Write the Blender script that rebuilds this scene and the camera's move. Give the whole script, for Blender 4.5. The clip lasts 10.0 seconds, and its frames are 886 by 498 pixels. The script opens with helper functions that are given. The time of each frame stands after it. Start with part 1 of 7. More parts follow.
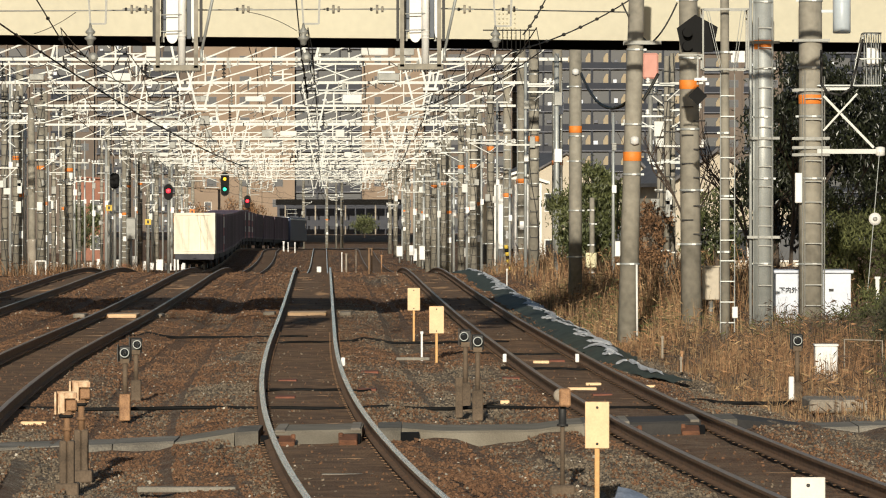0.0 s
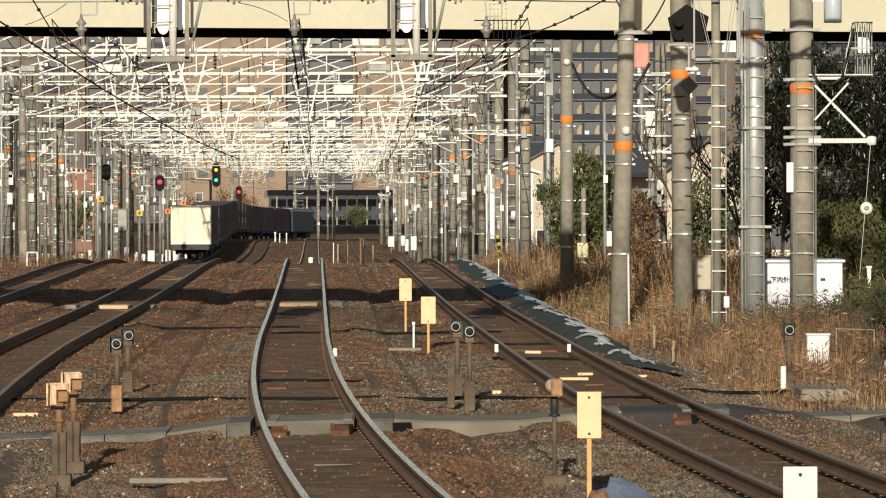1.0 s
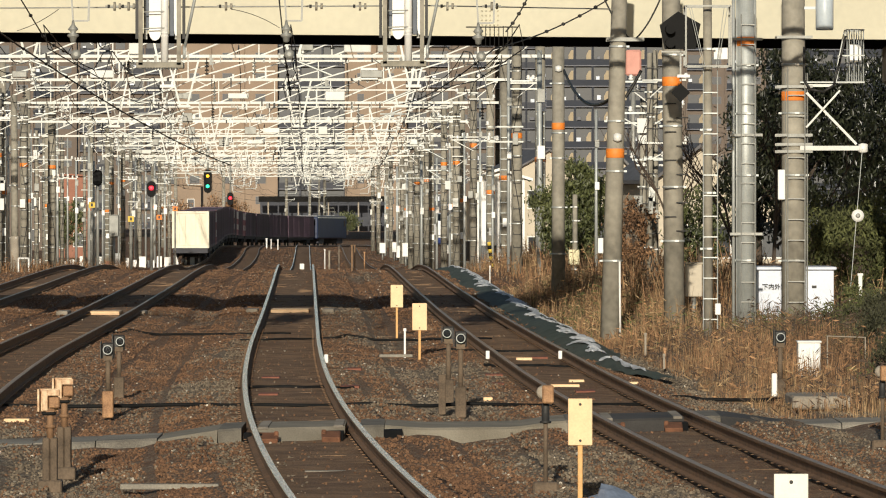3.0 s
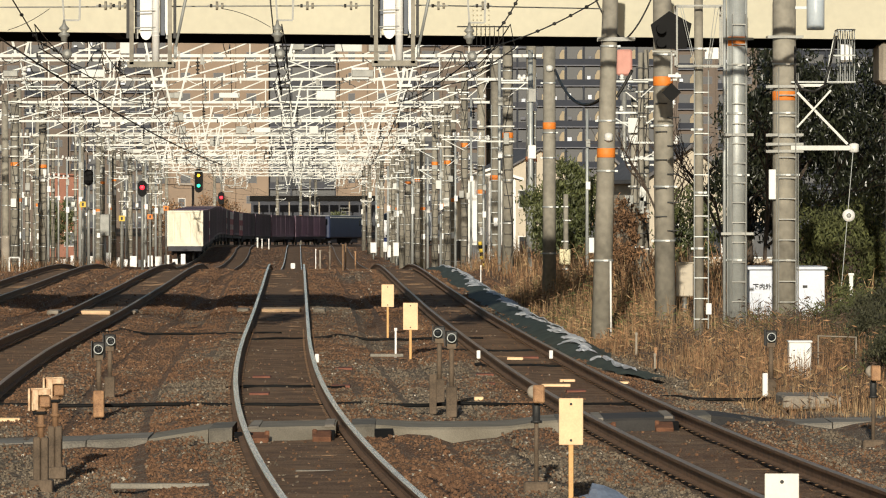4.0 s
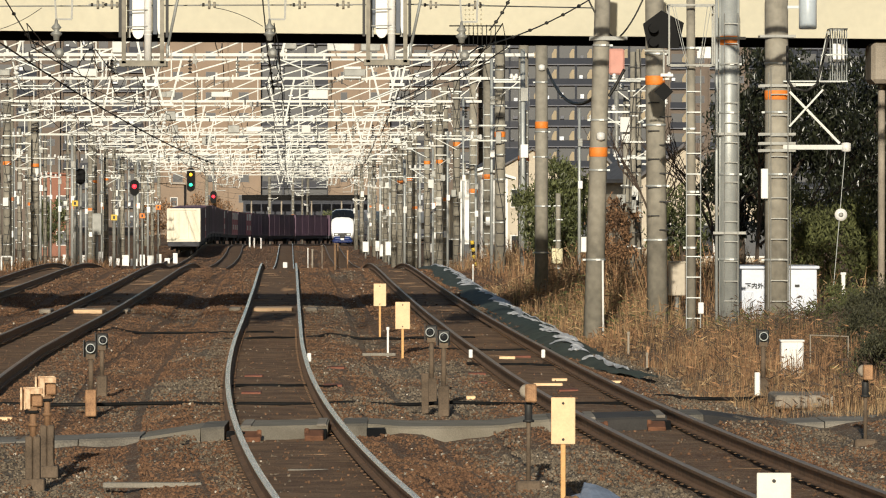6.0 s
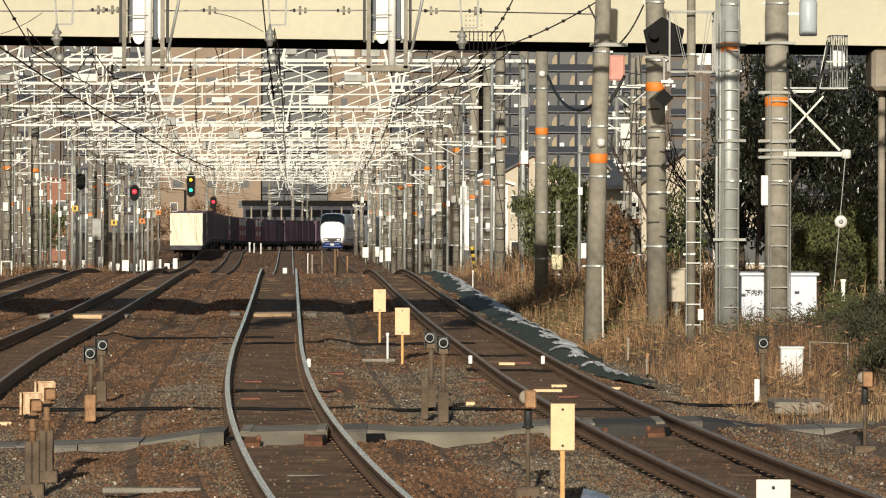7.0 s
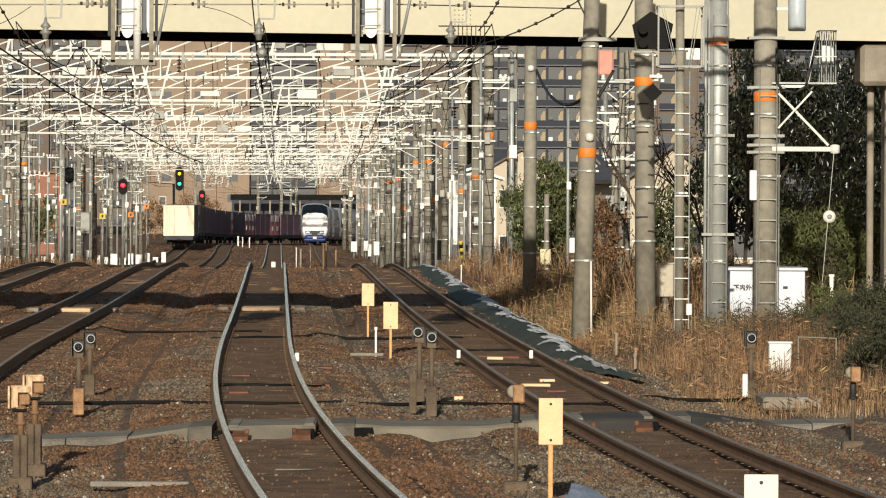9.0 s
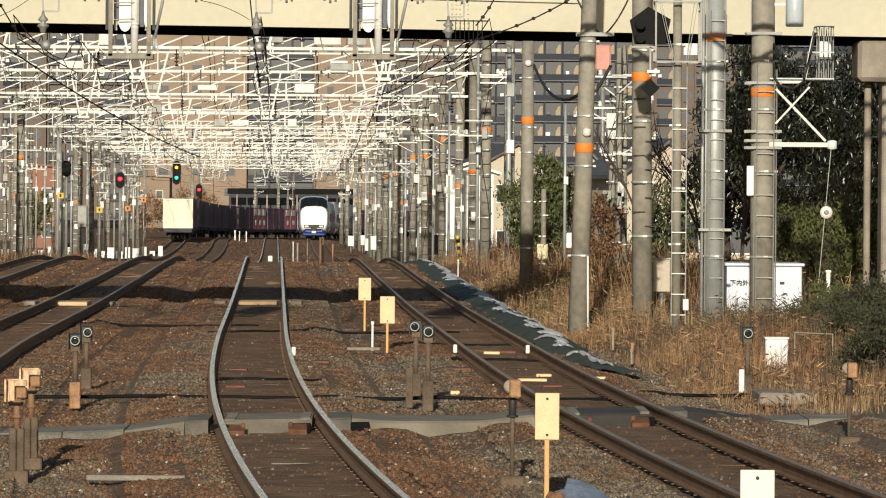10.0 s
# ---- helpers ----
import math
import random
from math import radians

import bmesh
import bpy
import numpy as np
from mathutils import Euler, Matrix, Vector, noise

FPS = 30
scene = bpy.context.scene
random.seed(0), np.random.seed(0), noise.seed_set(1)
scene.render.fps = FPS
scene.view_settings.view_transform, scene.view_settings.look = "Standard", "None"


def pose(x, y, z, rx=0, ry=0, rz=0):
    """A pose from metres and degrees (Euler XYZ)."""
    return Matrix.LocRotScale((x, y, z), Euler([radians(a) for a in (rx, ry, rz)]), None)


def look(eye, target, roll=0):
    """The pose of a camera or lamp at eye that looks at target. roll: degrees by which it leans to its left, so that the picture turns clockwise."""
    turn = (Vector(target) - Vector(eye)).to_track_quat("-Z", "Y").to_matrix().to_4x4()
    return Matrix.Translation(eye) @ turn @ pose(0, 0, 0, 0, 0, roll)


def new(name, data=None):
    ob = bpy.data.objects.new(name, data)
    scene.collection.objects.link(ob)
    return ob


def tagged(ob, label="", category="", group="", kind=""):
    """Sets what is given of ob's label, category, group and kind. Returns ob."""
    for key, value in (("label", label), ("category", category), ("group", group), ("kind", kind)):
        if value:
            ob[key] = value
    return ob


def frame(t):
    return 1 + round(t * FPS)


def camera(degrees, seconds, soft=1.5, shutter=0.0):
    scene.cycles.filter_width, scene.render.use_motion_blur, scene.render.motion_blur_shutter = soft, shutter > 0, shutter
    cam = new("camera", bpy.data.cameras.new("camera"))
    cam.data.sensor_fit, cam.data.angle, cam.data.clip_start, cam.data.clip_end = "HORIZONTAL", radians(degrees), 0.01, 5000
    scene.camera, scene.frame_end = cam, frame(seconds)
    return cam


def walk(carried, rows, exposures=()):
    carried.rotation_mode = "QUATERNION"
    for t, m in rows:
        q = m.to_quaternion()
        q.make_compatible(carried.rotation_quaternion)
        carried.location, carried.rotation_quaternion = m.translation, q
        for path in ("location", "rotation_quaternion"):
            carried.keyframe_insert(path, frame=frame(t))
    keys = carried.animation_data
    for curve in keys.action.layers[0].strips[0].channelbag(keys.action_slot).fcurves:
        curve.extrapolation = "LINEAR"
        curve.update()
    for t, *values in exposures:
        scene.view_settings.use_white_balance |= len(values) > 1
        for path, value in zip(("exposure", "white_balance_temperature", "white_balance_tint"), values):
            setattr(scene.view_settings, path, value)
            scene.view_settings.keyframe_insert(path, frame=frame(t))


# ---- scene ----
cam = camera(8.966, 10.0, soft=1.1)
EYE = 2.42
ROWS = [
    (0.0, 0.0000, -0.4927, 0.000),
    (0.2, -0.0107, -0.5084, 0.059),
    (0.5, -0.0316, -0.5345, 0.147),
    (0.7, -0.0682, -0.5693, 0.146),
    (1.0, -0.0866, -0.5907, 0.144),
    (1.2, -0.1025, -0.6056, 0.065),
    (1.5, -0.1138, -0.5853, -0.054),
    (1.7, -0.1054, -0.5664, -0.095),
    (2.0, -0.1040, -0.5284, -0.156),
    (2.2, -0.1120, -0.5086, -0.072),
    (2.5, -0.1224, -0.4898, 0.054),
    (2.7, -0.1391, -0.5030, 0.047),
    (3.8, -0.2579, -0.5382, 0.005),
    (4.0, -0.2647, -0.5281, -0.002),
    (4.2, -0.2725, -0.5466, 0.013),
    (4.5, -0.2631, -0.5220, 0.035),
    (4.7, -0.2707, -0.5317, 0.041),
    (5.0, -0.2892, -0.5163, 0.051),
    (5.2, -0.3113, -0.5257, 0.055),
    (5.5, -0.3330, -0.5244, 0.062),
    (5.7, -0.3391, -0.5376, 0.033),
    (6.8, -0.3449, -0.5006, -0.126),
    (7.0, -0.3435, -0.4767, -0.155),
    (7.2, -0.3495, -0.4683, -0.238),
    (7.5, -0.3593, -0.4607, -0.362),
    (7.7, -0.3663, -0.4814, -0.330),
    (8.0, -0.4025, -0.4918, -0.283),
    (8.5, -0.4323, -0.5117, -0.166),
    (8.7, -0.4537, -0.5246, -0.207),
    (9.0, -0.4594, -0.5342, -0.269),
    (9.3, -0.4658, -0.5499, -0.351),
    (9.5, -0.4777, -0.5495, -0.406),
    (10.0, -0.4893, -0.5887, -0.433),
]
walk(cam, [(t, pose(0, 0, EYE, 90 + pitch, roll, yaw)) for t, yaw, pitch, roll in ROWS])

# ---- light: low winter sun from behind, a little to one side ----
SUN_EL, SUN_AZ = 13.5, 3.5
world = bpy.data.worlds.new("sky")
scene.world = world
world.use_nodes = True
wt = world.node_tree
sky = wt.nodes.new("ShaderNodeTexSky")
sky.sky_type, sky.sun_disc = "NISHITA", False
sky.sun_elevation, sky.sun_rotation = radians(SUN_EL), radians(180 + SUN_AZ)
wt.nodes["Background"].inputs[1].default_value = 0.06
wt.links.new(sky.outputs[0], wt.nodes["Background"].inputs[0])
sun = new("sun", bpy.data.lights.new("sun", "SUN"))
sun.data.energy, sun.data.angle, sun.data.color = 4.45, radians(0.5), (1.0, 0.92, 0.77)
sun.matrix_basis = look((0, 0, 60), (math.sin(radians(SUN_AZ)) * 100, math.cos(radians(SUN_AZ)) * 100, 60 - 100 * math.tan(radians(SUN_EL))))
scene.view_settings.exposure = 0.0


# ---- materials ----
def mat(name, col, rough=0.7, metal=0.0, scale=6.0, var=0.25, bump=0.2, fine=60.0, col2=None, rnd=0.0, isl=0.0):
    """Two scales of noise over a base colour, fine relief, and a random tone from piece to piece."""
    m = bpy.data.materials.new(name)
    m.use_nodes = True
    nt = m.node_tree
    n, l = nt.nodes, nt.links
    b = n["Principled BSDF"]
    b.inputs["Roughness"].default_value, b.inputs["Metallic"].default_value = rough, metal
    geo = n.new("ShaderNodeTexCoord")
    big, small = n.new("ShaderNodeTexNoise"), n.new("ShaderNodeTexNoise")
    big.inputs["Scale"].default_value, big.inputs["Detail"].default_value = scale, 5
    small.inputs["Scale"].default_value, small.inputs["Detail"].default_value = fine, 3
    for t in (big, small):
        l.new(geo.outputs["Object"], t.inputs["Vector"])
    add = n.new("ShaderNodeMath")
    add.operation = "MULTIPLY_ADD"
    l.new(small.outputs["Fac"], add.inputs[0])
    add.inputs[1].default_value = 0.6
    l.new(big.outputs["Fac"], add.inputs[2])
    ramp = n.new("ShaderNodeMapRange")
    ramp.inputs["From Min"].default_value, ramp.inputs["From Max"].default_value = 0.5, 1.1
    l.new(add.outputs[0], ramp.inputs["Value"])
    mix = n.new("ShaderNodeMix")
    mix.data_type = "RGBA"
    c2 = col2 or tuple(c * (1 - 1.6 * var) for c in col)
    hi = tuple(min(1.0, c * (1 + 0.5 * var)) for c in col)
    mix.inputs["A"].default_value, mix.inputs["B"].default_value = (*c2, 1), (*hi, 1)
    l.new(ramp.outputs[0], mix.inputs["Factor"])
    out = mix.outputs["Result"]
    for amount, node, sock in ((rnd, "ShaderNodeObjectInfo", "Random"), (isl, "ShaderNodeNewGeometry", "Random Per Island")):
        if amount:
            src = n.new(node)
            mr = n.new("ShaderNodeMapRange")
            mr.inputs["To Min"].default_value, mr.inputs["To Max"].default_value = 1 - amount, 1 + amount
            l.new(src.outputs[sock], mr.inputs["Value"])
            hsv = n.new("ShaderNodeHueSaturation")
            l.new(mr.outputs[0], hsv.inputs["Value"])
            l.new(out, hsv.inputs["Color"])
            out = hsv.outputs["Color"]
    l.new(out, b.inputs["Base Color"])
    if bump:
        bp = n.new("ShaderNodeBump")
        bp.inputs["Strength"].default_value, bp.inputs["Distance"].default_value = bump, 0.02
        l.new(add.outputs[0], bp.inputs["Height"])
        l.new(bp.outputs[0], b.inputs["Normal"])
    return m


def glow(name, col, strength):
    m = bpy.data.materials.new(name)
    m.use_nodes = True
    b = m.node_tree.nodes["Principled BSDF"]
    b.inputs["Base Color"].default_value = (*col, 1)
    b.inputs["Emission Color"].default_value, b.inputs["Emission Strength"].default_value = (*col, 1), strength
    return m


def ballast_mat():
    """Crushed stone: rust-brown and grey stretches, and fine brown dust between the rails."""
    m = bpy.data.materials.new("ballast")
    m.use_nodes = True
    nt = m.node_tree
    n, l = nt.nodes, nt.links
    b = n["Principled BSDF"]
    b.inputs["Roughness"].default_value = 0.95
    tc = n.new("ShaderNodeTexCoord")

    def ramp(stops, src):
        r = n.new("ShaderNodeValToRGB")
        e = r.color_ramp.elements
        e[0].position, e[0].color = stops[0][0], (*stops[0][1], 1)
        e[1].position, e[1].color = stops[-1][0], (*stops[-1][1], 1)
        for p, c in stops[1:-1]:
            e.new(p).color = (*c, 1)
        l.new(src, r.inputs[0])
        return r.outputs[0]

    def blend(a, c, fac, mode="MIX"):
        x = n.new("ShaderNodeMix")
        x.data_type, x.blend_type = "RGBA", mode
        l.new(a, x.inputs["A"])
        l.new(c, x.inputs["B"])
        if isinstance(fac, float):
            x.inputs["Factor"].default_value = fac
        else:
            l.new(fac, x.inputs["Factor"])
        return x.outputs["Result"]

    vor = n.new("ShaderNodeTexVoronoi")
    vor.inputs["Scale"].default_value = 27
    l.new(tc.outputs["Object"], vor.inputs["Vector"])
    sep = n.new("ShaderNodeSeparateColor")
    l.new(vor.outputs["Color"], sep.inputs[0])
    brown = ramp(((0, (0.10, 0.050, 0.025)), (0.4, (0.165, 0.085, 0.041)), (0.8, (0.215, 0.12, 0.062)), (0.95, (0.26, 0.20, 0.14)), (1, (0.45, 0.38, 0.29))), sep.outputs[0])
    grey = ramp(((0, (0.105, 0.078, 0.053)), (0.4, (0.165, 0.128, 0.09)), (0.8, (0.22, 0.18, 0.132)), (0.95, (0.29, 0.26, 0.21)), (1, (0.52, 0.48, 0.41))), sep.outputs[1])
    mid = n.new("ShaderNodeTexNoise")
    mid.inputs["Scale"].default_value, mid.inputs["Detail"].default_value = 2.6, 6
    l.new(tc.outputs["Object"], mid.inputs["Vector"])
    dust_col = ramp(((0.3, (0.145, 0.084, 0.043)), (0.7, (0.265, 0.16, 0.084))), mid.outputs["Fac"])
    ag, ad = n.new("ShaderNodeAttribute"), n.new("ShaderNodeAttribute")
    ag.attribute_name, ad.attribute_name = "grey", "dust"
    # the two attributes are broken up by the finer noise
    fac = []
    for at, k in ((ag, 0.9), (ad, 0.5)):
        x = n.new("ShaderNodeMath")
        x.operation = "MULTIPLY_ADD"
        l.new(mid.outputs["Fac"], x.inputs[0])
        x.inputs[1].default_value = k
        l.new(at.outputs["Fac"], x.inputs[2])
        y = n.new("ShaderNodeMapRange")
        y.inputs["From Min"].default_value, y.inputs["From Max"].default_value = 0.5 * k + 0.25, 0.5 * k + 0.75
        l.new(x.outputs[0], y.inputs["Value"])
        fac.append(y.outputs[0])
    col = blend(blend(brown, grey, fac[0]), dust_col, fac[1])
    stain = ramp(((0.36, (0.74, 0.61, 0.48)), (0.60, (1.05, 0.99, 0.90))), mid.outputs["Fac"])
    l.new(blend(col, stain, 0.7, "MULTIPLY"), b.inputs["Base Color"])
    inv = n.new("ShaderNodeMapRange")
    inv.inputs["To Min"].default_value, inv.inputs["To Max"].default_value = 0.8, 0.3
    l.new(fac[1], inv.inputs["Value"])
    bp = n.new("ShaderNodeBump")
    bp.inputs["Distance"].default_value = 0.06
    l.new(inv.outputs[0], bp.inputs["Strength"])
    l.new(vor.outputs["Distance"], bp.inputs["Height"])
    l.new(bp.outputs[0], b.inputs["Normal"])
    return m


M_BALLAST = ballast_mat()
M_STONE = mat("ballast_stone", (0.165, 0.093, 0.050), 0.95, 0, 0.6, 0.35, 0.3, 40, (0.115, 0.055, 0.028), isl=0.4)
M_STONEG = mat("grey_ballast_stone", (0.175, 0.14, 0.10), 0.95, 0, 0.6, 0.35, 0.3, 40, (0.115, 0.088, 0.06), isl=0.4)
M_STONEP = mat("pale_ballast_stone", (0.48, 0.43, 0.35), 0.9, 0, 0.6, 0.3, 0.3, 40, isl=0.4)
M_RUST = mat("rail_rust", (0.25, 0.14, 0.072), 0.8, 0, 5, 0.3, 0.3, 80)
M_RAILTOP = mat("rail_head", (0.93, 0.91, 0.88), 0.22, 1.0, 3, 0.12, 0.0, 30)
M_RAILDULL = mat("dull_rail_head", (0.33, 0.235, 0.16), 0.42, 0.35, 3, 0.2, 0.0, 30)
M_SLEEPER = mat("sleeper", (0.25, 0.152, 0.082), 0.9, 0, 5, 0.35, 0.4, 50, rnd=0.2)
M_CONC = mat("concrete", (0.36, 0.31, 0.245), 0.85, 0, 2.0, 0.3, 0.25, 40)
M_POLE = mat("concrete_pole", (0.30, 0.275, 0.222), 0.85, 0, 0.9, 0.34, 0.08, 7, rnd=0.14)
M_TROUGH = mat("trough_concrete", (0.31, 0.28, 0.23), 0.9, 0, 1.4, 0.4, 0.3, 50)
M_BRKT = mat("dark_rust", (0.20, 0.085, 0.042), 0.85, 0, 8, 0.4, 0.3, 60)
M_ASPH = mat("worn_asphalt", (0.28, 0.25, 0.195), 0.9, 0, 1.8, 0.3, 0.4, 60, (0.17, 0.145, 0.105))
M_CONCD = mat("dirty_concrete", (0.20, 0.18, 0.145), 0.9, 0, 3.0, 0.35, 0.3, 60)
M_RUBBER = mat("crossing_rubber", (0.060, 0.055, 0.050), 0.8, 0, 2.0, 0.35, 0.2, 50)
M_GALV = mat("galvanised_steel", (0.47, 0.49, 0.47), 0.5, 0.35, 3, 0.2, 0.1, 50)
M_PORTAL = mat("cream_white_steel", (0.70, 0.70, 0.65), 0.55, 0, 1.2, 0.14, 0.05, 20, rnd=0.08)
M_WHITE = mat("white_steel", (0.80, 0.79, 0.75), 0.5, 0, 1.5, 0.08, 0.05, 20)
M_GREY = mat("grey_steel", (0.30, 0.30, 0.275), 0.55, 0.3, 3, 0.25, 0.1, 40)
M_DARK = mat("dark_steel", (0.035, 0.034, 0.032), 0.6, 0.2, 3, 0.3, 0.1, 40)
M_BLACK = mat("black_plate", (0.012, 0.012, 0.012), 0.7, 0, 3, 0.2, 0.1, 40)
M_ORANGE = mat("orange_band", (0.85, 0.24, 0.03), 0.6, 0, 4, 0.15, 0.05, 40)
M_SIGN = mat("sign_plate", (0.84, 0.555, 0.30), 0.5, 0, 5, 0.14, 0.1, 60)
M_CREAM = mat("cream_paint", (0.54, 0.50, 0.365), 0.55, 0, 0.35, 0.10, 0.05, 6)
M_REDBR = mat("red_brown_paint", (0.42, 0.16, 0.09), 0.6, 0, 1.5, 0.25, 0.1, 30)
# near black: holds the shade under the road bridge in its colour
M_UNDER = mat("near_black_steel", (0.012, 0.011, 0.010), 0.8, 0, 1, 0.3, 0.1, 20)
M_WIRE = mat("wire", (0.03, 0.03, 0.028), 0.6, 0.4, 3, 0.1, 0.0, 40)
M_PORC = mat("porcelain", (0.78, 0.77, 0.73), 0.25, 0, 3, 0.1, 0.0, 40)
M_RUSTBOX = mat("rusty_box", (0.42, 0.24, 0.12), 0.75, 0.1, 9, 0.5, 0.3, 70, (0.16, 0.08, 0.04))
M_CONT = mat("container_white", (0.78, 0.72, 0.56), 0.5, 0, 1.6, 0.14, 0.1, 20)
M_MAROON = mat("container_maroon", (0.115, 0.062, 0.095), 0.6, 0, 1.2, 0.3, 0.1, 20, rnd=0.45)
M_PINK = mat("container_pink", (0.50, 0.16, 0.19), 0.55, 0, 1.2, 0.2, 0.1, 20)
M_WAGON = mat("wagon_frame", (0.05, 0.05, 0.06), 0.7, 0.2, 2, 0.3, 0.1, 30)
M_TRAINW = mat("train_white", (0.82, 0.83, 0.84), 0.28, 0, 1, 0.05, 0.02, 10)
M_TRAING = mat("train_grey", (0.30, 0.31, 0.33), 0.35, 0.3, 1, 0.1, 0.02, 10)
M_BLUE = mat("train_blue", (0.018, 0.04, 0.17), 0.4, 0, 1, 0.1, 0.02, 10)
M_NAVY = mat("engine_navy", (0.022, 0.036, 0.085), 0.5, 0, 1, 0.15, 0.02, 10)
M_GLASS = mat("dark_glass", (0.012, 0.015, 0.018), 0.08, 0, 1, 0.1, 0.0, 10)
M_GREENNET = mat("green_sheet", (0.06, 0.082, 0.062), 0.75, 0, 2.5, 0.35, 0.4, 30)
M_SCRAP = mat("pale_scrap", (0.68, 0.70, 0.72), 0.7, 0, 4, 0.2, 0.3, 40)
M_WEED = mat("dry_weed", (0.27, 0.15, 0.072), 0.85, 0, 0.7, 0.4, 0.0, 20, (0.085, 0.045, 0.024), isl=0.8)
M_STRAW = mat("straw", (0.36, 0.25, 0.13), 0.85, 0, 0.7, 0.35, 0.0, 20, (0.18, 0.11, 0.055), isl=0.5)
M_TWIG = mat("bare_twig", (0.085, 0.058, 0.04), 0.9, 0, 0.7, 0.35, 0.0, 20, (0.035, 0.024, 0.018), isl=0.5)
M_WEEDG = mat("green_weed", (0.10, 0.11, 0.035), 0.85, 0, 1.2, 0.4, 0.0, 20, (0.05, 0.055, 0.02), isl=0.5)
M_BRAMB = mat("bramble_leaf", (0.055, 0.055, 0.024), 0.7, 0, 1.2, 0.4, 0.0, 20, (0.025, 0.026, 0.012), isl=0.6)
M_LEAF = mat("evergreen_leaf", (0.115, 0.125, 0.045), 0.5, 0, 0.8, 0.4, 0.0, 20, (0.03, 0.04, 0.014), isl=0.5)
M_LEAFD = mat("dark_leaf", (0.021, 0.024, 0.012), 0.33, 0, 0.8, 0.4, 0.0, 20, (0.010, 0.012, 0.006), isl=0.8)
M_BARK = mat("bark", (0.10, 0.075, 0.055), 0.9, 0, 5, 0.4, 0.4, 40)
M_TAN = mat("tan_wall", (0.29, 0.215, 0.155), 0.8, 0, 0.3, 0.12, 0.05, 5)
M_TAN2 = mat("brown_tile_wall", (0.16, 0.125, 0.10), 0.8, 0, 0.3, 0.15, 0.05, 5)
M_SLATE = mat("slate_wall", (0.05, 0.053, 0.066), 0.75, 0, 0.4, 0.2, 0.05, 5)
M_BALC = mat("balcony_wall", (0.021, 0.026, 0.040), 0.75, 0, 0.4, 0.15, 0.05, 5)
M_SLABC = mat("balcony_slab", (0.17, 0.175, 0.20), 0.8, 0, 0.5, 0.15, 0.05, 8)
M_SLEEVE = mat("stained_concrete", (0.155, 0.112, 0.075), 0.9, 0, 4, 0.4, 0.3, 50)
M_PARTI = mat("sunlit_partition_panel", (0.37, 0.30, 0.20), 0.75, 0, 0.8, 0.12, 0.1, 12)
M_HOUSE = mat("house_wall", (0.56, 0.49, 0.38), 0.75, 0, 0.8, 0.12, 0.1, 12)
M_ROOF = mat("roof_tile", (0.13, 0.125, 0.13), 0.6, 0, 2, 0.3, 0.3, 20)
M_BRICK = mat("brick_red_wall", (0.33, 0.15, 0.10), 0.85, 0, 1, 0.2, 0.1, 15)
M_WIN = mat("glass_and_recess_shade", (0.012, 0.015, 0.02), 0.45, 0, 1, 0.2, 0.0, 10)
M_HUT = mat("hut_paint", (0.68, 0.72, 0.80), 0.55, 0, 1.2, 0.12, 0.1, 20)
M_INK = mat("ink", (0.03, 0.03, 0.035), 0.7, 0, 3, 0.1, 0.0, 40)
M_YELLOW = mat("yellow_paint", (0.70, 0.48, 0.05), 0.6, 0, 3, 0.2, 0.1, 40)
M_REDP = mat("faded_red", (0.24, 0.085, 0.05), 0.8, 0, 4, 0.3, 0.1, 40)
M_BLUEBAG = mat("blue_grey_bag", (0.22, 0.27, 0.36), 0.55, 0, 4, 0.3, 0.3, 30)
M_SALMON = mat("salmon_panel", (0.62, 0.30, 0.24), 0.7, 0, 2, 0.1, 0.1, 20)
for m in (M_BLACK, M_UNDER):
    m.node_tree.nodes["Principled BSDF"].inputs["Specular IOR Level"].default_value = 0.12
G_RED, G_GREEN, G_AMBER = glow("lamp_red", (1, 0.03, 0.05), 1.5), glow("lamp_green", (0.04, 0.75, 0.45), 1.2), glow("lamp_amber", (1, 0.5, 0.02), 1.2)


# ---- mesh tools ----
def box(bm, c, s, rz=0.0, bev=0.0, rx=0.0, ry=0.0, mi=0):
    """A box of size s about c."""
    r = bmesh.ops.create_cube(bm, size=1, matrix=pose(*c, rx, ry, rz) @ Matrix.Diagonal((*s, 1)))
    fs = {f for v in r["verts"] for f in v.link_faces}
    if bev:
        es = {e for v in r["verts"] for e in v.link_edges}
        o = bmesh.ops.bevel(bm, geom=list(es), offset=bev, segments=1, affect="EDGES")
        fs = set(o["faces"]) | {f for f in fs if f.is_valid}
    for f in fs:
        f.material_index = mi


def rod(bm, a, b, r, n=8, r2=None, mi=0):
    """A round bar from a to b."""
    a, b = Vector(a), Vector(b)
    m = Matrix.Translation((a + b) / 2) @ (b - a).to_track_quat("Z", "Y").to_matrix().to_4x4()
    o = bmesh.ops.create_cone(bm, cap_ends=True, segments=n, radius1=r, radius2=r if r2 is None else r2, depth=(b - a).length, matrix=m)
    for f in {f for v in o["verts"] for f in v.link_faces}:
        f.material_index = mi
        f.smooth = len(f.verts) == 4 and n > 6


def bar(bm, a, b, w, h, mi=0):
    """A square-edged bar from a to b."""
    a, b = Vector(a), Vector(b)
    m = Matrix.Translation((a + b) / 2) @ (b - a).to_track_quat("Z", "Y").to_matrix().to_4x4() @ Matrix.Diagonal((w, h, (b - a).length, 1))
    o = bmesh.ops.create_cube(bm, size=1, matrix=m)
    for f in {f for v in o["verts"] for f in v.link_faces}:
        f.material_index = mi


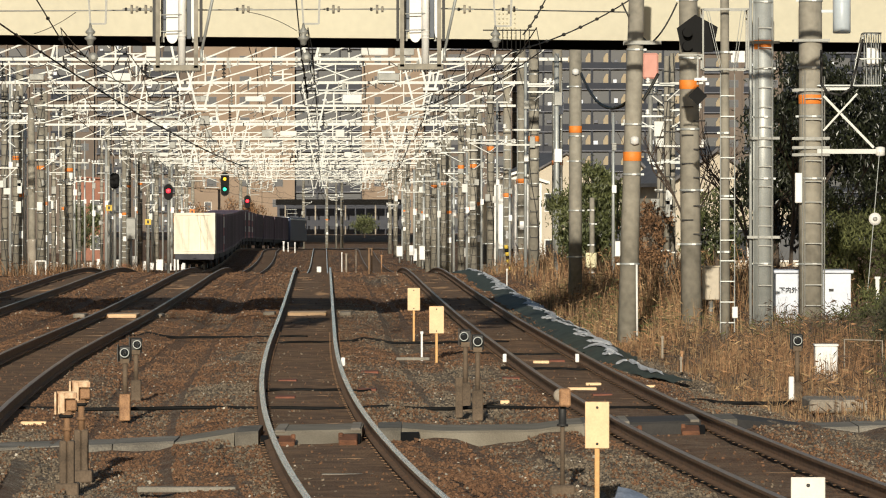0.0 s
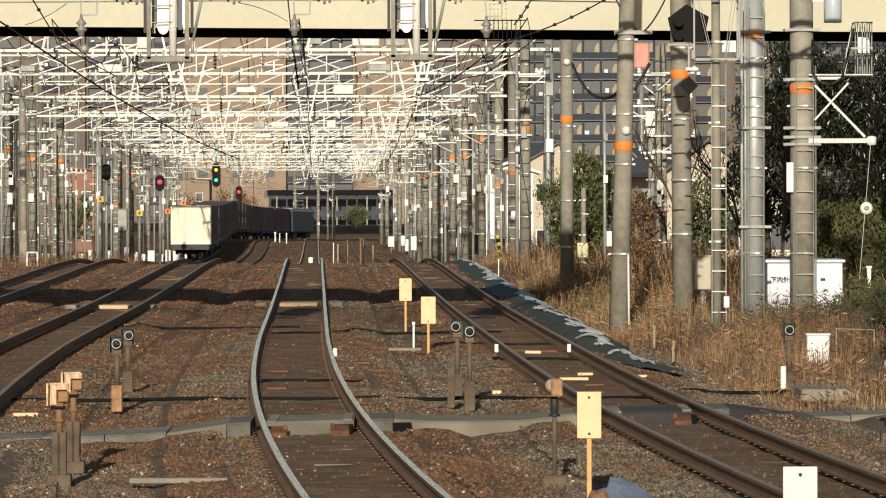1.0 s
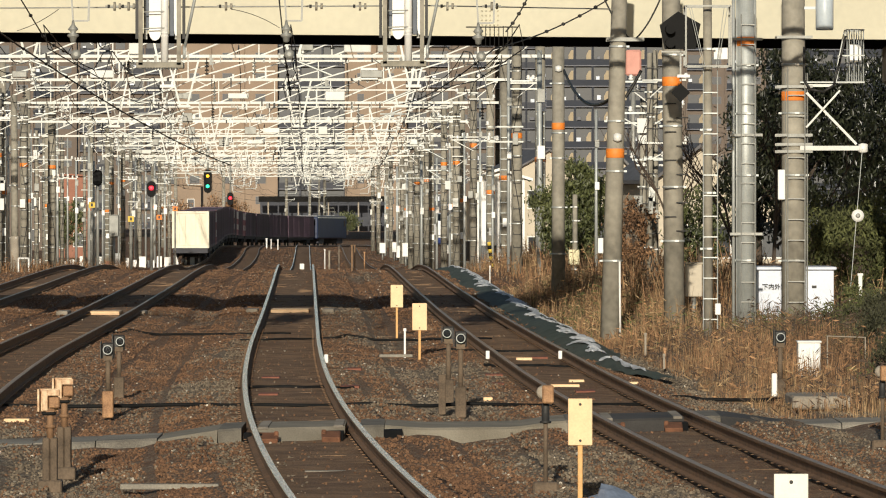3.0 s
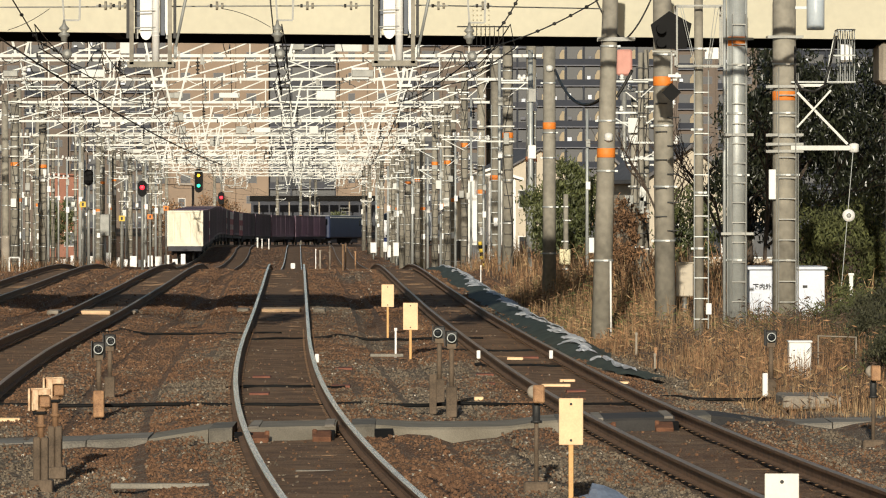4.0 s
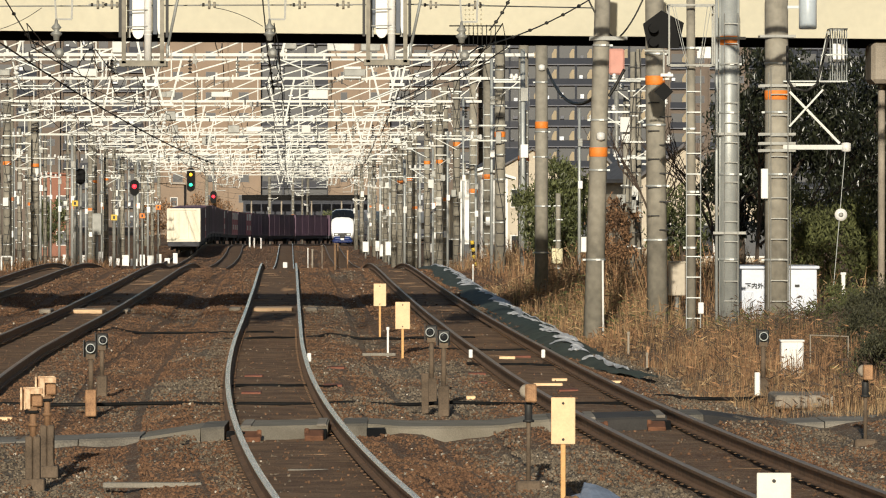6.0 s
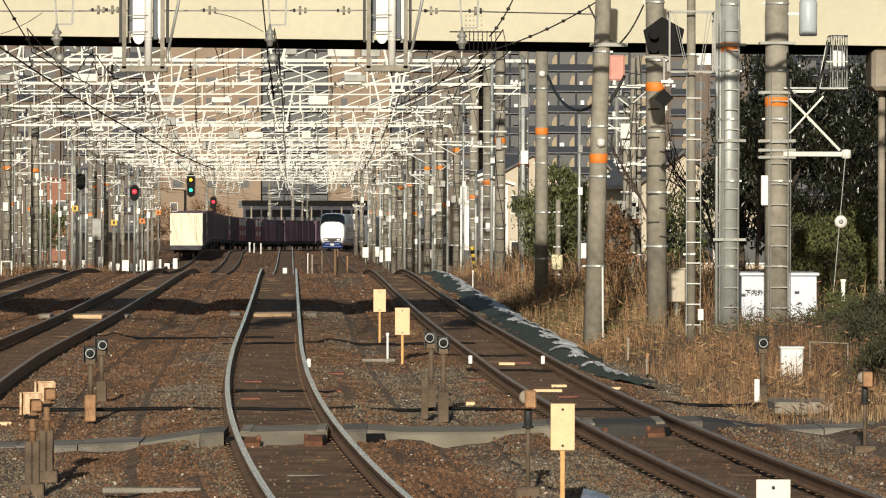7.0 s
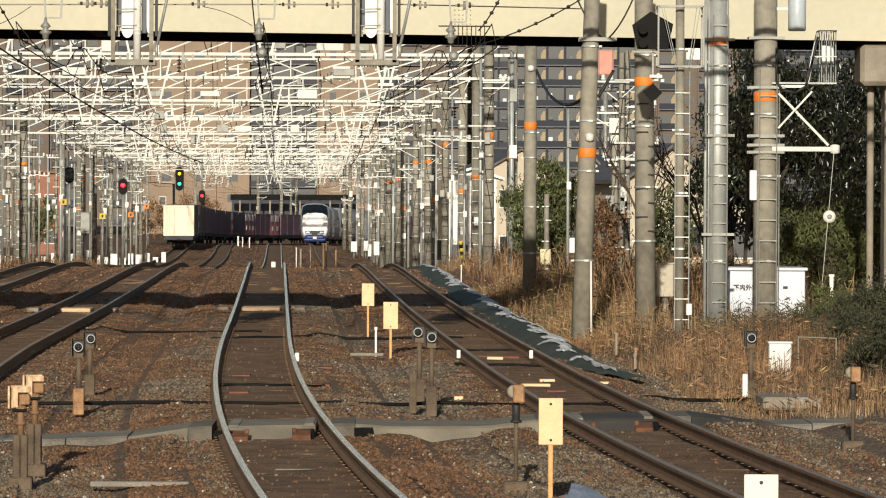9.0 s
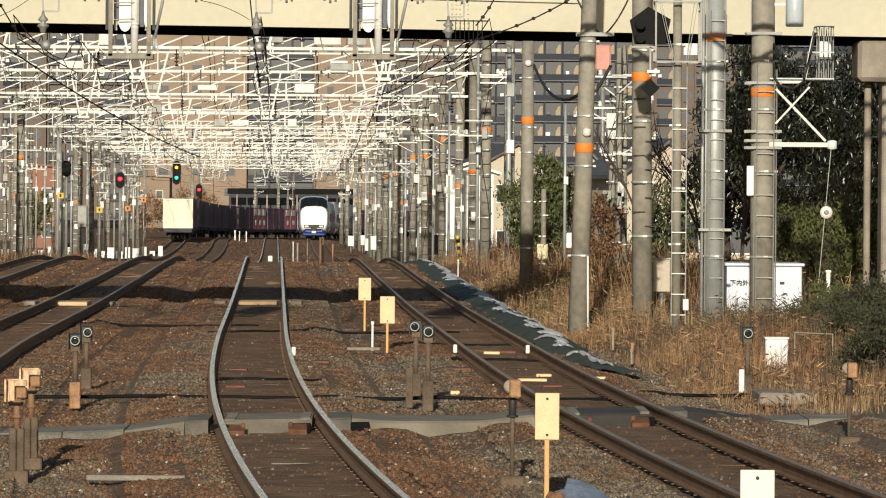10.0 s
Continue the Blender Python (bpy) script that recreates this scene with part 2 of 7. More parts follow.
def tube(bm, pts, r, n=5):
    """One continuous round strand through the points."""
    rows = []
    for i, p in enumerate(pts):
        d = (Vector(pts[min(i + 1, len(pts) - 1)]) - Vector(pts[max(i - 1, 0)])).normalized()
        m = d.to_track_quat("Z", "Y").to_matrix()
        rows.append([bm.verts.new(Vector(p) + m @ Vector((r * math.cos(6.2832 * k / n), r * math.sin(6.2832 * k / n), 0))) for k in range(n)])
    for a, b in zip(rows, rows[1:]):
        for k in range(n):
            bm.faces.new((a[k], a[(k + 1) % n], b[(k + 1) % n], b[k])).smooth = True


def ring(bm, c, prof, n=12, axis="Z"):
    """A turned shape: prof is a list of (radius, height) along the axis from c."""
    rows = []
    for r, h in prof:
        row = []
        for i in range(n):
            a = 2 * math.pi * i / n
            p = (r * math.cos(a), r * math.sin(a), h) if axis == "Z" else (r * math.cos(a), h, r * math.sin(a))
            row.append(bm.verts.new(Vector(c) + Vector(p)))
        rows.append(row)
    for p, q in zip(rows, rows[1:]):
        for i in range(n):
            f = bm.faces.new((p[i], p[(i + 1) % n], q[(i + 1) % n], q[i]))
            f.smooth = True
    bm.faces.new(rows[0][::-1])
    bm.faces.new(rows[-1])
    bmesh.ops.recalc_face_normals(bm, faces=bm.faces[:])


def mesh_of(name, bm, mats):
    me = bpy.data.meshes.new(name)
    bm.to_mesh(me)
    bm.free()
    for m in mats if isinstance(mats, (list, tuple)) else [mats]:
        me.materials.append(m)
    return me


def part(name, bm, mats, parent=None, label=""):
    ob = new(name, mesh_of(name, bm, mats))
    ob.parent = parent
    return tagged(ob, label)


def thing(name, at, label, category, group="", kind=""):
    """An empty at the foot of a thing, to hold its parts."""
    ob = new(name)
    ob.location = at
    return tagged(ob, label, category, group, kind)


def data_mesh(name, verts, faces, mats, smooth=False):
    me = bpy.data.meshes.new(name)
    me.from_pydata([tuple(v) for v in verts], [], [tuple(f) for f in faces])
    for m in mats if isinstance(mats, (list, tuple)) else [mats]:
        me.materials.append(m)
    if smooth:
        me.polygons.foreach_set("use_smooth", [True] * len(me.polygons))
    me.update()
    return me


# ---- the line of the railway: heading and fall along y ----
HEAD = [(-80, -0.16), (20, -0.10), (40, -0.068), (55, -0.050), (68, -0.037), (82, -0.027), (100, -0.021), (547, -0.021), (625, 0.057), (715, 0.29), (800, 0.42), (2000, 0.42)]
FALL = [(-80, 0), (120, 0), (150, 0.10), (172, 0.22), (186, 0.24), (194, 0.12), (215, -0.45), (250, -1.03), (300, -1.47), (336, -1.75), (362, -1.91), (395, -1.95), (440, -1.88), (465, -1.81), (500, -1.85), (550, -2.22), (600, -2.70), (650, -3.15), (760, -3.8), (900, -4.3), (6000, -4.3)]
_ys = np.arange(-80.0, 2000.0, 1.0)
_h = np.interp(_ys, *zip(*HEAD))
_x = np.concatenate([[0], np.cumsum((_h[1:] + _h[:-1]) / 2)])
_x += -4.37 - np.interp(190, _ys, _x)
_z = np.interp(_ys, *zip(*FALL))
_k = np.ones(15) / 15
_z = np.convolve(np.pad(_z, 7, mode="edge"), _k, "valid")


def xc(y):
    """The middle track's centre line."""
    return float(np.interp(y, _ys, _x))


def zr(y):
    """Railhead height."""
    return float(np.interp(y, _ys, _z))


TRACKS = (3.88, 0.0, -4.2, -7.7)


def pull_in(y):
    """How far the outer tracks draw in towards the crest."""
    return float(np.interp(y, (90, 150, 190, 260, 336, 408, 440, 470), (0.0, 0.45, 0.78, 0.66, 0.36, 0.30, 0.2, 0.0)))


def tx(y, off):
    """Centre line of a track."""
    return xc(y) + off + pull_in(y) * (1.0 if off < -1 else -0.4 if off > 1 else 0.0)


def off_track(y, u):
    """Distance from the nearest track's centre line, u metres beside the middle track."""
    p = pull_in(y)
    return min(abs(u), abs(u - TRACKS[0] + 0.4 * p), abs(u - TRACKS[2] - p), abs(u - TRACKS[3] - p))


def ground_h(y, u):
    """Height of the ground at y, u metres beside the middle track."""
    z = zr(y) - 0.26
    near = off_track(y, u)
    if -10.5 < u < 6.5:
        z += (0.062 + 0.03 * noise.noise((u * 1.7, y * 1.3, 4.0))) * max(0.0, 1 - max(0.0, near - 1.1) / 0.6) - 0.05 * (near > 1.6)
        if near > 1.0:
            z += (0.09 if u > -0.8 else 0.05) * max(0.0, 1 - abs(y - 62.2 - 0.62 * (xc(y) + u)) / 4.0)
            z += 0.10 * (noise.noise((u * 0.8, y * 0.11, 0.0)) + 0.4 * noise.noise((u * 2.5, y * 0.4, 3.0)))
    else:
        z += 0.10 * noise.noise((u * 0.5, y * 0.2, 7.0)) + min(0.25, 0.09 * max(0.0, u - 6.0)) * (y < 260)
    return z


def greyness(y, u):
    """Where the stone is fresh and grey (1) rather than browned by rust (0)."""
    g = 0.42 + 0.75 * noise.noise((u * 0.55, y * 0.06, 11.0)) + 0.35 * noise.noise((u * 1.3, y * 0.2, 5.0))
    g += 0.22 * (u > 5.0) + 0.18 * (0.7 < u < 2.6) - 0.12 * (u < -1.0) - 0.2 * (y > 96) - 0.3 * (y > 140)
    return min(1.0, max(0.0, g))


def dustiness(y, u):
    """Fine brown dust that fills the stone between and close to the rails."""
    near = off_track(y, u)
    d = 1.0 - max(0.0, near - 0.62) / 0.45
    if u < -10.5 or u > 6.5 or y > 2000:
        d = 0.0
    elif u > 2.6 and y < 80:  # fresher stone in the outer track
        d *= 0.45
    return min(1.0, max(0.0, d + 0.25 * noise.noise((u, y * 0.3, 2.0))))


def build_ground():
    us = [-3000, -900, -300, -120, -60, -35, -25, -20, -16, -13, -11.5, *np.arange(-10.5, 7.01, 0.25), 8, 9.5, 11, 13, 16, 20, 30, 50, 90, 200, 600, 3000]
    ys = [-2500, -600, -150, -40, 0, 12, 20, *np.arange(26, 120, 0.5), *np.arange(120, 260, 1.5), *np.arange(260, 900, 6), 905, 1100, 1500, 2300, 5000]
    vs, fs = [], []
    for y in ys:
        for u in us:
            yy = min(max(y, -79), 1999)
            vs.append((xc(yy) + u, y, ground_h(yy, u)))
    n = len(us)
    for j in range(len(ys) - 1):
        for i in range(n - 1):
            a = j * n + i
            fs.append((a, a + 1, a + n + 1, a + n))
    me = data_mesh("ground", vs, fs, M_BALLAST, True)
    for key, fn in (("grey", greyness), ("dust", dustiness)):
        at = me.attributes.new(key, "FLOAT", "POINT")
        at.data.foreach_set("value", [fn(y, u) for y in ys for u in us])
    tagged(new("ground", me), "brown rust-stained stone ballast and bare earth", "ground", kind="structure")


build_ground()


def build_rails():
    prof = [(-0.0325, -0.008), (-0.0325, -0.035), (-0.008, -0.05), (-0.008, -0.125), (-0.055, -0.138), (-0.055, -0.153), (0.055, -0.153), (0.055, -0.138), (0.008, -0.125), (0.008, -0.05), (0.0325, -0.035), (0.0325, -0.008), (0.022, -0.0015), (0.0, 0.0), (-0.022, -0.0015)]
    ys = [*np.arange(20, 110, 1.5), *np.arange(110, 300, 4), *np.arange(300, 900, 8)]
    k = len(prof)
    for off in TRACKS:
        tr = thing("railway_track", (0, 0, 0), "narrow-gauge railway track with worn steel rails in ballast", "railway track", "railway tracks", "structure")
        for side in (-0.566, 0.566):
            vs, fs = [], []
            for y in ys:
                for px, pz in prof:
                    vs.append((tx(y, off) + side + px, y, zr(y) + pz))
            for j in range(len(ys) - 1):
                for i in range(k):
                    a, b = j * k + i, j * k + (i + 1) % k
                    fs.append((a, b, b + k, a + k))
            me = data_mesh("rail", vs, fs, [M_RUST, M_RAILDULL if abs(off) > 1 else M_RAILTOP])
            for p in me.polygons:
                if p.index % k >= k - 4:
                    p.use_smooth = True
                    p.material_index = 1
            r = new("rail", me)
            r.parent = tr


build_rails()


# ---- road bridge over the line ----
def build_bridge():
    y0, y1 = 108.5, 115.5
    xl, xr = -34.0, 38.0
    br = thing("road_bridge", (0, y0, 0), "cream-painted steel girder road bridge across the tracks", "bridge", kind="structure")
    zb0, zb1 = 5.595, 5.45

    def zb(x):
        return zb0 + (zb1 - zb0) * (x + 8.39) / 16.78

    def zt(x):
        return zb(x) + 0.70 + 0.016 * (x + 8.4)
    for ya, yb in ((0, 0.35), (y1 - y0 - 0.35, y1 - y0)):
        bm = bmesh.new()
        v = [bm.verts.new(p) for p in ((xl, ya, zb(xl)), (xr, ya, zb(xr)), (xr, yb, zb(xr)), (xl, yb, zb(xl)), (xl, ya, zt(xl)), (xr, ya, zt(xr)), (xr, yb, zt(xr)), (xl, yb, zt(xl)))]
        for q in ((0, 1, 5, 4), (1, 2, 6, 5), (2, 3, 7, 6), (3, 0, 4, 7), (4, 5, 6, 7), (3, 2, 1, 0)):
            bm.faces.new([v[i] for i in q])
        # rear girder is cream too, but its shade is put in as black
        part("girder", bm, M_CREAM if ya == 0 else M_UNDER, br, "cream-painted steel girder" if ya == 0 else "rear girder coloured black for its shade")
    bm = bmesh.new()
    for i in range(-5, 6):
        x = i * 6.0
        box(bm, (x, (y1 - y0) / 2, zb(x) + 0.25), (0.25, y1 - y0 - 0.8, 0.4))
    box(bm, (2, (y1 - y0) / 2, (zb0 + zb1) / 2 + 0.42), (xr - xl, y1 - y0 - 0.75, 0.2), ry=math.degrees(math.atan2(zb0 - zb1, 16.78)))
    part("deck_underside", bm, M_UNDER, br, "underside of the deck, coloured black for its shade")
    bm = bmesh.new()
    for ya in (-0.06, y1 - y0 - 0.3):
        v = [bm.verts.new(p) for p in ((xl, ya, zt(xl) + 0.004), (xr, ya, zt(xr) + 0.004), (xr, ya + 0.36, zt(xr) + 0.004), (xl, ya + 0.36, zt(xl) + 0.004), (xl, ya, zb(xl) + 1.75), (xr, ya, zb(xr) + 1.75), (xr, ya + 0.36, zb(xr) + 1.75), (xl, ya + 0.36, zb(xl) + 1.75))]
        for q in ((0, 1, 5, 4), (1, 2, 6, 5), (2, 3, 7, 6), (3, 0, 4, 7), (4, 5, 6, 7), (3, 2, 1, 0)):
            bm.faces.new([v[i] for i in q])
    part("parapet", bm, M_REDBR, br, "red-brown parapet wall")
    # rivet heads on the splice plate
    bm = bmesh.new()
    for i in range(5):
        for j in range(6):
            ring(bm, (1.08 + i * 0.075, -0.03, 6.00 - j * 0.09), [(0.018, 0.03), (0.016, 0.01), (0.006, 0.0)], 6, "Y")
    part("rivets", bm, M_CREAM, br)
    for cx, w in ((9.20, 0.32), (-26.0, 0.32)):
        pier = part("pier", bmesh.new(), M_CONC, br, "concrete pier with a hammerhead cap")
        bm = bmesh.new()
        box(bm, (cx + 0.15, 1.0, zb(cx) - 0.45), (0.9, 1.5, 0.8), bev=0.08)
        box(bm, (cx + 0.42, 1.1, (zb(cx) - 0.8) / 2 - 0.3), (0.42, 0.9, zb(cx) - 0.2), bev=0.04)
        rod(bm, (cx - 0.05, 0.9, -0.4), (cx - 0.05, 0.9, zb(cx) - 0.8), 0.07)
        bm.to_mesh(pier.data)
        bm.free()
    return zb


zb = build_bridge()


# ---- poles ----
def pole(name, px0, px1, y, z0, z1, r0, r1, band=None, label="", material=None, group="line poles"):
    """A tapered pole from foot to top, with steel hoops and an orange band."""
    p = thing(name, (px0, y, z0), label or "grey concrete line pole with an orange band", "pole", group)
    bm = bmesh.new()
    rod(bm, (0, 0, 0), (px1 - px0, 0, z1 - z0), r0, 16, r1)
    part("shaft", bm, material or M_POLE, p)

    def axis(z):
        k = (z - z0) / (z1 - z0)
        return (px1 - px0) * k, r0 + (r1 - r0) * k
    if band:
        ax, r = axis(band)
        bm = bmesh.new()
        ring(bm, (ax, 0, band - z0), [(r + 0.004, -0.085), (r + 0.008, -0.08), (r + 0.008, 0.08), (r + 0.004, 0.085)], 16)
        part("band", bm, M_ORANGE, p, "orange warning band")
    rnd = random.Random(int(y * 10 + px0 * 7))
    for i in range(5):
        z = z0 + (z1 - z0) * (0.22 + 0.16 * i + rnd.uniform(-0.04, 0.04))
        ax, r = axis(z)
        bm = bmesh.new()
        ring(bm, (ax, 0, z - z0), [(r + 0.003, -0.02), (r + 0.014, -0.02), (r + 0.014, 0.02), (r + 0.003, 0.02)], 16)
        box(bm, (ax + (r + 0.03) * (1 if i % 2 else -1), -0.02, z - z0), (0.06, 0.04, 0.035))
        part("hoop", bm, M_GALV, p)
        # small white block put on as the bright highlight of the hoop
        bm = bmesh.new()
        box(bm, (ax + r * 0.25, -r - 0.02, z - z0), (0.085, 0.03, 0.04), bev=0.006)
        part("buckle", bm, M_PORC, p)
    return p, axis


def ladder(p, cx, cy, z0, z1, w, step, tilt=0.0, m=None):
    """A rung ladder fixed to a pole, in its space."""
    for s in (-1, 1):
        bm = bmesh.new()
        rod(bm, (cx + s * w / 2, cy, z0), (cx + s * w / 2 + tilt * (z1 - z0), cy, z1), 0.011, 6)
        part("ladder_rail", bm, m or M_GALV, p)
    n = int((z1 - z0) / step)
    for i in range(n):
        z = z0 + (i + 0.5) * step
        bm = bmesh.new()
        bar(bm, (cx - w / 2 + tilt * (z - z0), cy, z), (cx + w / 2 + tilt * (z - z0), cy, z), 0.024, 0.02)
        part("rung", bm, m or M_GALV, p)


def pole_fittings(p, r, h, seed, arms=4, low=0.55):
    """Cross-arms with insulators, staples to climb by, a cable and small boxes on a pole."""
    rnd = random.Random(seed)
    for i in range(arms):
        z = h * rnd.uniform(low, 0.97)
        s = rnd.choice((-1, 1))
        L = rnd.uniform(0.45, 1.0)
        bm = bmesh.new()
        bar(bm, (-s * 0.2, -r - 0.03, z), (s * L, -r - 0.03, z), 0.05, 0.05)
        if rnd.random() < 0.5:
            bar(bm, (s * L * 0.9, -r - 0.05, z), (0, -r - 0.05, z - 0.45), 0.03, 0.03)
        part("cross_arm", bm, M_GALV if i % 2 else M_PORTAL, p)
        for k in range(rnd.randint(1, 3)):
            x = s * L * (1 - 0.3 * k)
            bm = bmesh.new()
            ring(bm, (x, -r - 0.03, z + 0.03), [(0.025, 0), (0.07, 0.03), (0.07, 0.06), (0.035, 0.08), (0.065, 0.11), (0.03, 0.16)], 8)
            part("insulator", bm, M_PORC, p)
    for i in range(rnd.randint(1, 3)):
        bm = bmesh.new()
        box(bm, (rnd.uniform(-0.15, 0.2), -r - 0.1, h * rnd.uniform(0.3, 0.9)), (rnd.uniform(0.12, 0.28), 0.14, rnd.uniform(0.2, 0.5)), bev=0.01)
        part("box", bm, M_PORTAL if i else M_GREY, p)
    bm = bmesh.new()
    for i in range(int(h / 0.42)):
        z = 0.9 + i * 0.4
        if z < h - 0.2:
            bar(bm, (-0.11, -r - 0.035, z), (0.11, -r - 0.035, z), 0.022, 0.022)
            for q in (-0.11, 0.11):
                bar(bm, (q, -r - 0.03, z), (q, -r - 0.03, z + 0.06), 0.018, 0.018)
    tagged(part("step_iron", bm, M_DARK, p), kind="stuff")
    pts = [(r * 0.9 * math.sin(k * 0.9 + seed), -r - 0.02, h * k / 10) for k in range(11)]
    bm = bmesh.new()
    tube(bm, pts, 0.014, 5)
    part("cable", bm, M_DARK, p)


def near_poles():
    # the large ladder pole beside the hut
    y = 104.0
    p, ax = pole("line_pole", 6.77, 6.76, y, -0.2, 7.2, 0.225, 0.21, 4.28, "thick grey concrete pole with a ladder and an orange band")
    ladder(p, 6.80 - 6.77, -0.27, 0.5, 5.0, 0.312, 0.380, 0.0, M_GREY)
    for zz in (5.36, 4.45, 3.56, 3.39, 3.26):
        for yy in (-0.24, 0.24):
            bm = bmesh.new()
            bar(bm, (-0.33, yy, zz + 0.2), (0.33, yy, zz + 0.2), 0.05, 0.05)
            part("clamp", bm, M_GREY, p)
    bm = bmesh.new()
    dx = 6.77
    bar(bm, (0.1, -0.22, 3.32 + 0.2), (8.07 - dx, -0.22, 3.32 + 0.2), 0.085, 0.085)
    bar(bm, (6.99 - dx, -0.2, 4.34 + 0.2), (7.91 - dx, -0.2, 3.39 + 0.2), 0.05, 0.045)
    bar(bm, (6.98 - dx, -0.28, 3.70 + 0.2), (7.60 - dx, -0.28, 4.38 + 0.2), 0.034, 0.034)
    bar(bm, (7.50 - dx, -0.2, 4.47 + 0.2), (6.95 - dx, -0.2, 4.47 + 0.2), 0.05, 0.05)
    part("bracket_arm", bm, M_PORTAL, p, "pale steel bracket arm with braces")
    bm = bmesh.new()
    ring(bm, (8.03 - dx, -0.22, 3.32 + 0.2 - 0.09), [(0.03, 0), (0.09, 0.02), (0.09, 0.16), (0.03, 0.18)], 12)
    part("insulator", bm, M_PORC, p)
    bm = bmesh.new()
    ring(bm, (7.33 - dx, -0.1, 5.49 + 0.2), [(0.15, 0), (0.165, 0.02), (0.165, 0.62), (0.14, 0.66), (0.05, 0.7)], 16)
    bar(bm, (0.1, -0.05, 5.90 + 0.2), (7.22 - dx, -0.05, 5.90 + 0.2), 0.05, 0.05)
    part("transformer", bm, mat("transformer_paint", (0.50, 0.56, 0.60), 0.4, 0, 2, 0.1, 0.05, 20), p, "blue-grey cylindrical pole transformer")
    # guard cage
    cage = []
    x0, x1, x2 = 7.53 - dx, 7.72 - dx, 8.03 - dx
    zt, zm, zl = 5.49 + 0.2, 5.02 + 0.2, 4.53 + 0.2
    for yy in (-0.3, 0.25):
        cage.append(((x0, yy, zl), (x1, yy, zt), 0.013, 6))
        cage.append(((x1, yy, zt), (x2 + 0.02, yy, zt), 0.013, 6))
        cage.append(((x0, yy, zl), (x2 + 0.02, yy, zl), 0.018, 6))
        cage.append(((x0 + 0.07, yy, zm), (x2 + 0.02, yy, zm), 0.013, 6))
        for i in range(4):
            xx = x1 + (x2 - x1) * (i + 0.6) / 3.6
            cage.append(((xx, yy, zl), (xx, yy, zt), 0.012, 6))
    for xx, zz in ((x0, zl), (x2, zl), (x1, zt), (x2, zt), (x2, zm)):
        cage.append(((xx, -0.3, zz), (xx, 0.25, zz), 0.013, 6))
    cage.append(((0.1, -0.25, zl), (x0, -0.25, zl), 0.02, 6))
    for e0, e1, rr, sides in cage:
        bm = bmesh.new()
        rod(bm, e0, e1, rr, sides)
        part("cage_bar", bm, M_GALV, p)
    bm = bmesh.new()
    box(bm, (7.91 - dx, 0.1, 5.07 + 0.2), (0.22, 0.03, 0.32), bev=0.005)
    part("plate", bm, M_WHITE, p)
    bm = bmesh.new()
    pts = [(6.94 - dx, 5.18), (6.94 - dx, 4.57), (7.05 - dx, 4.40), (7.29 - dx, 4.35), (7.48 - dx, 4.47), (7.57 - dx, 4.81), (7.70 - dx, 5.38)]
    for a, b in zip(pts, pts[1:]):
        rod(bm, (a[0], -0.33, a[1] + 0.2), (b[0], -0.33, b[1] + 0.2), 0.022, 8)
    part("cable_loop", bm, M_DARK, p)
    bm = bmesh.new()
    box(bm, (6.53 - dx, -0.2, 2.65 + 0.2), (0.13, 0.12, 0.55), bev=0.01)
    part("switch_box", bm, M_WHITE, p)
    for k in (6.61, 6.97, 7.01):
        bm = bmesh.new()
        rod(bm, (k - dx, -0.15, 0.1), (k - dx, -0.15, 4.9), 0.014, 6)
        part("conduit", bm, M_GREY, p)

    # galvanised tube pole
    p, ax = pole("steel_pole", 5.92, 5.92, 104.6, -0.2, 7.2, 0.18, 0.172, 5.30, "galvanised steel tube pole with rungs and cable pipes", M_GALV)
    ladder(p, 0.03, -0.21, 0.5, 6.0, 0.251, 0.366, 0.0, M_GREY)
    for k, r in ((-0.230, 0.03), (-0.167, 0.022), (0.167, 0.025)):
        bm = bmesh.new()
        rod(bm, (k, -0.05, 0.1), (k, -0.05, 7.0), r, 8)
        part("cable_pipe", bm, M_GALV, p)
    for zz in (5.34, 3.57, 1.74):
        bm = bmesh.new()
        bar(bm, (-0.3, -0.19, zz + 0.2), (0.3, -0.19, zz + 0.2), 0.05, 0.05)
        part("clamp", bm, M_GREY, p)

    # signal pole with ladder and cage, seen from behind
    p, ax = pole("signal_pole", 4.95, 4.93, 99.0, -0.25, 7.0, 0.082, 0.075, None, "slim signal pole with a ladder, a cage and dark backboards")
    dx = 4.95
    ladder(p, 4.98 - dx, -0.1, 0.35, 4.9, 0.247, 0.361)
    a, b, c, d = 4.54 - dx, 5.33 - dx, 5.76 + 0.25, 4.71 + 0.25
    bars = [((x, -0.35, z), (x, 0.3, z)) for x in (a, b) for z in (c, d)]
    for yy in (-0.35, 0.3):
        bars += [((a, yy, c), (b, yy, c)), ((a, yy, d), (b, yy, d)), ((a, yy, c), (a, yy, d)), ((b, yy, c), (b, yy, d))]
    bars.append(((4.12 - dx, 0, 4.97 + 0.25), (a, 0, 4.97 + 0.25)))
    for e0, e1 in bars:
        bm = bmesh.new()
        bar(bm, e0, e1, 0.03, 0.03)
        part("cage_bar", bm, M_GREY, p)
    for k0, k1 in ((4.59, 4.86), (4.63, 4.89), (5.21, 5.07), (5.27, 5.10)):
        bm = bmesh.new()
        rod(bm, (k0 - dx, -0.36, c), (k1 - dx, -0.2, 4.67 + 0.25), 0.006, 5)
        part("stay_wire", bm, M_GALV, p)
    bm = bmesh.new()
    lo = []
    for yy in (0.10, 0.16):
        lo.append([bm.verts.new((4.46 - dx + ca * 0.36, yy, 5.34 + 0.25 + sa * 0.34)) for ca, sa in ((-1, 0.3), (-0.1, 1), (1, 0.35), (0.75, -0.95), (-0.75, -0.95))])
    bm.faces.new(lo[0])
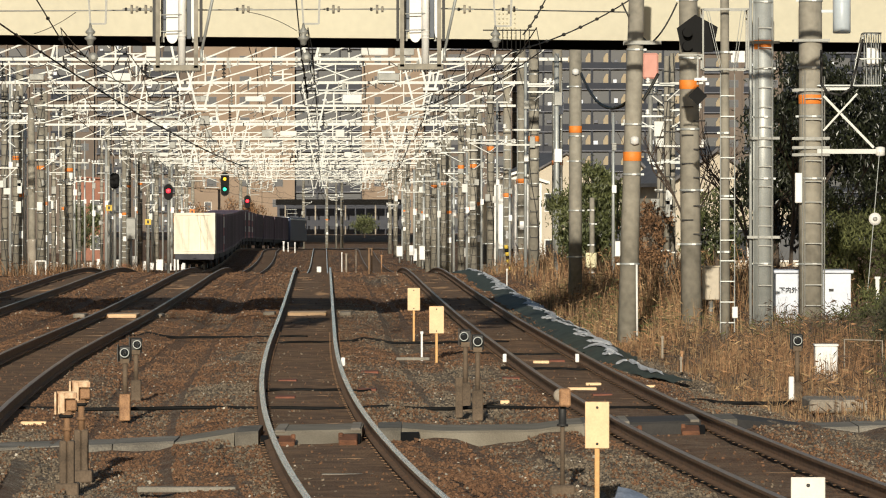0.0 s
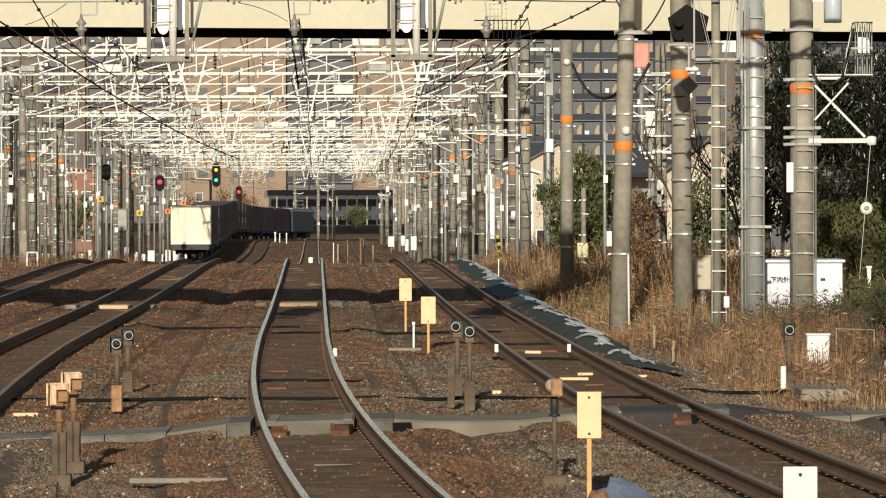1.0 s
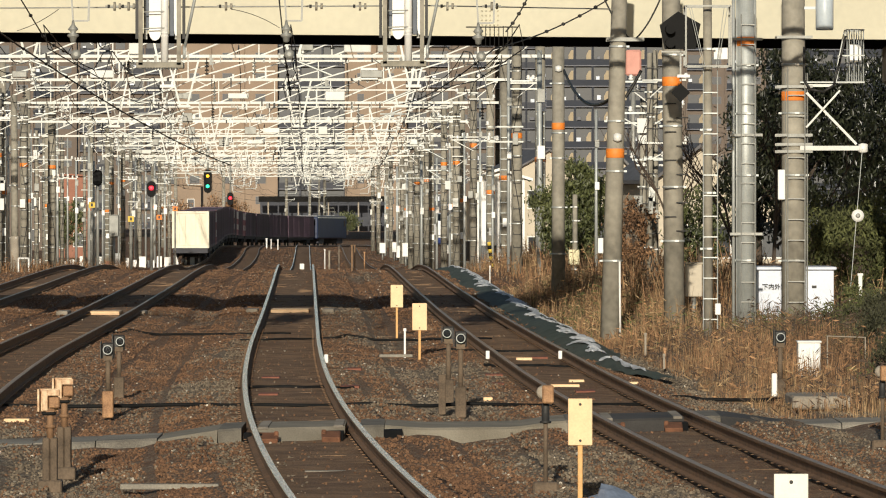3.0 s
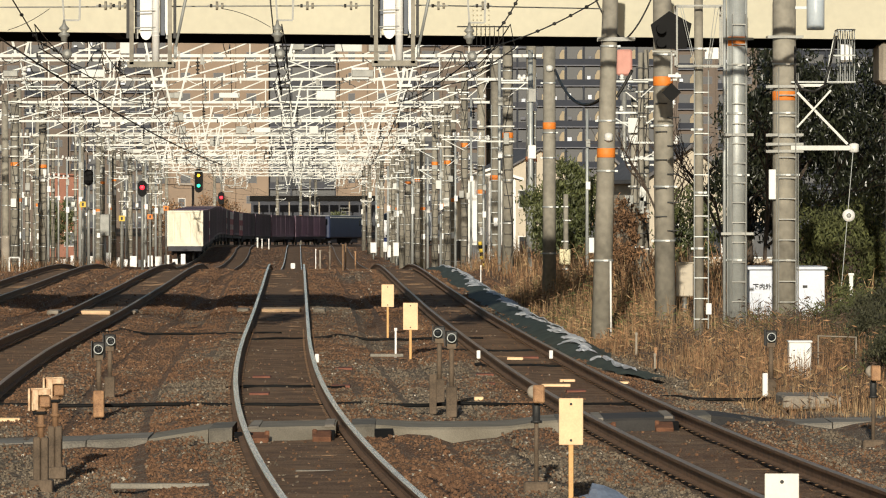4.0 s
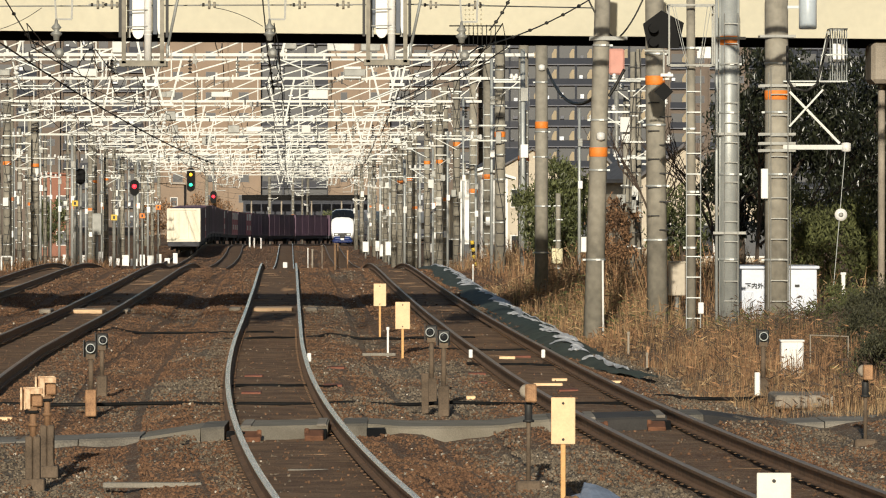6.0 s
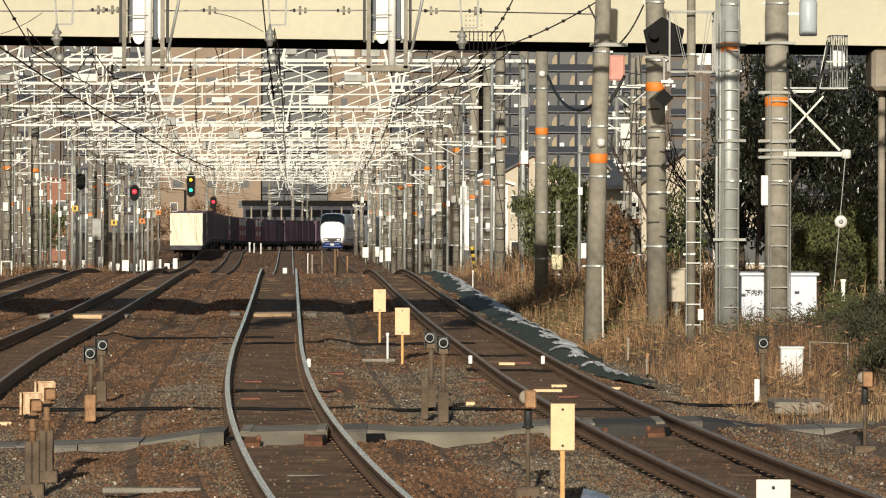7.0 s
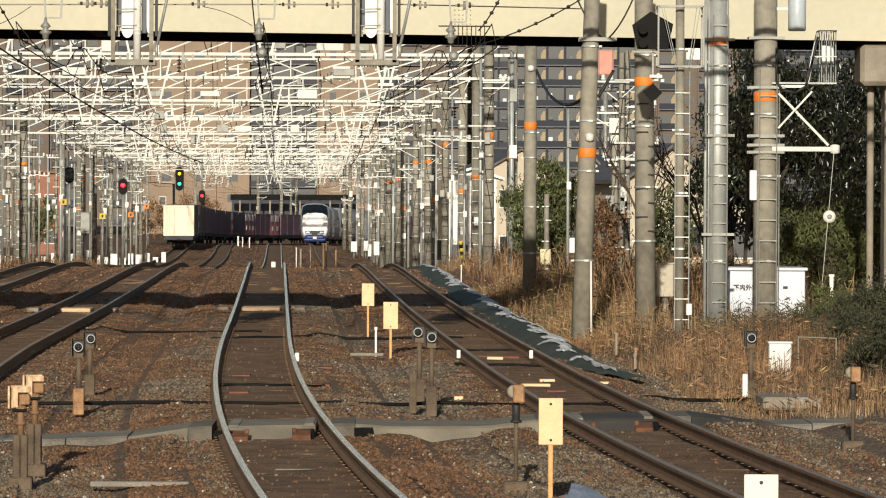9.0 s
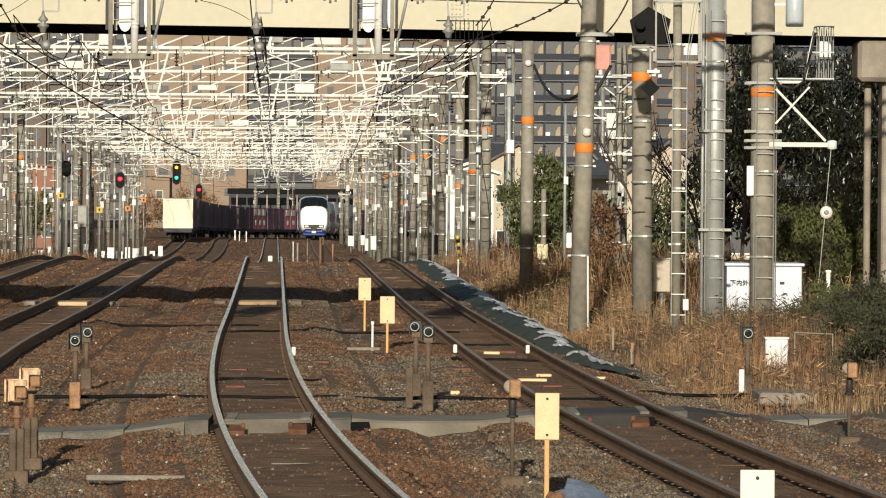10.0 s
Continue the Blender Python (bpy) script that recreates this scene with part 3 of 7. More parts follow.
    bm.faces.new(lo[1][::-1])
    for i in range(5):
        bm.faces.new((lo[0][i], lo[1][i], lo[1][(i + 1) % 5], lo[0][(i + 1) % 5]))
    for zz in (5.36, 5.12):
        ring(bm, (4.28 - dx, -0.15, zz + 0.25), [(0.085, 0), (0.085, 0.2), (0.09, 0.25)], 14, "Y")
    part("signal_back", bm, M_BLACK, p, "black signal backboard")
    bm = bmesh.new()
    box(bm, (4.46 - dx, -0.05, 4.25 + 0.25), (0.235, 0.03, 0.235), ry=45)
    part("diamond_board", bm, M_BLACK, p, "black diamond board")
    bm = bmesh.new()
    bar(bm, (4.46 - dx, 0, 4.45 + 0.25), (4.46 - dx, 0, 4.97 + 0.25), 0.03, 0.03)
    part("board_hanger", bm, M_GREY, p)
    bm = bmesh.new()
    box(bm, (4.51 - dx, -0.05, 4.54 + 0.25), (0.22, 0.14, 0.05))
    part("white_lamp", bm, M_WHITE, p)
    bm = bmesh.new()
    box(bm, (5.17 - dx, 0.1, 4.94 + 0.25), (0.24, 0.03, 0.2))
    part("white_box", bm, M_WHITE, p)
    bm = bmesh.new()
    box(bm, (5.11 - dx, -0.1, 0.46 + 0.25), (0.1, 0.09, 0.2), bev=0.01)
    part("meter_box", bm, M_WHITE, p)

    # pole behind the signal
    p, ax = pole("line_pole", 4.58, 4.50, 104.0, -0.2, 7.2, 0.195, 0.165, 4.55)
    for k in range(10):
        zz = 4.14 + 0.2 - 0.26 * k
        bm = bmesh.new()
        rod(bm, (0.02, -0.2, zz), (0.24 if k % 2 else -0.2, -0.2, zz), 0.012, 6)
        part("step_bolt", bm, M_DARK, p)
    # leaning pole
    p, ax = pole("line_pole", 3.39, 3.59, 104.0, -0.2, 7.2, 0.185, 0.135, 3.23, "leaning grey concrete pole with an orange band")
    bm = bmesh.new()
    bar(bm, (3.32 - 3.39, -0.16, 5.32 + 0.2), (4.01 - 3.39, -0.16, 5.32 + 0.2), 0.07, 0.07)
    bar(bm, (3.32 - 3.39, 0.16, 5.32 + 0.2), (3.79 - 3.39, 0.16, 5.32 + 0.2), 0.07, 0.07)
    part("crossarm", bm, M_GREY, p)
    bm = bmesh.new()
    ring(bm, (3.52 - 3.39, -0.2, 3.52 + 0.2 - 0.08), [(0.03, 0), (0.08, 0.03), (0.08, 0.13), (0.03, 0.16)], 12)
    part("insulator", bm, M_PORC, p)
    bm = bmesh.new()
    box(bm, (3.21 - 3.39, -0.1, 1.53 + 0.2), (0.1, 0.12, 0.28), bev=0.01)
    part("switch_box", bm, M_WHITE, p)
    bm = bmesh.new()
    rod(bm, (3.57 - 3.39, -0.15, 0), (3.56 - 3.39, -0.15, 1.24 + 0.2), 0.02, 8)
    part("cable_pipe", bm, M_WHITE, p)
    # dark pole in the shade of the bridge
    p, ax = pole("line_pole", 3.28, 3.28, 140.0, -0.25, 6.2, 0.17, 0.15, 4.18)
    bm = bmesh.new()
    ring(bm, (0.0, -0.19, 5.60 + 0.25 - 0.08), [(0.03, 0), (0.085, 0.03), (0.085, 0.13), (0.03, 0.16)], 12)
    part("insulator", bm, M_PORC, p)
    # slim pole with a yellow and white box
    p, ax = pole("slim_pole", 4.22, 4.22, 160.0, -0.25, 2.50, 0.075, 0.07, None, "slim grey pole with a small equipment box")
    bm = bmesh.new()
    box(bm, (-0.03, -0.14, 0.72 + 0.25), (0.31, 0.2, 0.44), bev=0.01)
    part("equipment_box", bm, mat("pale_yellow_paint", (0.75, 0.68, 0.42), 0.6, 0, 6, 0.2, 0.1, 40), p)
    for x, yy, top, w in ((5.94, 150, 6.25, 0.075), (5.84, 152, 5.08, 0.08), (6.13, 151, 6.35, 0.07)):
        p, ax = pole("slim_pole", x, x, yy, -0.25, top, w + 0.02, w, None, "slim weathered pole beyond the bridge", group="slim poles")
        pole_fittings(p, w, top + 0.25, int(yy), 4, 0.5)


near_poles()


# ---- overhead line: white lattice portals ----
def gantry(y, ul, ur, rise, depth, rpost, label, taper=0.03, arms=TRACKS, posts=True):
    g = thing("overhead_portal", (xc(y), y, zr(y) - 0.45), label, "line gantry", "overhead line portals")
    z0 = rise + 0.3
    for u in (ul, ur):
        bm = bmesh.new()
        rod(bm, (u, 0, 0), (u, 0, z0 + depth + 0.9), rpost + taper, 14, rpost)
        post = part("post", bm, M_POLE, g, "grey concrete post")
        bm = bmesh.new()
        ring(bm, (u, 0, 3.9), [(rpost + 0.02, -0.09), (rpost + 0.03, -0.085), (rpost + 0.03, 0.085), (rpost + 0.02, 0.09)], 14)
        part("band", bm, M_ORANGE, post, "orange warning band")
        bm = bmesh.new()
        n = 14
        for i in range(n):
            bar(bm, (u - 0.14, -rpost - 0.06, 1.0 + i * 0.4), (u + 0.14, -rpost - 0.06, 1.0 + i * 0.4), 0.03, 0.03)
        for s in (-0.14, 0.14):
            rod(bm, (u + s, -rpost - 0.05, 0.8), (u + s, -rpost - 0.05, 6.6), 0.012, 5)
        part("ladder", bm, M_GALV, post)
        bm = bmesh.new()
        box(bm, (u + 0.05, -rpost - 0.09, 2.25), (0.22, 0.02, 0.32))
        part("tag", bm, M_WHITE, post, "small white tag plate")
    x0, x1 = ul - 0.3, ur + 0.35
    for yy, zz, w in ((-0.28, z0, 0.10), (0.28, z0, 0.055), (-0.28, z0 + depth, 0.06), (0.28, z0 + depth, 0.05)):
        bm = bmesh.new()
        bar(bm, (x0, yy, zz), (x1, yy, zz), w, w)
        part("chord", bm, M_PORTAL, g, "cream-white steel chord")
    bm = bmesh.new()
    n = max(5, int((x1 - x0) / 2.2))
    st = (x1 - x0) / n
    for i in range(n):
        a, b = x0 + i * st, x0 + (i + 1) * st
        bar(bm, (a, -0.28, z0), (b, -0.28, z0 + depth), 0.05, 0.05)
        bar(bm, (a + st / 2, 0.28, z0), (min(b + st / 2, x1), 0.28, z0 + depth), 0.04, 0.04)
        bar(bm, (a, -0.28, z0), (a, -0.28, z0 + depth), 0.04, 0.04)
        bar(bm, (b, -0.28, z0), (a, 0.28, z0), 0.04, 0.04)
    part("lattice", bm, M_PORTAL, g)
    # clamps, pins and small insulators along the chords
    rnd = random.Random(int(y) + 3)
    for m, cnt in ((M_GREY, 26), (M_DARK, 16), (M_PORTAL, 22)):
        bm = bmesh.new()
        for i in range(cnt):
            u, h = rnd.uniform(x0, x1), rnd.uniform(0.10, 0.34)
            zc = rnd.choice((z0, z0 + depth, z0 - 0.12, z0 + depth + 0.1))
            box(bm, (u, -0.34, zc), (rnd.uniform(0.03, 0.09), 0.05, h))
            if i % 3 == 0:
                bar(bm, (u, -0.36, zc), (u + rnd.uniform(-0.6, 0.6), -0.36, zc - rnd.uniform(0.2, 0.6)), 0.025, 0.025)
        tagged(part("small_hardware", bm, m, g), kind="stuff")
    for k, u in enumerate(arms):
        if (k + int(y)) % 2:
            continue
        # V-shaped hanger with the steady arm and its insulators
        bm = bmesh.new()
        bar(bm, (u - 0.55, -0.3, z0 + depth), (u - 0.14, -0.3, z0 - 0.95), 0.07, 0.07)
        bar(bm, (u + 0.55, -0.3, z0 + depth), (u + 0.14, -0.3, z0 - 0.95), 0.07, 0.07)
        bar(bm, (u - 0.25, -0.3, z0 - 0.98), (u + 0.25, -0.3, z0 - 0.98), 0.14, 0.1)
        part("hanger", bm, M_PORTAL, g)
        bm = bmesh.new()
        s = 1 if k % 2 else -1
        rod(bm, (u, -0.3, z0 - 1.1), (u + s * 1.1, -0.3, z0 - 1.55), 0.03, 6)
        rod(bm, (u, -0.3, z0 - 1.2), (u + s * 0.2, -0.3, z0 - 2.0), 0.03, 6)
        rod(bm, (u + s * 0.15, -0.3, z0 - 1.9), (u + s * 1.1, -0.3, z0 - 1.9), 0.025, 6)
        part("steady_arm", bm, M_GALV, g)
        bm = bmesh.new()
        for i in range(4):
            ring(bm, (u + s * 0.1, -0.3, z0 - 1.45 - i * 0.13), [(0.03, 0), (0.09, 0.03), (0.09, 0.06), (0.03, 0.1)], 8)
        part("insulator", bm, M_PORC, g)
    bm = bmesh.new()
    bar(bm, (ul - 0.6, 0.05, z0 + depth + 0.8), (ur + 0.6, 0.05, z0 + depth + 0.8), 0.06, 0.06)
    part("feeder_beam", bm, M_PORTAL, g)
    rnd = random.Random(int(y))
    for i in range(7):
        u = rnd.uniform(ul + 0.5, ur - 0.3)
        bm = bmesh.new()
        L = rnd.uniform(0.35, 0.9)
        rod(bm, (u, 0.1, z0 - L), (u, 0.1, z0), 0.018, 5)
        for j in range(int(L / 0.14)):
            ring(bm, (u, 0.1, z0 - L + j * 0.12), [(0.02, 0), (0.07, 0.02), (0.07, 0.04), (0.02, 0.07)], 8)
        part("hung_insulator", bm, M_GREY if i % 2 else M_DARK, g)
    for i in range(4):
        u = rnd.uniform(ul + 0.5, ur - 0.5)
        bm = bmesh.new()
        box(bm, (u, -0.40 - 0.03 * i, z0 + depth * 0.3), (rnd.uniform(0.3, 0.9), 0.12, rnd.uniform(0.2, 0.45)), bev=0.02)
        part("equipment_plate", bm, M_PORTAL if i % 3 else M_GREY, g)
    for i in range(5):
        u = rnd.uniform(ul, ur)
        bm = bmesh.new()
        bar(bm, (u, 0, z0 + depth), (u, 0, z0 + depth + rnd.uniform(0.4, 0.9)), 0.07, 0.07)
        bar(bm, (u - 0.4, 0, z0 + depth + 0.38), (u + 0.4, 0, z0 + depth + 0.38), 0.05, 0.05)
        part("feeder_bracket", bm, M_PORTAL, g)
    return g


PORTALS = [(165, 7.5), (186, 7.0), (210, 7.25), (237, 7.35), (268, 7.35), (300, 7.3), (333, 7.35), (375, 7.25), (420, 7.25), (468, 7.25), (520, 7.3), (575, 7.5), (630, 7.9), (690, 8.2)]
for i, (y, rise) in enumerate(PORTALS):
    gantry(y, -12.4 - 0.5 * (i % 3), 7.7 + 0.35 * (i % 2), rise, 0.70 + 0.25 * (i % 2), 0.16, "white lattice portal on concrete posts carrying the overhead wires")


# ---- freight train, going away ----
FREIGHT_OFF, EXPRESS_OFF = -7.7, 3.88


def on_track(y, off, lift=0.0):
    """Pose on a track at y, facing along it."""
    h = (xc(y + 5) - xc(y - 5)) / 10
    g = (zr(y + 5) - zr(y - 5)) / 10
    return Matrix.Translation((tx(y, off), y, zr(y) + lift)) @ Euler((math.atan(g), 0, -math.atan(h))).to_matrix().to_4x4()


def container(bm_len, w=2.45, h=2.45):
    """One shell: folded steel walls set back between corner posts and rails."""
    bm = bmesh.new()
    a, b = w / 2, bm_len / 2
    n = int(bm_len / 0.3)
    plan = []
    for k in range(n + 1):
        y = -b + 0.12 + (bm_len - 0.24) * k / n
        plan.append((a, y, 0.0 if k in (0, n) else 0.02 + 0.045 * (k % 2), 0))
    plan.append((a, b, 0, 0))
    for k in range(9):
        plan.append((a - 0.12 - (w - 0.24) * k / 8, b, 0, 0.0 if k in (0, 8) else 0.03 + 0.02 * (k % 2)))
    plan.append((-a, b, 0, 0))
    full = plan + [(-x, -y, -dx, -dy) for x, y, dx, dy in plan]
    rows = []
    for z, deep in ((0, 0), (0.14, 0), (0.17, 1), (h - 0.16, 1), (h - 0.13, 0), (h, 0)):
        rows.append([bm.verts.new((x - dx * deep, y - dy * deep, z)) for x, y, dx, dy in full])
    for p, q in zip(rows, rows[1:]):
        for k in range(len(full)):
            bm.faces.new((p[k], p[(k + 1) % len(full)], q[(k + 1) % len(full)], q[k]))
    bm.faces.new(rows[0][::-1])
    bm.faces.new(rows[-1])
    bmesh.ops.recalc_face_normals(bm, faces=bm.faces[:])
    return bm


def wagon_base():
    w = thing("container_wagon", (0, 0, 0), "flat freight wagon loaded with dark maroon containers", "freight wagon", "wagons of the freight train")
    bm = bmesh.new()
    box(bm, (0, 0, 0.9), (2.2, 19.6, 0.14))
    for s in (-1, 1):
        box(bm, (s * 1.05, 0, 0.82), (0.12, 19.6, 0.28))
        box(bm, (s * 0.35, 0, 0.68), (0.12, 14, 0.3))
    for s in (-9.8, 9.8):
        box(bm, (0, s, 0.82), (2.3, 0.14, 0.34))
        rod(bm, (0, s, 0.82), (0, s * 1.03, 0.82), 0.1, 8)
    part("underframe", bm, M_WAGON, w)
    for yy in (-7, 7):
        bm = bmesh.new()
        for s in (-1, 1):
            box(bm, (s * 0.9, yy, 0.5), (0.16, 2.3, 0.3), bev=0.03)
        box(bm, (0, yy, 0.55), (1.8, 0.4, 0.22))
        bogie = part("bogie", bm, M_WAGON, w)
        for ax in (-0.95, 0.95):
            bm = bmesh.new()
            for s in (-0.53, 0.53):
                rod(bm, (s - 0.06, yy + ax, 0.43), (s + 0.06, yy + ax, 0.43), 0.43, 20)
            rod(bm, (-0.6, yy + ax, 0.43), (0.6, yy + ax, 0.43), 0.07, 8)
            part("wheelset", bm, M_DARK, bogie)
    return w


CONT_MESH = {}


def wagon(first=False, pink=()):
    w = wagon_base()
    for i in range(5):
        key = "white" if first and i == 0 else ("pink" if i in pink else "maroon")
        if key not in CONT_MESH:
            CONT_MESH[key] = mesh_of("container", container(3.72), {"white": M_CONT, "maroon": M_MAROON, "pink": M_PINK}[key])
        c = new("container", CONT_MESH[key])
        c.parent = w
        c.location = (0, -7.84 + i * 3.92, 0.98)
        if key != "maroon":
            tagged(c, "cream-white freight container" if key == "white" else "faded pink freight container")
        if key == "white":
            for x in (-0.75, -0.35, 0.35, 0.75):
                bm = bmesh.new()
                rod(bm, (x, -1.85, 0.2), (x, -1.85, 2.25), 0.02, 6)
                part("lock_rod", bm, M_CONT, c)
        if key == "pink":
            bm = bmesh.new()
            box(bm, (1.235, 0, 1.95), (0.03, 2.4, 0.7))
            box(bm, (1.235, 0.3, 0.8), (0.03, 1.2, 0.5))
            part("plate", bm, M_WHITE, c, "white marking plates")
    return w


N_WAG = 14
wagons = []
for i in range(N_WAG):
    w = wagon(i == 0, {1: (2,), 7: (2,), 8: (2, 3, 4), 9: (3, 4)}.get(i, ()))
    if i == 0:
        tagged(w, "rear freight wagon with a cream-white container")
    wagons.append(w)


def locomotive():
    """A boxy blue electric engine at the head of the freight train."""
    c = thing("locomotive", (0, 0, 0), "dark blue electric locomotive with a pale roof edge", "locomotive")
    bm = bmesh.new()
    box(bm, (0, 0, 2.1), (2.75, 17.6, 2.6), bev=0.12)
    part("body", bm, M_NAVY, c)
    bm = bmesh.new()
    box(bm, (0, 0, 3.46), (2.5, 17.0, 0.14), bev=0.04)
    part("roof", bm, M_TRAING, c, "grey roof")
    for s in (-1, 1):
        bm = bmesh.new()
        box(bm, (s * 1.385, 0, 3.28), (0.03, 17.2, 0.12))
        part("stripe", bm, M_WHITE, c, "white stripe under the roof")
        bm = bmesh.new()
        box(bm, (s * 1.385, s * 7.4, 2.6), (0.03, 0.8, 0.7), bev=0.01)
        part("cab_window", bm, M_GLASS, c)
        bm = bmesh.new()
        box(bm, (s * 0.62, -8.82, 2.75), (0.9, 0.04, 0.75), bev=0.01)
        part("end_window", bm, M_GLASS, c)
        bm = bmesh.new()
        box(bm, (0, s * 5.6, 0.5), (2.3, 3.2, 0.6), bev=0.06)
        bogie = part("bogie", bm, M_WAGON, c)
        for ax in (-1.1, 1.1):
            for sx in (-0.53, 0.53):
                bm = bmesh.new()
                rod(bm, (sx - 0.06, s * 5.6 + ax, 0.5), (sx + 0.06, s * 5.6 + ax, 0.5), 0.5, 20)
                part("wheel", bm, M_DARK, bogie)
    bm = bmesh.new()
    for q in ((0, 5.2, 3.55), (0, 5.9, 4.0), (0, 5.2, 4.45)):
        bar(bm, (-0.6, q[1], q[2]), (0.6, q[1], q[2]), 0.05, 0.05)
    for a, b in (((5.2, 3.5), (5.9, 4.0)), ((5.9, 4.0), (5.2, 4.45))):
        for sx in (-0.5, 0.5):
            bar(bm, (sx, *a), (sx, *b), 0.04, 0.04)
    part("pantograph", bm, M_GREY, c)
    return c


loco = locomotive()


# ---- white express train, coming ----
def car_section(bm, y, k, zmin, w, zshould, ztop):
    """One cross-section ring of a car body."""
    pts = [(-w * 0.86, zmin), (-w, zmin + 0.5), (-w, zshould), (-w * 0.9, ztop - 0.25), (-w * 0.6, ztop - 0.05), (0, ztop), (w * 0.6, ztop - 0.05), (w * 0.9, ztop - 0.25), (w, zshould), (w, zmin + 0.5), (w * 0.86, zmin)]
    return [bm.verts.new((x, y, z)) for x, z in pts]


def skin(bm, rings, mi=0):
    for a, b in zip(rings, rings[1:]):
        for i in range(len(a)):
            f = bm.faces.new((a[i], a[(i + 1) % len(a)], b[(i + 1) % len(a)], b[i]))
            f.smooth, f.material_index = True, mi
    bm.faces.new(rings[0][::-1])
    bm.faces.new(rings[-1])
    bmesh.ops.recalc_face_normals(bm, faces=bm.faces[:])


def express_car(lead):
    c = thing("express_car", (0, 0, 0), "white express train leading car with a dark windscreen and blue skirt" if lead else "grey-white express train car", "train car", "cars of the express train")
    L = 20.0
    bm = bmesh.new()
    if lead:
        rows = [(-10.0, 1.16, 0.95, 2.1, 2.70), (-9.8, 1.24, 0.75, 2.4, 2.95), (-9.1, 1.29, 0.6, 2.75, 3.62), (-8.6, 1.32, 0.55, 2.82, 3.78), (-7.8, 1.37, 0.5, 2.85, 3.86), (-6.5, 1.39, 0.5, 2.85, 3.88), (9.8, 1.39, 0.5, 2.85, 3.88)]
    else:
        rows = [(-9.8, 1.39, 0.5, 2.85, 3.85), (9.8, 1.39, 0.5, 2.85, 3.85)]
    skin(bm, [car_section(bm, y, 0, zm, w, zs, zt) for y, w, zm, zs, zt in rows])
    if lead:
        for f in bm.faces:
            m = f.calc_center_median()
            if -9.8 < m.y < -8.8 and m.z > 2.7 and len(f.verts) == 4:
                f.material_index = 1
    part("body", bm, [M_TRAINW if lead else M_TRAING, M_GLASS], c)
    if lead:
        bm = bmesh.new()
        for x in (-0.32, 0.3):
            rod(bm, (x, -9.83, 2.88), (x - 0.12, -9.35, 3.40), 0.015, 5)
        part("wipers", bm, M_DARK, c)
        bm = bmesh.new()
        box(bm, (0, -9.5, 0.62), (1.9, 1.2, 0.5), bev=0.2)
        box(bm, (0, -9.2, 0.35), (2.2, 1.8, 0.36), bev=0.15)
        part("skirt", bm, M_BLUE, c, "dark blue skirt")
        bm = bmesh.new()
        box(bm, (0, -10.1, 0.82), (0.5, 0.3, 0.3), bev=0.05)
        rod(bm, (0, -10.4, 0.82), (0, -10.0, 0.82), 0.12, 8)
        part("coupler", bm, M_DARK, c)
        for s in (-1, 1):
            bm = bmesh.new()
            box(bm, (s * 0.66, -10.05, 1.06), (0.36, 0.1, 0.17), bev=0.03)
            part("headlight", bm, M_PORC, c)
        bm = bmesh.new()
        box(bm, (0, -9.98, 1.08), (1.86, 0.1, 0.30), bev=0.04)
        part("lamp_band", bm, M_DARK, c, "dark band that holds the headlights")
        bm = bmesh.new()
        box(bm, (0, -10.14, 0.55), (0.36, 0.05, 0.2))
        part("plate", bm, M_WHITE, c)
    bm = bmesh.new()
    for s in (-1, 1):
        box(bm, (s * 1.392, 1.0, 2.15), (0.02, 15.5, 0.75))
    part("window_band", bm, M_GLASS, c)
    bm = bmesh.new()
    for s in (-1, 1):
        box(bm, (s * 1.392, 1.0, 1.1), (0.015, 17, 0.18))
    part("stripe", bm, M_BLUE, c)
    if not lead:
        bm = bmesh.new()
        box(bm, (0, 2, 3.78), (1.8, 4.5, 0.32), bev=0.1)
        part("roof_unit", bm, M_TRAING, c)
    for yy in (-6.5, 7):
        bm = bmesh.new()
        box(bm, (0, yy, 0.5), (2.1, 2.8, 0.35), bev=0.05)
        for ax in (-1.0, 1.0):
            for s in (-0.53, 0.53):
                rod(bm, (s - 0.06, yy + ax, 0.43), (s + 0.06, yy + ax, 0.43), 0.43, 20)
        part("bogie", bm, M_DARK, c)
    return c


express = [express_car(i == 0) for i in range(6)]


# ---- crossing path of slabs and cable troughs ----
PATH_TOP = [(-40, -0.175), (-2.95, -0.165), (-2.15, -0.055), (-0.40, -0.06), (-0.05, -0.10), (1.0, -0.115), (1.45, -0.06), (3.40, -0.055), (4.15, -0.175), (40, -0.18)]
PATH_HALF = 0.86


def path_y(x):
    """Where the middle of the crossing path lies beside x."""
    return 62.6 + 0.62 * x


def path_z(x):
    return float(np.interp(x, *zip(*PATH_TOP)))


def path_piece(p, name, x0, x1, m, label="", lift=0.0, front=0.30, half=PATH_HALF, n=4):
    """A length of path with a bevelled top and a sloping front, skewed with the crossing."""
    bm = bmesh.new()
    rows = []
    for i in range(n + 1):
        x = x0 + (x1 - x0) * i / n
        yc, z = path_y(x), path_z(x) + lift
        w = 0.01 * noise.noise((x * 3, 1.0, 0.0))
        sec = ((half, -0.34), (half, z - 0.02), (half - 0.03, z), (-half + 0.04 + w, z), (-half, z - 0.025), (-half - front + 2 * w, -0.34))
        rows.append([bm.verts.new((x, yc + a, b)) for a, b in sec])
    for a, b in zip(rows, rows[1:]):
        for k in range(6):
            bm.faces.new((a[k], b[k], b[(k + 1) % 6], a[(k + 1) % 6]))
    bm.faces.new(rows[0])
    bm.faces.new(rows[-1][::-1])
    bmesh.ops.recalc_face_normals(bm, faces=bm.faces[:])
    return part(name, bm, m, p, label)


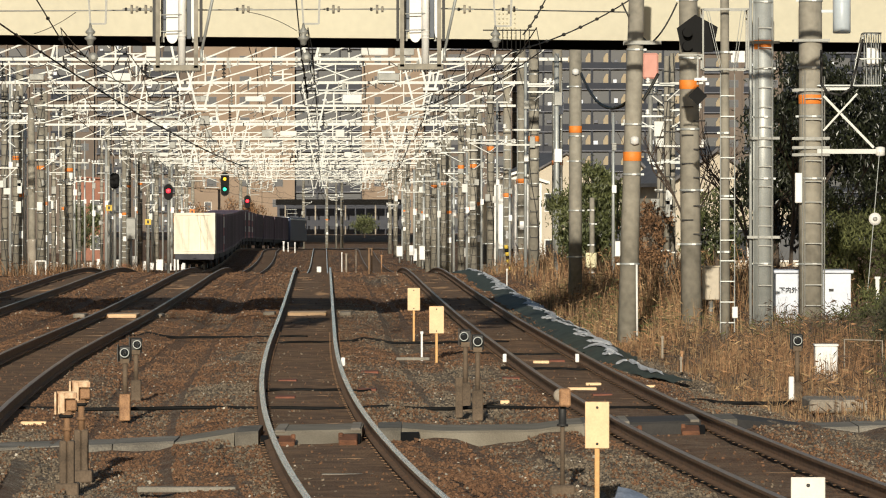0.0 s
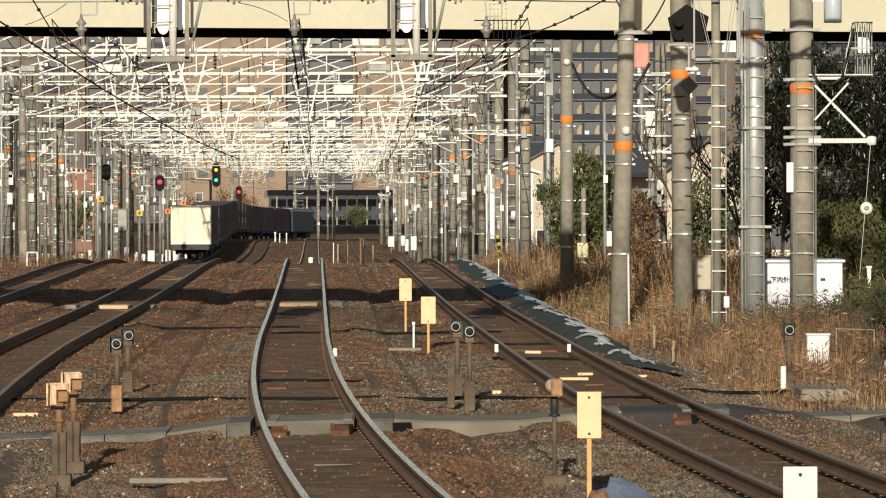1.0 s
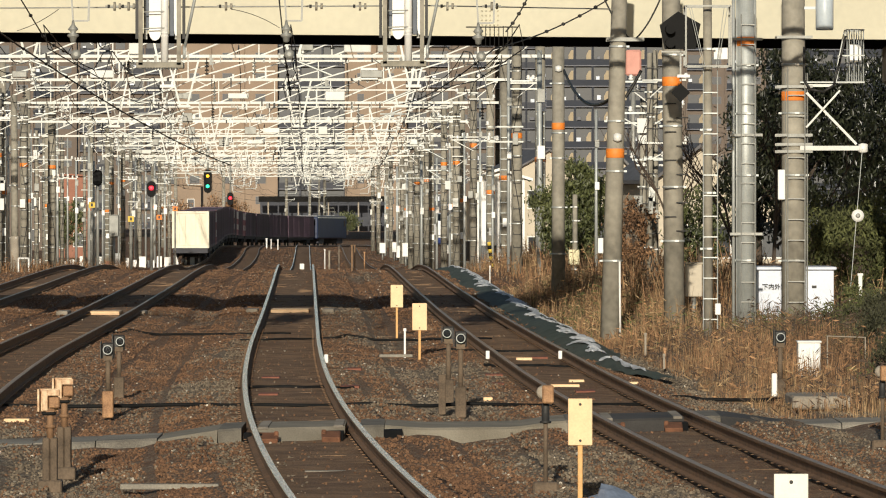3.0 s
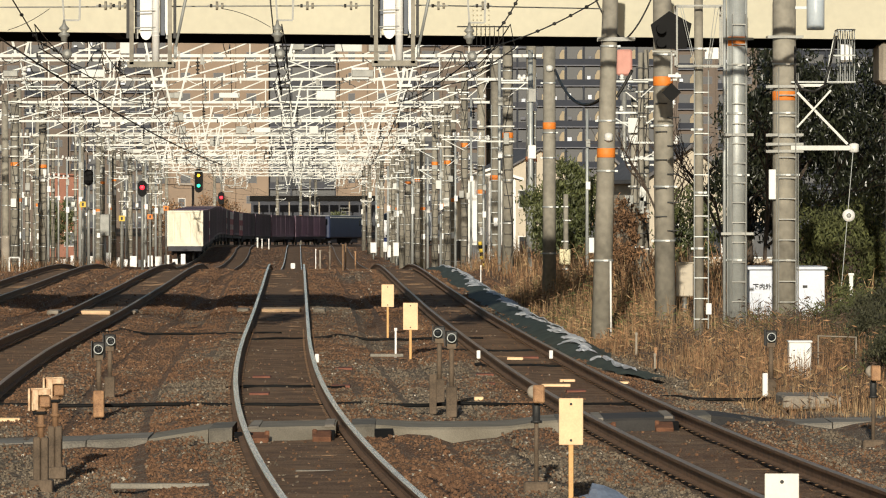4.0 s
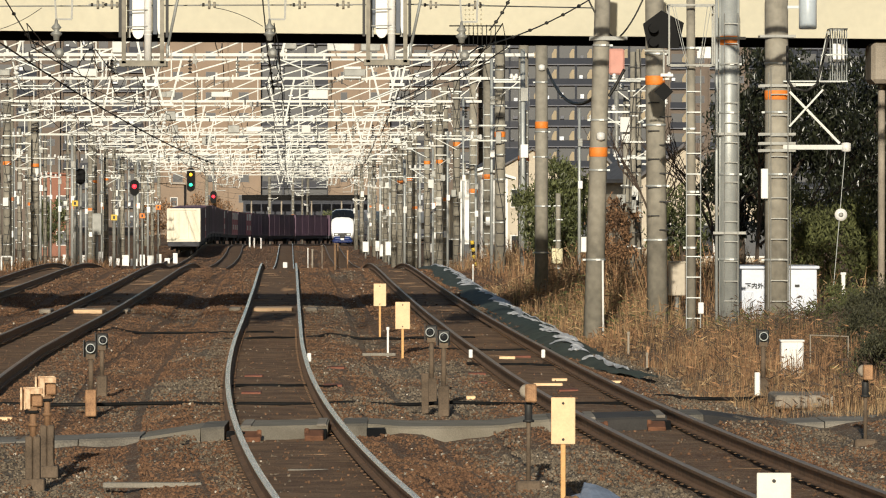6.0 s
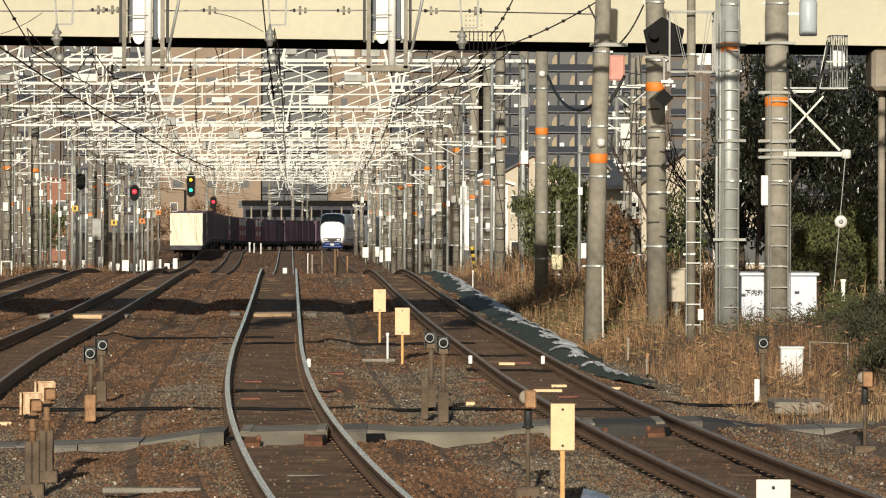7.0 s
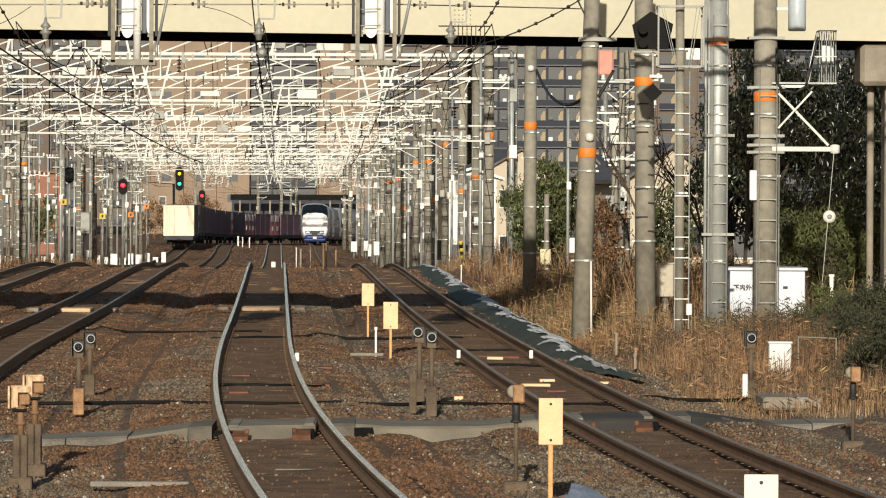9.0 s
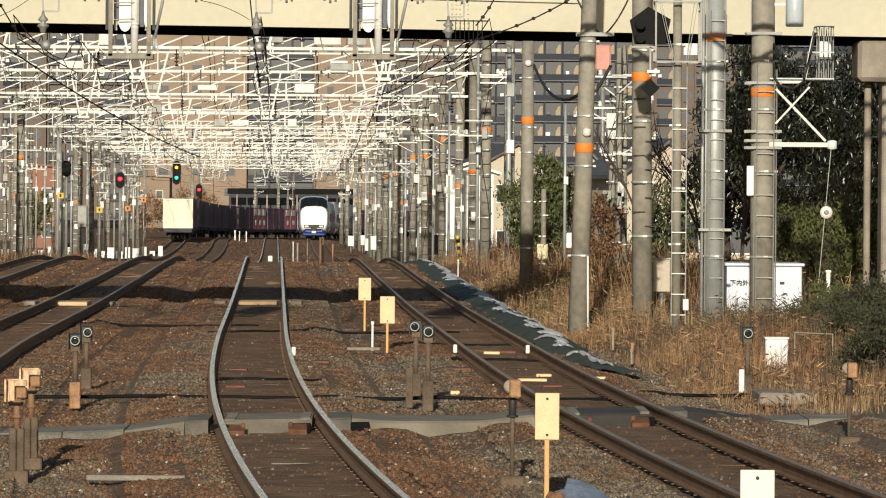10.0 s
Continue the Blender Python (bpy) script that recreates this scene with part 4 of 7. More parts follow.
def build_path():
    p = thing("crossing_path", (0, 0, 0), "grey asphalt and concrete slab path across the tracks", "path", kind="structure")
    # cable trough lids that lead up to the ramps
    for a, b in ((-10.5, -2.86), (4.15, 11.0)):
        n = round((b - a) / 0.62)
        for i in range(n):
            w = (b - a) / n
            path_piece(p, "slab", a + i * w + 0.006, a + (i + 1) * w - 0.006, M_TROUGH, lift=0.006 * (i % 3), front=0.06, half=0.72, n=1)
    cs = {}
    for t in TRACKS[:2]:
        y = 62.6
        for k in range(6):
            c = xc(y) + t
            y = path_y(c)
        cs[t] = c
    c0, c1 = cs[TRACKS[1]], cs[TRACKS[0]]
    path_piece(p, "ramp", -2.85, c0 - 0.88, M_ASPH, "grey asphalt ramp", front=0.35, n=8)
    path_piece(p, "ramp", c0 + 0.90, c1 - 0.86, M_ASPH, "grey asphalt ramp", front=0.15, n=12)
    path_piece(p, "ramp", c1 + 0.90, 4.14, M_RUBBER, "dark rubber ramp", front=0.45, n=6)
    for c, face, ends in ((c0, M_ASPH, 0.45), (c1, M_RUBBER, 0.12)):
        path_piece(p, "panel", c - 0.47, c + 0.47, face, "crossing panel between the rails", front=ends, n=4)
        for dx in (-0.40, 0.40):
            path_piece(p, "edge_plate", c + dx - 0.05, c + dx + 0.05, M_CONC, "pale steel edge plate", lift=0.012, front=-0.5, n=1)
        # end blocks outside the rails
        for a, b in ((-0.875, -0.63), (0.63, 0.895)):
            path_piece(p, "end_block", c + a, c + b, M_CONCD, "concrete end block beside a rail", lift=0.006, front=0.02, n=1)
        for dx, m in ((-0.33, M_BRKT), (0.33, M_BRKT)):
            bm = bmesh.new()
            x = c + dx
            yf = path_y(x) - PATH_HALF
            box(bm, (x, yf - 0.42, -0.17), (0.20, 0.26, 0.10), bev=0.01, rx=14)
            box(bm, (x + 0.08 * (1 if dx < 0 else -1), yf - 0.40, -0.12), (0.05, 0.05, 0.09), bev=0.01)
            part("bracket", bm, m, p, "rusty guide bracket")
    # black wedges; the first is a solid put in for a dark hole
    for c, dx in ((c0, 0.36), (c1, 0.40), (c0, -0.50), (c0, 0.99)):
        bm = bmesh.new()
        x = c + dx
        v = [bm.verts.new((x + sx * 0.1, path_y(x) - PATH_HALF - 0.30 + a, z)) for sx in (-1, 1) for a, z in ((-0.22, -0.27), (0.3, -0.27), (0.3, -0.10), (0.0, -0.10))]
        for q in ((0, 1, 2, 3), (7, 6, 5, 4), (0, 3, 7, 4), (3, 2, 6, 7), (2, 1, 5, 6), (1, 0, 4, 5)):
            bm.faces.new([v[i] for i in q])
        bmesh.ops.recalc_face_normals(bm, faces=bm.faces[:])
        part("wedge", bm, M_BLACK, p, "black wedge at the crossing edge")


build_path()


# ---- small marks on and beside the tracks ----
def plank(name, c, s, m, label, cat, group=""):
    bm = bmesh.new()
    box(bm, (0, 0, s[2] / 2), s, bev=min(s) * 0.15)
    o = tagged(new(name, mesh_of(name, bm, m)), label, cat, group)
    o.location = c
    return o


for t, y in ((0.0, 128.0), (-4.2, 126.0)):
    plank("timber_board", (xc(y) + t, y, -0.20), (0.86, 1.6, 0.10), M_SIGN, "pale timber board lying between the rails", "board", "boards between rails")
    for dx in (-0.86, 0.86):
        plank("rail_block", (xc(y) + t + dx, y, -0.22), (0.26, 1.2, 0.12), M_CONC, "pale concrete block beside a rail", "block", "blocks beside rails")
for x, y, in ((1.00, 83.0), (0.96, 79.0), (2.14, 76.0), (1.85, 92.0), (-2.09, 75.0), (-2.25, 82.0), (-1.05, 78.0), (-1.11, 86.0)):
    plank("red_board", (x, y, -0.215), (0.26, 0.55, 0.04), M_REDP, "faded red board lying in the ballast", "board", "red boards")
for x, y, w in ((1.58, 91.0, 0.26), (2.13, 80.0, 0.22), (2.89, 79.0, 0.16), (1.92, 78.0, 0.4), (-4.78, 66.0, 0.3), (0.80, 73.0, 0.12)):
    plank("timber_strip", (x, y, -0.21), (w, 0.16, 0.05), M_SIGN, "pale timber strip lying in the ballast", "strip", "timber strips")
for x, y in ((-1.52, 86.0), (0.96, 88.0), (2.09, 88.0)):
    plank("rail_marker", (x, y, -0.10), (0.06, 0.05, 0.13), M_WHITE, "small white marker on the rail", "marker", "rail markers")
plank("trough_lid", (4.93, 71.0, -0.22), (0.74, 1.5, 0.16), M_CONC, "pale concrete trough lid beside the path", "lid")
for x, y, w, l in ((-0.91, 54.0, 0.5, 0.12), (-0.50, 94.0, 0.55, 0.1), (-2.34, 51.5, 0.9, 0.12), (-2.22, 78.0, 0.5, 0.2), (-2.97, 84.0, 0.3, 0.2)):
    plank("timber_strip", (x, y, -0.24), (w, l, 0.05), M_TROUGH, "grey weathered strip lying in the ballast", "strip", "timber strips")


# ---- marker plates on posts ----
def marker(x, y, top, hgt, w, m=None):
    p = thing("marker_sign", (x, y, -0.3), "cream marker plate on an orange-tan post", "sign", "marker plates")
    bm = bmesh.new()
    box(bm, (0, 0, top + 0.3 - hgt / 2), (w, 0.012, hgt), bev=0.004)
    plate = part("plate", bm, m or M_SIGN, p, "blank cream plate")
    for zz in (top + 0.3 - 0.05, top + 0.3 - hgt + 0.04):
        bm = bmesh.new()
        ring(bm, (0, -0.016, zz), [(0.008, 0), (0.012, 0.004), (0.012, 0.012)], 8, "Y")
        part("bolt", bm, M_DARK, plate)
    bm = bmesh.new()
    box(bm, (0, 0.025, (top + 0.3 - hgt + 0.1) / 2), (0.042, 0.03, top + 0.3 - hgt + 0.1), bev=0.005)
    part("post", bm, m or M_POSTO, p)


M_POSTO = mat("orange_post", (0.72, 0.40, 0.14), 0.6, 0, 5, 0.2, 0.1, 60)
M_PLATEW = mat("white_plate", (0.80, 0.76, 0.66), 0.5, 0, 5, 0.1, 0.1, 60)
marker(1.31, 48.0, 0.71, 0.398, 0.206)
marker(2.23, 34.5, 0.73, 0.40, 0.210, M_PLATEW)
marker(-0.107, 94.0, 0.659, 0.451, 0.244)
marker(-0.563, 109.0, 0.732, 0.436, 0.240)


# ---- low signals and detector posts ----
def dwarf(x, y, z0, top, lensx=0.0, base=M_SLEEVE, side=0):
    """A low shunting signal: hooded lamp box on a tube in a concrete block."""
    p = thing("dwarf_signal", (x, y, z0), "low lamp signal with a round hooded lens on a concrete block", "signal", "low signals")
    h = top - z0
    bm = bmesh.new()
    box(bm, (0, 0, 0.17 * h), (0.135, 0.15, 0.36 * h), bev=0.012)
    part("block", bm, base, p, "weathered concrete block")
    bm = bmesh.new()
    rod(bm, (0, 0, 0.3 * h), (0, 0, h - 0.14), 0.032, 10)
    box(bm, (0, 0, h - 0.19), (0.11, 0.1, 0.06))
    part("tube", bm, M_SLEEVE, p)
    bm = bmesh.new()
    box(bm, (0, 0.05, h - 0.10), (0.15, 0.16, 0.2), bev=0.015)
    box(bm, (-0.085, 0.0, h - 0.09), (0.012, 0.22, 0.21))
    head = part("lamp_box", bm, M_DARK, p)
    bm = bmesh.new()
    ring(bm, (lensx, -0.13, h - 0.085), [(0.05, 0.11), (0.06, 0.0), (0.048, 0.0), (0.04, 0.09)], 18, "Y")
    part("hood", bm, M_GALV, head, "pale metal hood ring")
    bm = bmesh.new()
    ring(bm, (lensx, -0.055, h - 0.085), [(0.03, -0.078), (0.047, -0.074), (0.047, 0.02)], 16, "Y")
    part("lens", bm, M_GLASS, head)
    return p


dwarf(-3.94, 70.0, -0.3, 0.62, 0, M_RUSTBOX)
dwarf(-4.13, 76.0, -0.3, 0.57, 0.02)
dwarf(0.43, 70.0, -0.3, 0.76)
dwarf(0.29, 73.0, -0.3, 0.75, -0.02)
dwarf(4.64, 74.0, -0.3, 0.67)
bm = bmesh.new()
box(bm, (0, 0, 0.25), (0.09, 0.09, 0.5), bev=0.01)
o = tagged(new("stub_post", mesh_of("stub_post", bm, M_SLEEVE)), "short dark timber stub post in the ballast", "post")
o.location = (0.20, 70.2, -0.28)
bm = bmesh.new()
box(bm, (0, 0, 0.15), (0.07, 0.05, 0.3), bev=0.01)
o = tagged(new("white_stub", mesh_of("white_stub", bm, M_WHITE)), "short white stub post beside the signal", "post")
o.location = (4.49, 72.8, -0.15)


def detector(x, y, z0, top):
    """A rusty box head on a tube in a concrete foot, seen from the front."""
    p = thing("detector_post", (x, y, z0), "rust-streaked box head on a tube in a concrete foot", "detector", "detector posts")
    h = top - z0
    bm = bmesh.new()
    box(bm, (0, 0.02, 0.06), (0.22, 0.25, 0.12), bev=0.012)
    part("foot", bm, M_SLEEVE, p)
    bm = bmesh.new()
    for k in (-1, 1):
        box(bm, (k * 0.035, 0, 0.31), (0.066, 0.12, 0.40), bev=0.01)
    part("sleeve", bm, M_SLEEVE, p, "rust-stained concrete sleeve")
    bm = bmesh.new()
    rod(bm, (0, 0, 0.48), (0, 0, h - 0.18), 0.032, 10)
    ring(bm, (0, 0, 0.60), [(0.03, 0), (0.05, 0.0), (0.05, 0.03), (0.03, 0.03)], 10)
    box(bm, (0, 0, h - 0.21), (0.11, 0.09, 0.06), bev=0.02)
    part("tube", bm, M_RUST, p)
    for c, e in (((-0.02, 0.06, h - 0.105), (0.18, 0.02, 0.21)), ((-0.105, 0.0, h - 0.105), (0.02, 0.14, 0.21)), ((-0.045, -0.03, h - 0.105), (0.05, 0.05, 0.19)), ((0.035, -0.03, h - 0.035), (0.11, 0.05, 0.055))):
        bm = bmesh.new()
        box(bm, c, e, bev=0.004)
        part("plate", bm, M_STREAK, p, "cream plate streaked with rust")
    bm = bmesh.new()
    box(bm, (0.04, -0.01, h - 0.125), (0.1, 0.1, 0.1), bev=0.01)
    part("case", bm, M_RUSTBOX, p, "rusty sensor case")
    bm = bmesh.new()
    box(bm, (-0.01, 0.0, h - 0.225), (0.13, 0.1, 0.035), bev=0.01)
    part("underside", bm, M_BLACK, p)


M_STREAK = mat("rust_streaked_cream", (0.66, 0.52, 0.34), 0.65, 0, 9, 0.4, 0.2, 30, (0.34, 0.15, 0.06))
detector(-3.46, 52.0, -0.3, 0.66)
detector(-3.49, 54.5, -0.3, 0.68)


def disc_post(x, y, z0, top):
    p = thing("lamp_post_low", (x, y, z0), "low post with a white disc and a rusty lamp box", "post", "low disc posts")
    h = top - z0
    bm = bmesh.new()
    box(bm, (0, 0, 0.04), (0.24, 0.2, 0.12), bev=0.02)
    part("foot", bm, M_SLEEVE, p)
    bm = bmesh.new()
    rod(bm, (0, 0, 0.05), (0, 0, h - 0.16), 0.021, 10)
    part("tube", bm, M_SLEEVE, p, "stained grey tube")
    bm = bmesh.new()
    ring(bm, (0, 0, h - 0.37), [(0.022, 0), (0.052, 0), (0.052, 0.02), (0.036, 0.025), (0.036, 0.16), (0.022, 0.2)], 10)
    part("collar", bm, M_DARK, p, "dark clamp collar")
    bm = bmesh.new()
    ring(bm, (-0.02, -0.01, h - 0.085), [(0.045, -0.02), (0.064, 0.0), (0.064, 0.05), (0.04, 0.08)], 20, "Y")
    part("disc", bm, M_CONC, p, "white round housing")
    bm = bmesh.new()
    box(bm, (0.02, -0.09, h - 0.10), (0.105, 0.14, 0.165), bev=0.012)
    part("lamp_box", bm, M_RUSTBOX, p, "rusty orange lamp box")


disc_post(1.10, 52.0, -0.3, 0.71)
disc_post(4.93, 61.0, -0.3, 0.62)


def lump(name, c, s, m, label, cat, seed=1):
    """A soft irregular bundle."""
    bm = bmesh.new()
    bmesh.ops.create_icosphere(bm, subdivisions=3, radius=1)
    for v in bm.verts:
        k = 1 + 0.28 * noise.noise(v.co * 1.6 + Vector((seed, 0, 0)))
        v.co = Vector((v.co.x * s[0] * k, v.co.y * s[1] * k, max(-0.1, v.co.z) * s[2] * k))
    for f in bm.faces:
        f.smooth = True
    o = tagged(new(name, mesh_of(name, bm, m)), label, cat)
    o.location = c
    return o


def bent_sheet(x, y):
    """A folded sheet propped on the ballast: two sloping faces that meet in a falling ridge."""
    bm = bmesh.new()
    ridge = ((-0.19, -0.20), (-0.12, -0.115), (-0.03, -0.09), (0.0, 0.0), (0.1, -0.02), (0.2, -0.065), (0.3, -0.125), (0.4, -0.21))
    rows = []
    for dx, z in ridge:
        row = []
        for k in range(7):
            u = k / 6
            dz = 0.018 * noise.noise((dx * 9, u * 5, 2.0))
            row.append(bm.verts.new((dx - 0.05 * (1 - u), -0.42 + 0.55 * u, -0.30 + (z + 0.30) * u ** 0.75 + dz)))
        row.append(bm.verts.new((dx + 0.02, 0.32, -0.32)))
        rows.append(row)
    for a, b in zip(rows, rows[1:]):
        for k in range(7):
            bm.faces.new((a[k], b[k], b[k + 1], a[k + 1])).smooth = k < 5
    bmesh.ops.recalc_face_normals(bm, faces=bm.faces[:])
    bmesh.ops.solidify(bm, geom=bm.faces[:], thickness=0.006)
    o = tagged(new("bent_sheet", mesh_of("bent_sheet", bm, M_BLUEBAG)), "bent blue-grey plastic sheet propped on the ballast", "sheet")
    o.location = (x, y, 0)


bent_sheet(1.48, 47.5)
lump("rust_sheet", (1.36, 47.2, -0.28), (0.11, 0.2, 0.2), M_RUSTBOX, "bent rusty metal scrap lying on ballast", "scrap", 5)


# black strands laid in for the wavy shadow lines across the ballast
for x0, x1, y, seed in ((-7.0, 3.0, 71.0, 1), (-2.6, -1.0, 77.5, 2), (-3.4, 1.2, 104.0, 3), (-6.5, -2.6, 108.0, 4), (0.2, 2.4, 96.0, 5), (3.2, 5.4, 73.0, 6), (0.9, 2.6, 87.0, 7)):
    pts = []
    for i in range(25):
        x = x0 + (x1 - x0) * i / 24
        yy = y + 1.1 * noise.noise((x * 0.8, seed, 0)) + 0.35 * noise.noise((x * 2.7, seed, 5))
        pts.append((x, yy, max(ground_h(yy, x - xc(yy)), -0.21) + 0.012 + 0.015 * noise.noise((x * 3, seed, 9))))
    cb = thing("ground_dark_line", pts[0], "black strand laid for a dark shadow line across the ballast", "cable", "ground cables")
    bm = bmesh.new()
    tube(bm, [Vector(p) - Vector(pts[0]) for p in pts], 0.027, 6)
    part("dark_line_strand", bm, M_BLACK, cb)


# ---- green sheet along the outer track ----
def sheet_point(y, k):
    """A point of the sheet, k of the way across from its track side."""
    t = min(1.0, (y - 83) / 14)
    u0 = 4.66 + 0.85 * max(0.0, 1 - (y - 83) / 9)
    wid = 0.22 + 0.85 * t + 0.12 * noise.noise((0, y * 0.35, 2))
    u = u0 + wid * k
    z = zr(y) - 0.26 + 0.17 * math.sin(math.pi * min(1, k * 1.1)) ** 0.8 * min(1, t + 0.2) + 0.05 * noise.noise((u * 2.5, y * 0.9, 5)) + 0.03 * noise.noise((u * 6, y * 2.2, 1))
    return Vector((xc(y) + u, y, z))


def build_sheet():
    vs, fs, n = [], [], 15
    ys = list(np.arange(83, 205, 0.35))
    for y in ys:
        vs += [sheet_point(y, i / (n - 1)) for i in range(n)]
    for j in range(len(ys) - 1):
        for i in range(n - 1):
            a = j * n + i
            fs.append((a, a + 1, a + n + 1, a + n))
    tagged(new("green_sheet", data_mesh("green_sheet", vs, fs, M_GREENNET, True)), "dark green protective sheet over a low bank", "sheet")
    # torn pale scraps that lie on it
    rnd = random.Random(8)
    y = 86.0
    while y < 200:
        k0, L, W = rnd.uniform(0.45, 0.9) if y > 104 else rnd.uniform(0.3, 0.75), rnd.uniform(0.35, 1.1), rnd.uniform(0.10, 0.24)
        o = sheet_point(y, k0)
        bm = bmesh.new()
        skew = rnd.uniform(-0.16, 0.02)
        rim = []
        for lift in (0.014, 0.040):
            row = []
            for i in range(14):
                a = 2 * math.pi * i / 14
                r = 0.75 + 0.5 * noise.noise((math.cos(a) * 1.5, math.sin(a) * 1.5, y))
                dy, dk = L * r * math.sin(a) * (1 if lift < 0.02 else 0.8), W * r * math.cos(a) * (1 if lift < 0.02 else 0.8)
                q = sheet_point(y + dy, min(1.0, max(0.02, k0 + dk + skew * dy))) - o
                row.append(bm.verts.new((q.x, q.y, q.z + lift + 0.03 * noise.noise((a, y, 3.0)))))
            rim.append(row)
        bm.faces.new(rim[1])
        bm.faces.new(rim[0][::-1])
        for i in range(14):
            bm.faces.new((rim[0][i], rim[0][(i + 1) % 14], rim[1][(i + 1) % 14], rim[1][i]))
        bmesh.ops.recalc_face_normals(bm, faces=bm.faces[:])
        p = tagged(new("pale_scrap", mesh_of("pale_scrap", bm, M_SCRAP)), "torn pale plastic scrap on the green sheet", "scrap", "pale scraps")
        p.location = o
        y += rnd.uniform(0.7, 1.9) if y > 118 else rnd.uniform(1.0, 2.8)


build_sheet()


# ---- equipment hut ----
def build_hut():
    y = 109.0
    h = thing("equipment_hut", (7.15, y, -0.1), "small pale blue-white steel equipment hut with black lettering", "hut")
    x0, x1, zt = 6.42 - 7.15, 7.87 - 7.15, 1.01 + 0.1
    bm = bmesh.new()
    box(bm, ((x0 + x1) / 2, 0.9, zt / 2), (x1 - x0, 1.8, zt), bev=0.01)
    part("body", bm, M_HUT, h)
    bm = bmesh.new()
    box(bm, ((x0 + x1) / 2, 0.9, zt + 0.035), (x1 - x0 + 0.1, 1.95, 0.06), bev=0.015)
    part("roof", bm, M_HUT, h)
    bm = bmesh.new()
    box(bm, (x0 + 0.14, -0.012, zt * 0.32), (0.20, 0.03, zt * 0.56), bev=0.006)
    part("door", bm, M_HUT, h)
    bm = bmesh.new()
    box(bm, (x0 + 0.2, -0.04, zt * 0.4), (0.02, 0.03, 0.1))
    part("handle", bm, M_DARK, h)
    bm = bmesh.new()
    box(bm, (x1 - 0.38, -0.01, zt - 0.32), (0.09, 0.02, 0.05))
    part("vent", bm, M_DARK, h)
    cu = bpy.data.curves.new("lettering", "FONT")
    cu.body, cu.size, cu.extrude = "\u4e0b\u5185\u59167", 0.12, 0.03
    ob = new("lettering", cu)
    dg = bpy.context.evaluated_depsgraph_get()
    me = bpy.data.meshes.new_from_object(ob.evaluated_get(dg))
    bpy.data.objects.remove(ob)
    me.materials.clear()
    me.materials.append(M_INK)
    t = new("lettering", me)
    t.parent = h
    t.matrix_basis = pose(x0 + 0.06, -0.035, zt - 0.36, 90, 0, 0)
    tagged(t, "black painted lettering")


build_hut()
for x, y, z0, z1, w, m, lab in ((8.61, 112.0, -0.15, 0.87, 0.08, M_WHITE, "slim white post beside the hut"), (3.69, 95.0, -0.25, 0.10, 0.035, M_CONC, "short pale post at the edge of the weeds"), (3.72, 88.0, -0.25, 0.04, 0.04, M_RUSTBOX, "short rusty post at the edge of the weeds"), (3.70, 87.8, -0.25, -0.05, 0.03, M_CONC, "short white post at the edge of the weeds")):
    bm = bmesh.new()
    box(bm, (0, 0, (z1 - z0) / 2), (w, w, z1 - z0), bev=w * 0.12)
    box(bm, (0, 0, z1 - z0 + 0.015), (w * 1.4, w * 1.3, 0.05), bev=0.006)
    o = tagged(new("marker_post", mesh_of("marker_post", bm, m)), lab, "post", "marker posts")
    o.location = (x, y, z0)
rail = thing("low_rail", (5.99, 80.5, -0.2), "low pale pipe rail among dry weeds", "rail")
for a, b in (((-0.28, 0, 0.64), (0.28, 0, 0.62)), ((-0.27, 0, 0), (-0.27, 0, 0.64)), ((0.27, 0, 0), (0.27, 0, 0.62))):
    bm = bmesh.new()
    rod(bm, a, b, 0.009, 8)
    part("pipe", bm, M_CONC, rail)


def box_thing(name, c, s, m, label, cat, group="", legs=0.0):
    """A bevelled case with a lid rim, on a stub where it stands clear of the ground."""
    t = thing(name, c, label, cat, group)
    bm = bmesh.new()
    box(bm, (0, 0, legs + s[2] / 2), s, bev=min(s) * 0.06)
    part("case", bm, m, t)
    bm = bmesh.new()
    box(bm, (0, 0, legs + s[2] + 0.012), (s[0] * 1.08, s[1] * 1.08, 0.03), bev=0.008)
    part("lid", bm, m, t)
    if legs:
        bm = bmesh.new()
        rod(bm, (0, 0, 0), (0, 0, legs), s[0] * 0.14, 8)
        part("stand", bm, M_GREY, t)
    return t


box_thing("equipment_box", (5.31, 112.0, -0.1), (0.325, 0.3, 0.650), M_HOUSE, "pale equipment box with yellow stains in the weeds", "box", "", 0.55)
box_thing("equipment_box", (5.42, 80.0, -0.2), (0.320, 0.3, 0.512), M_WHITE, "white equipment box among dry weeds", "box", "", 0.05)
for x, y, z, w, h in ((-3.23, 420, -1.74, 0.45, 0.75), (-1.84, 400, -1.86, 0.5, 0.85), (-1.37, 380, -1.57, 0.45, 0.9), (1.02, 300, -0.58, 0.35, 0.45), (-2.30, 410, -1.56, 0.3, 0.7), (-0.52, 370, -1.39, 0.25, 0.5)):
    box_thing("relay_case", (x, y, ground_h(y, x - xc(y))), (w, 0.4, h), M_WHITE, "white trackside relay case", "equipment case", "relay cases", max(0.1, z - ground_h(y, x - xc(y))))
for x, y, z, w, h in ((-0.49, 350, 0.21, 0.6, 1.3), (0.46, 355, 0.75, 0.45, 0.8), (-18.22, 330, 0.14, 0.55, 1.25)):
    box_thing("switch_cabinet", (x, y, ground_h(y, x - xc(y))), (w, 0.5, h), M_GREY, "grey switch cabinet raised on a stand", "cabinet", "switch cabinets", z - ground_h(y, x - xc(y)))


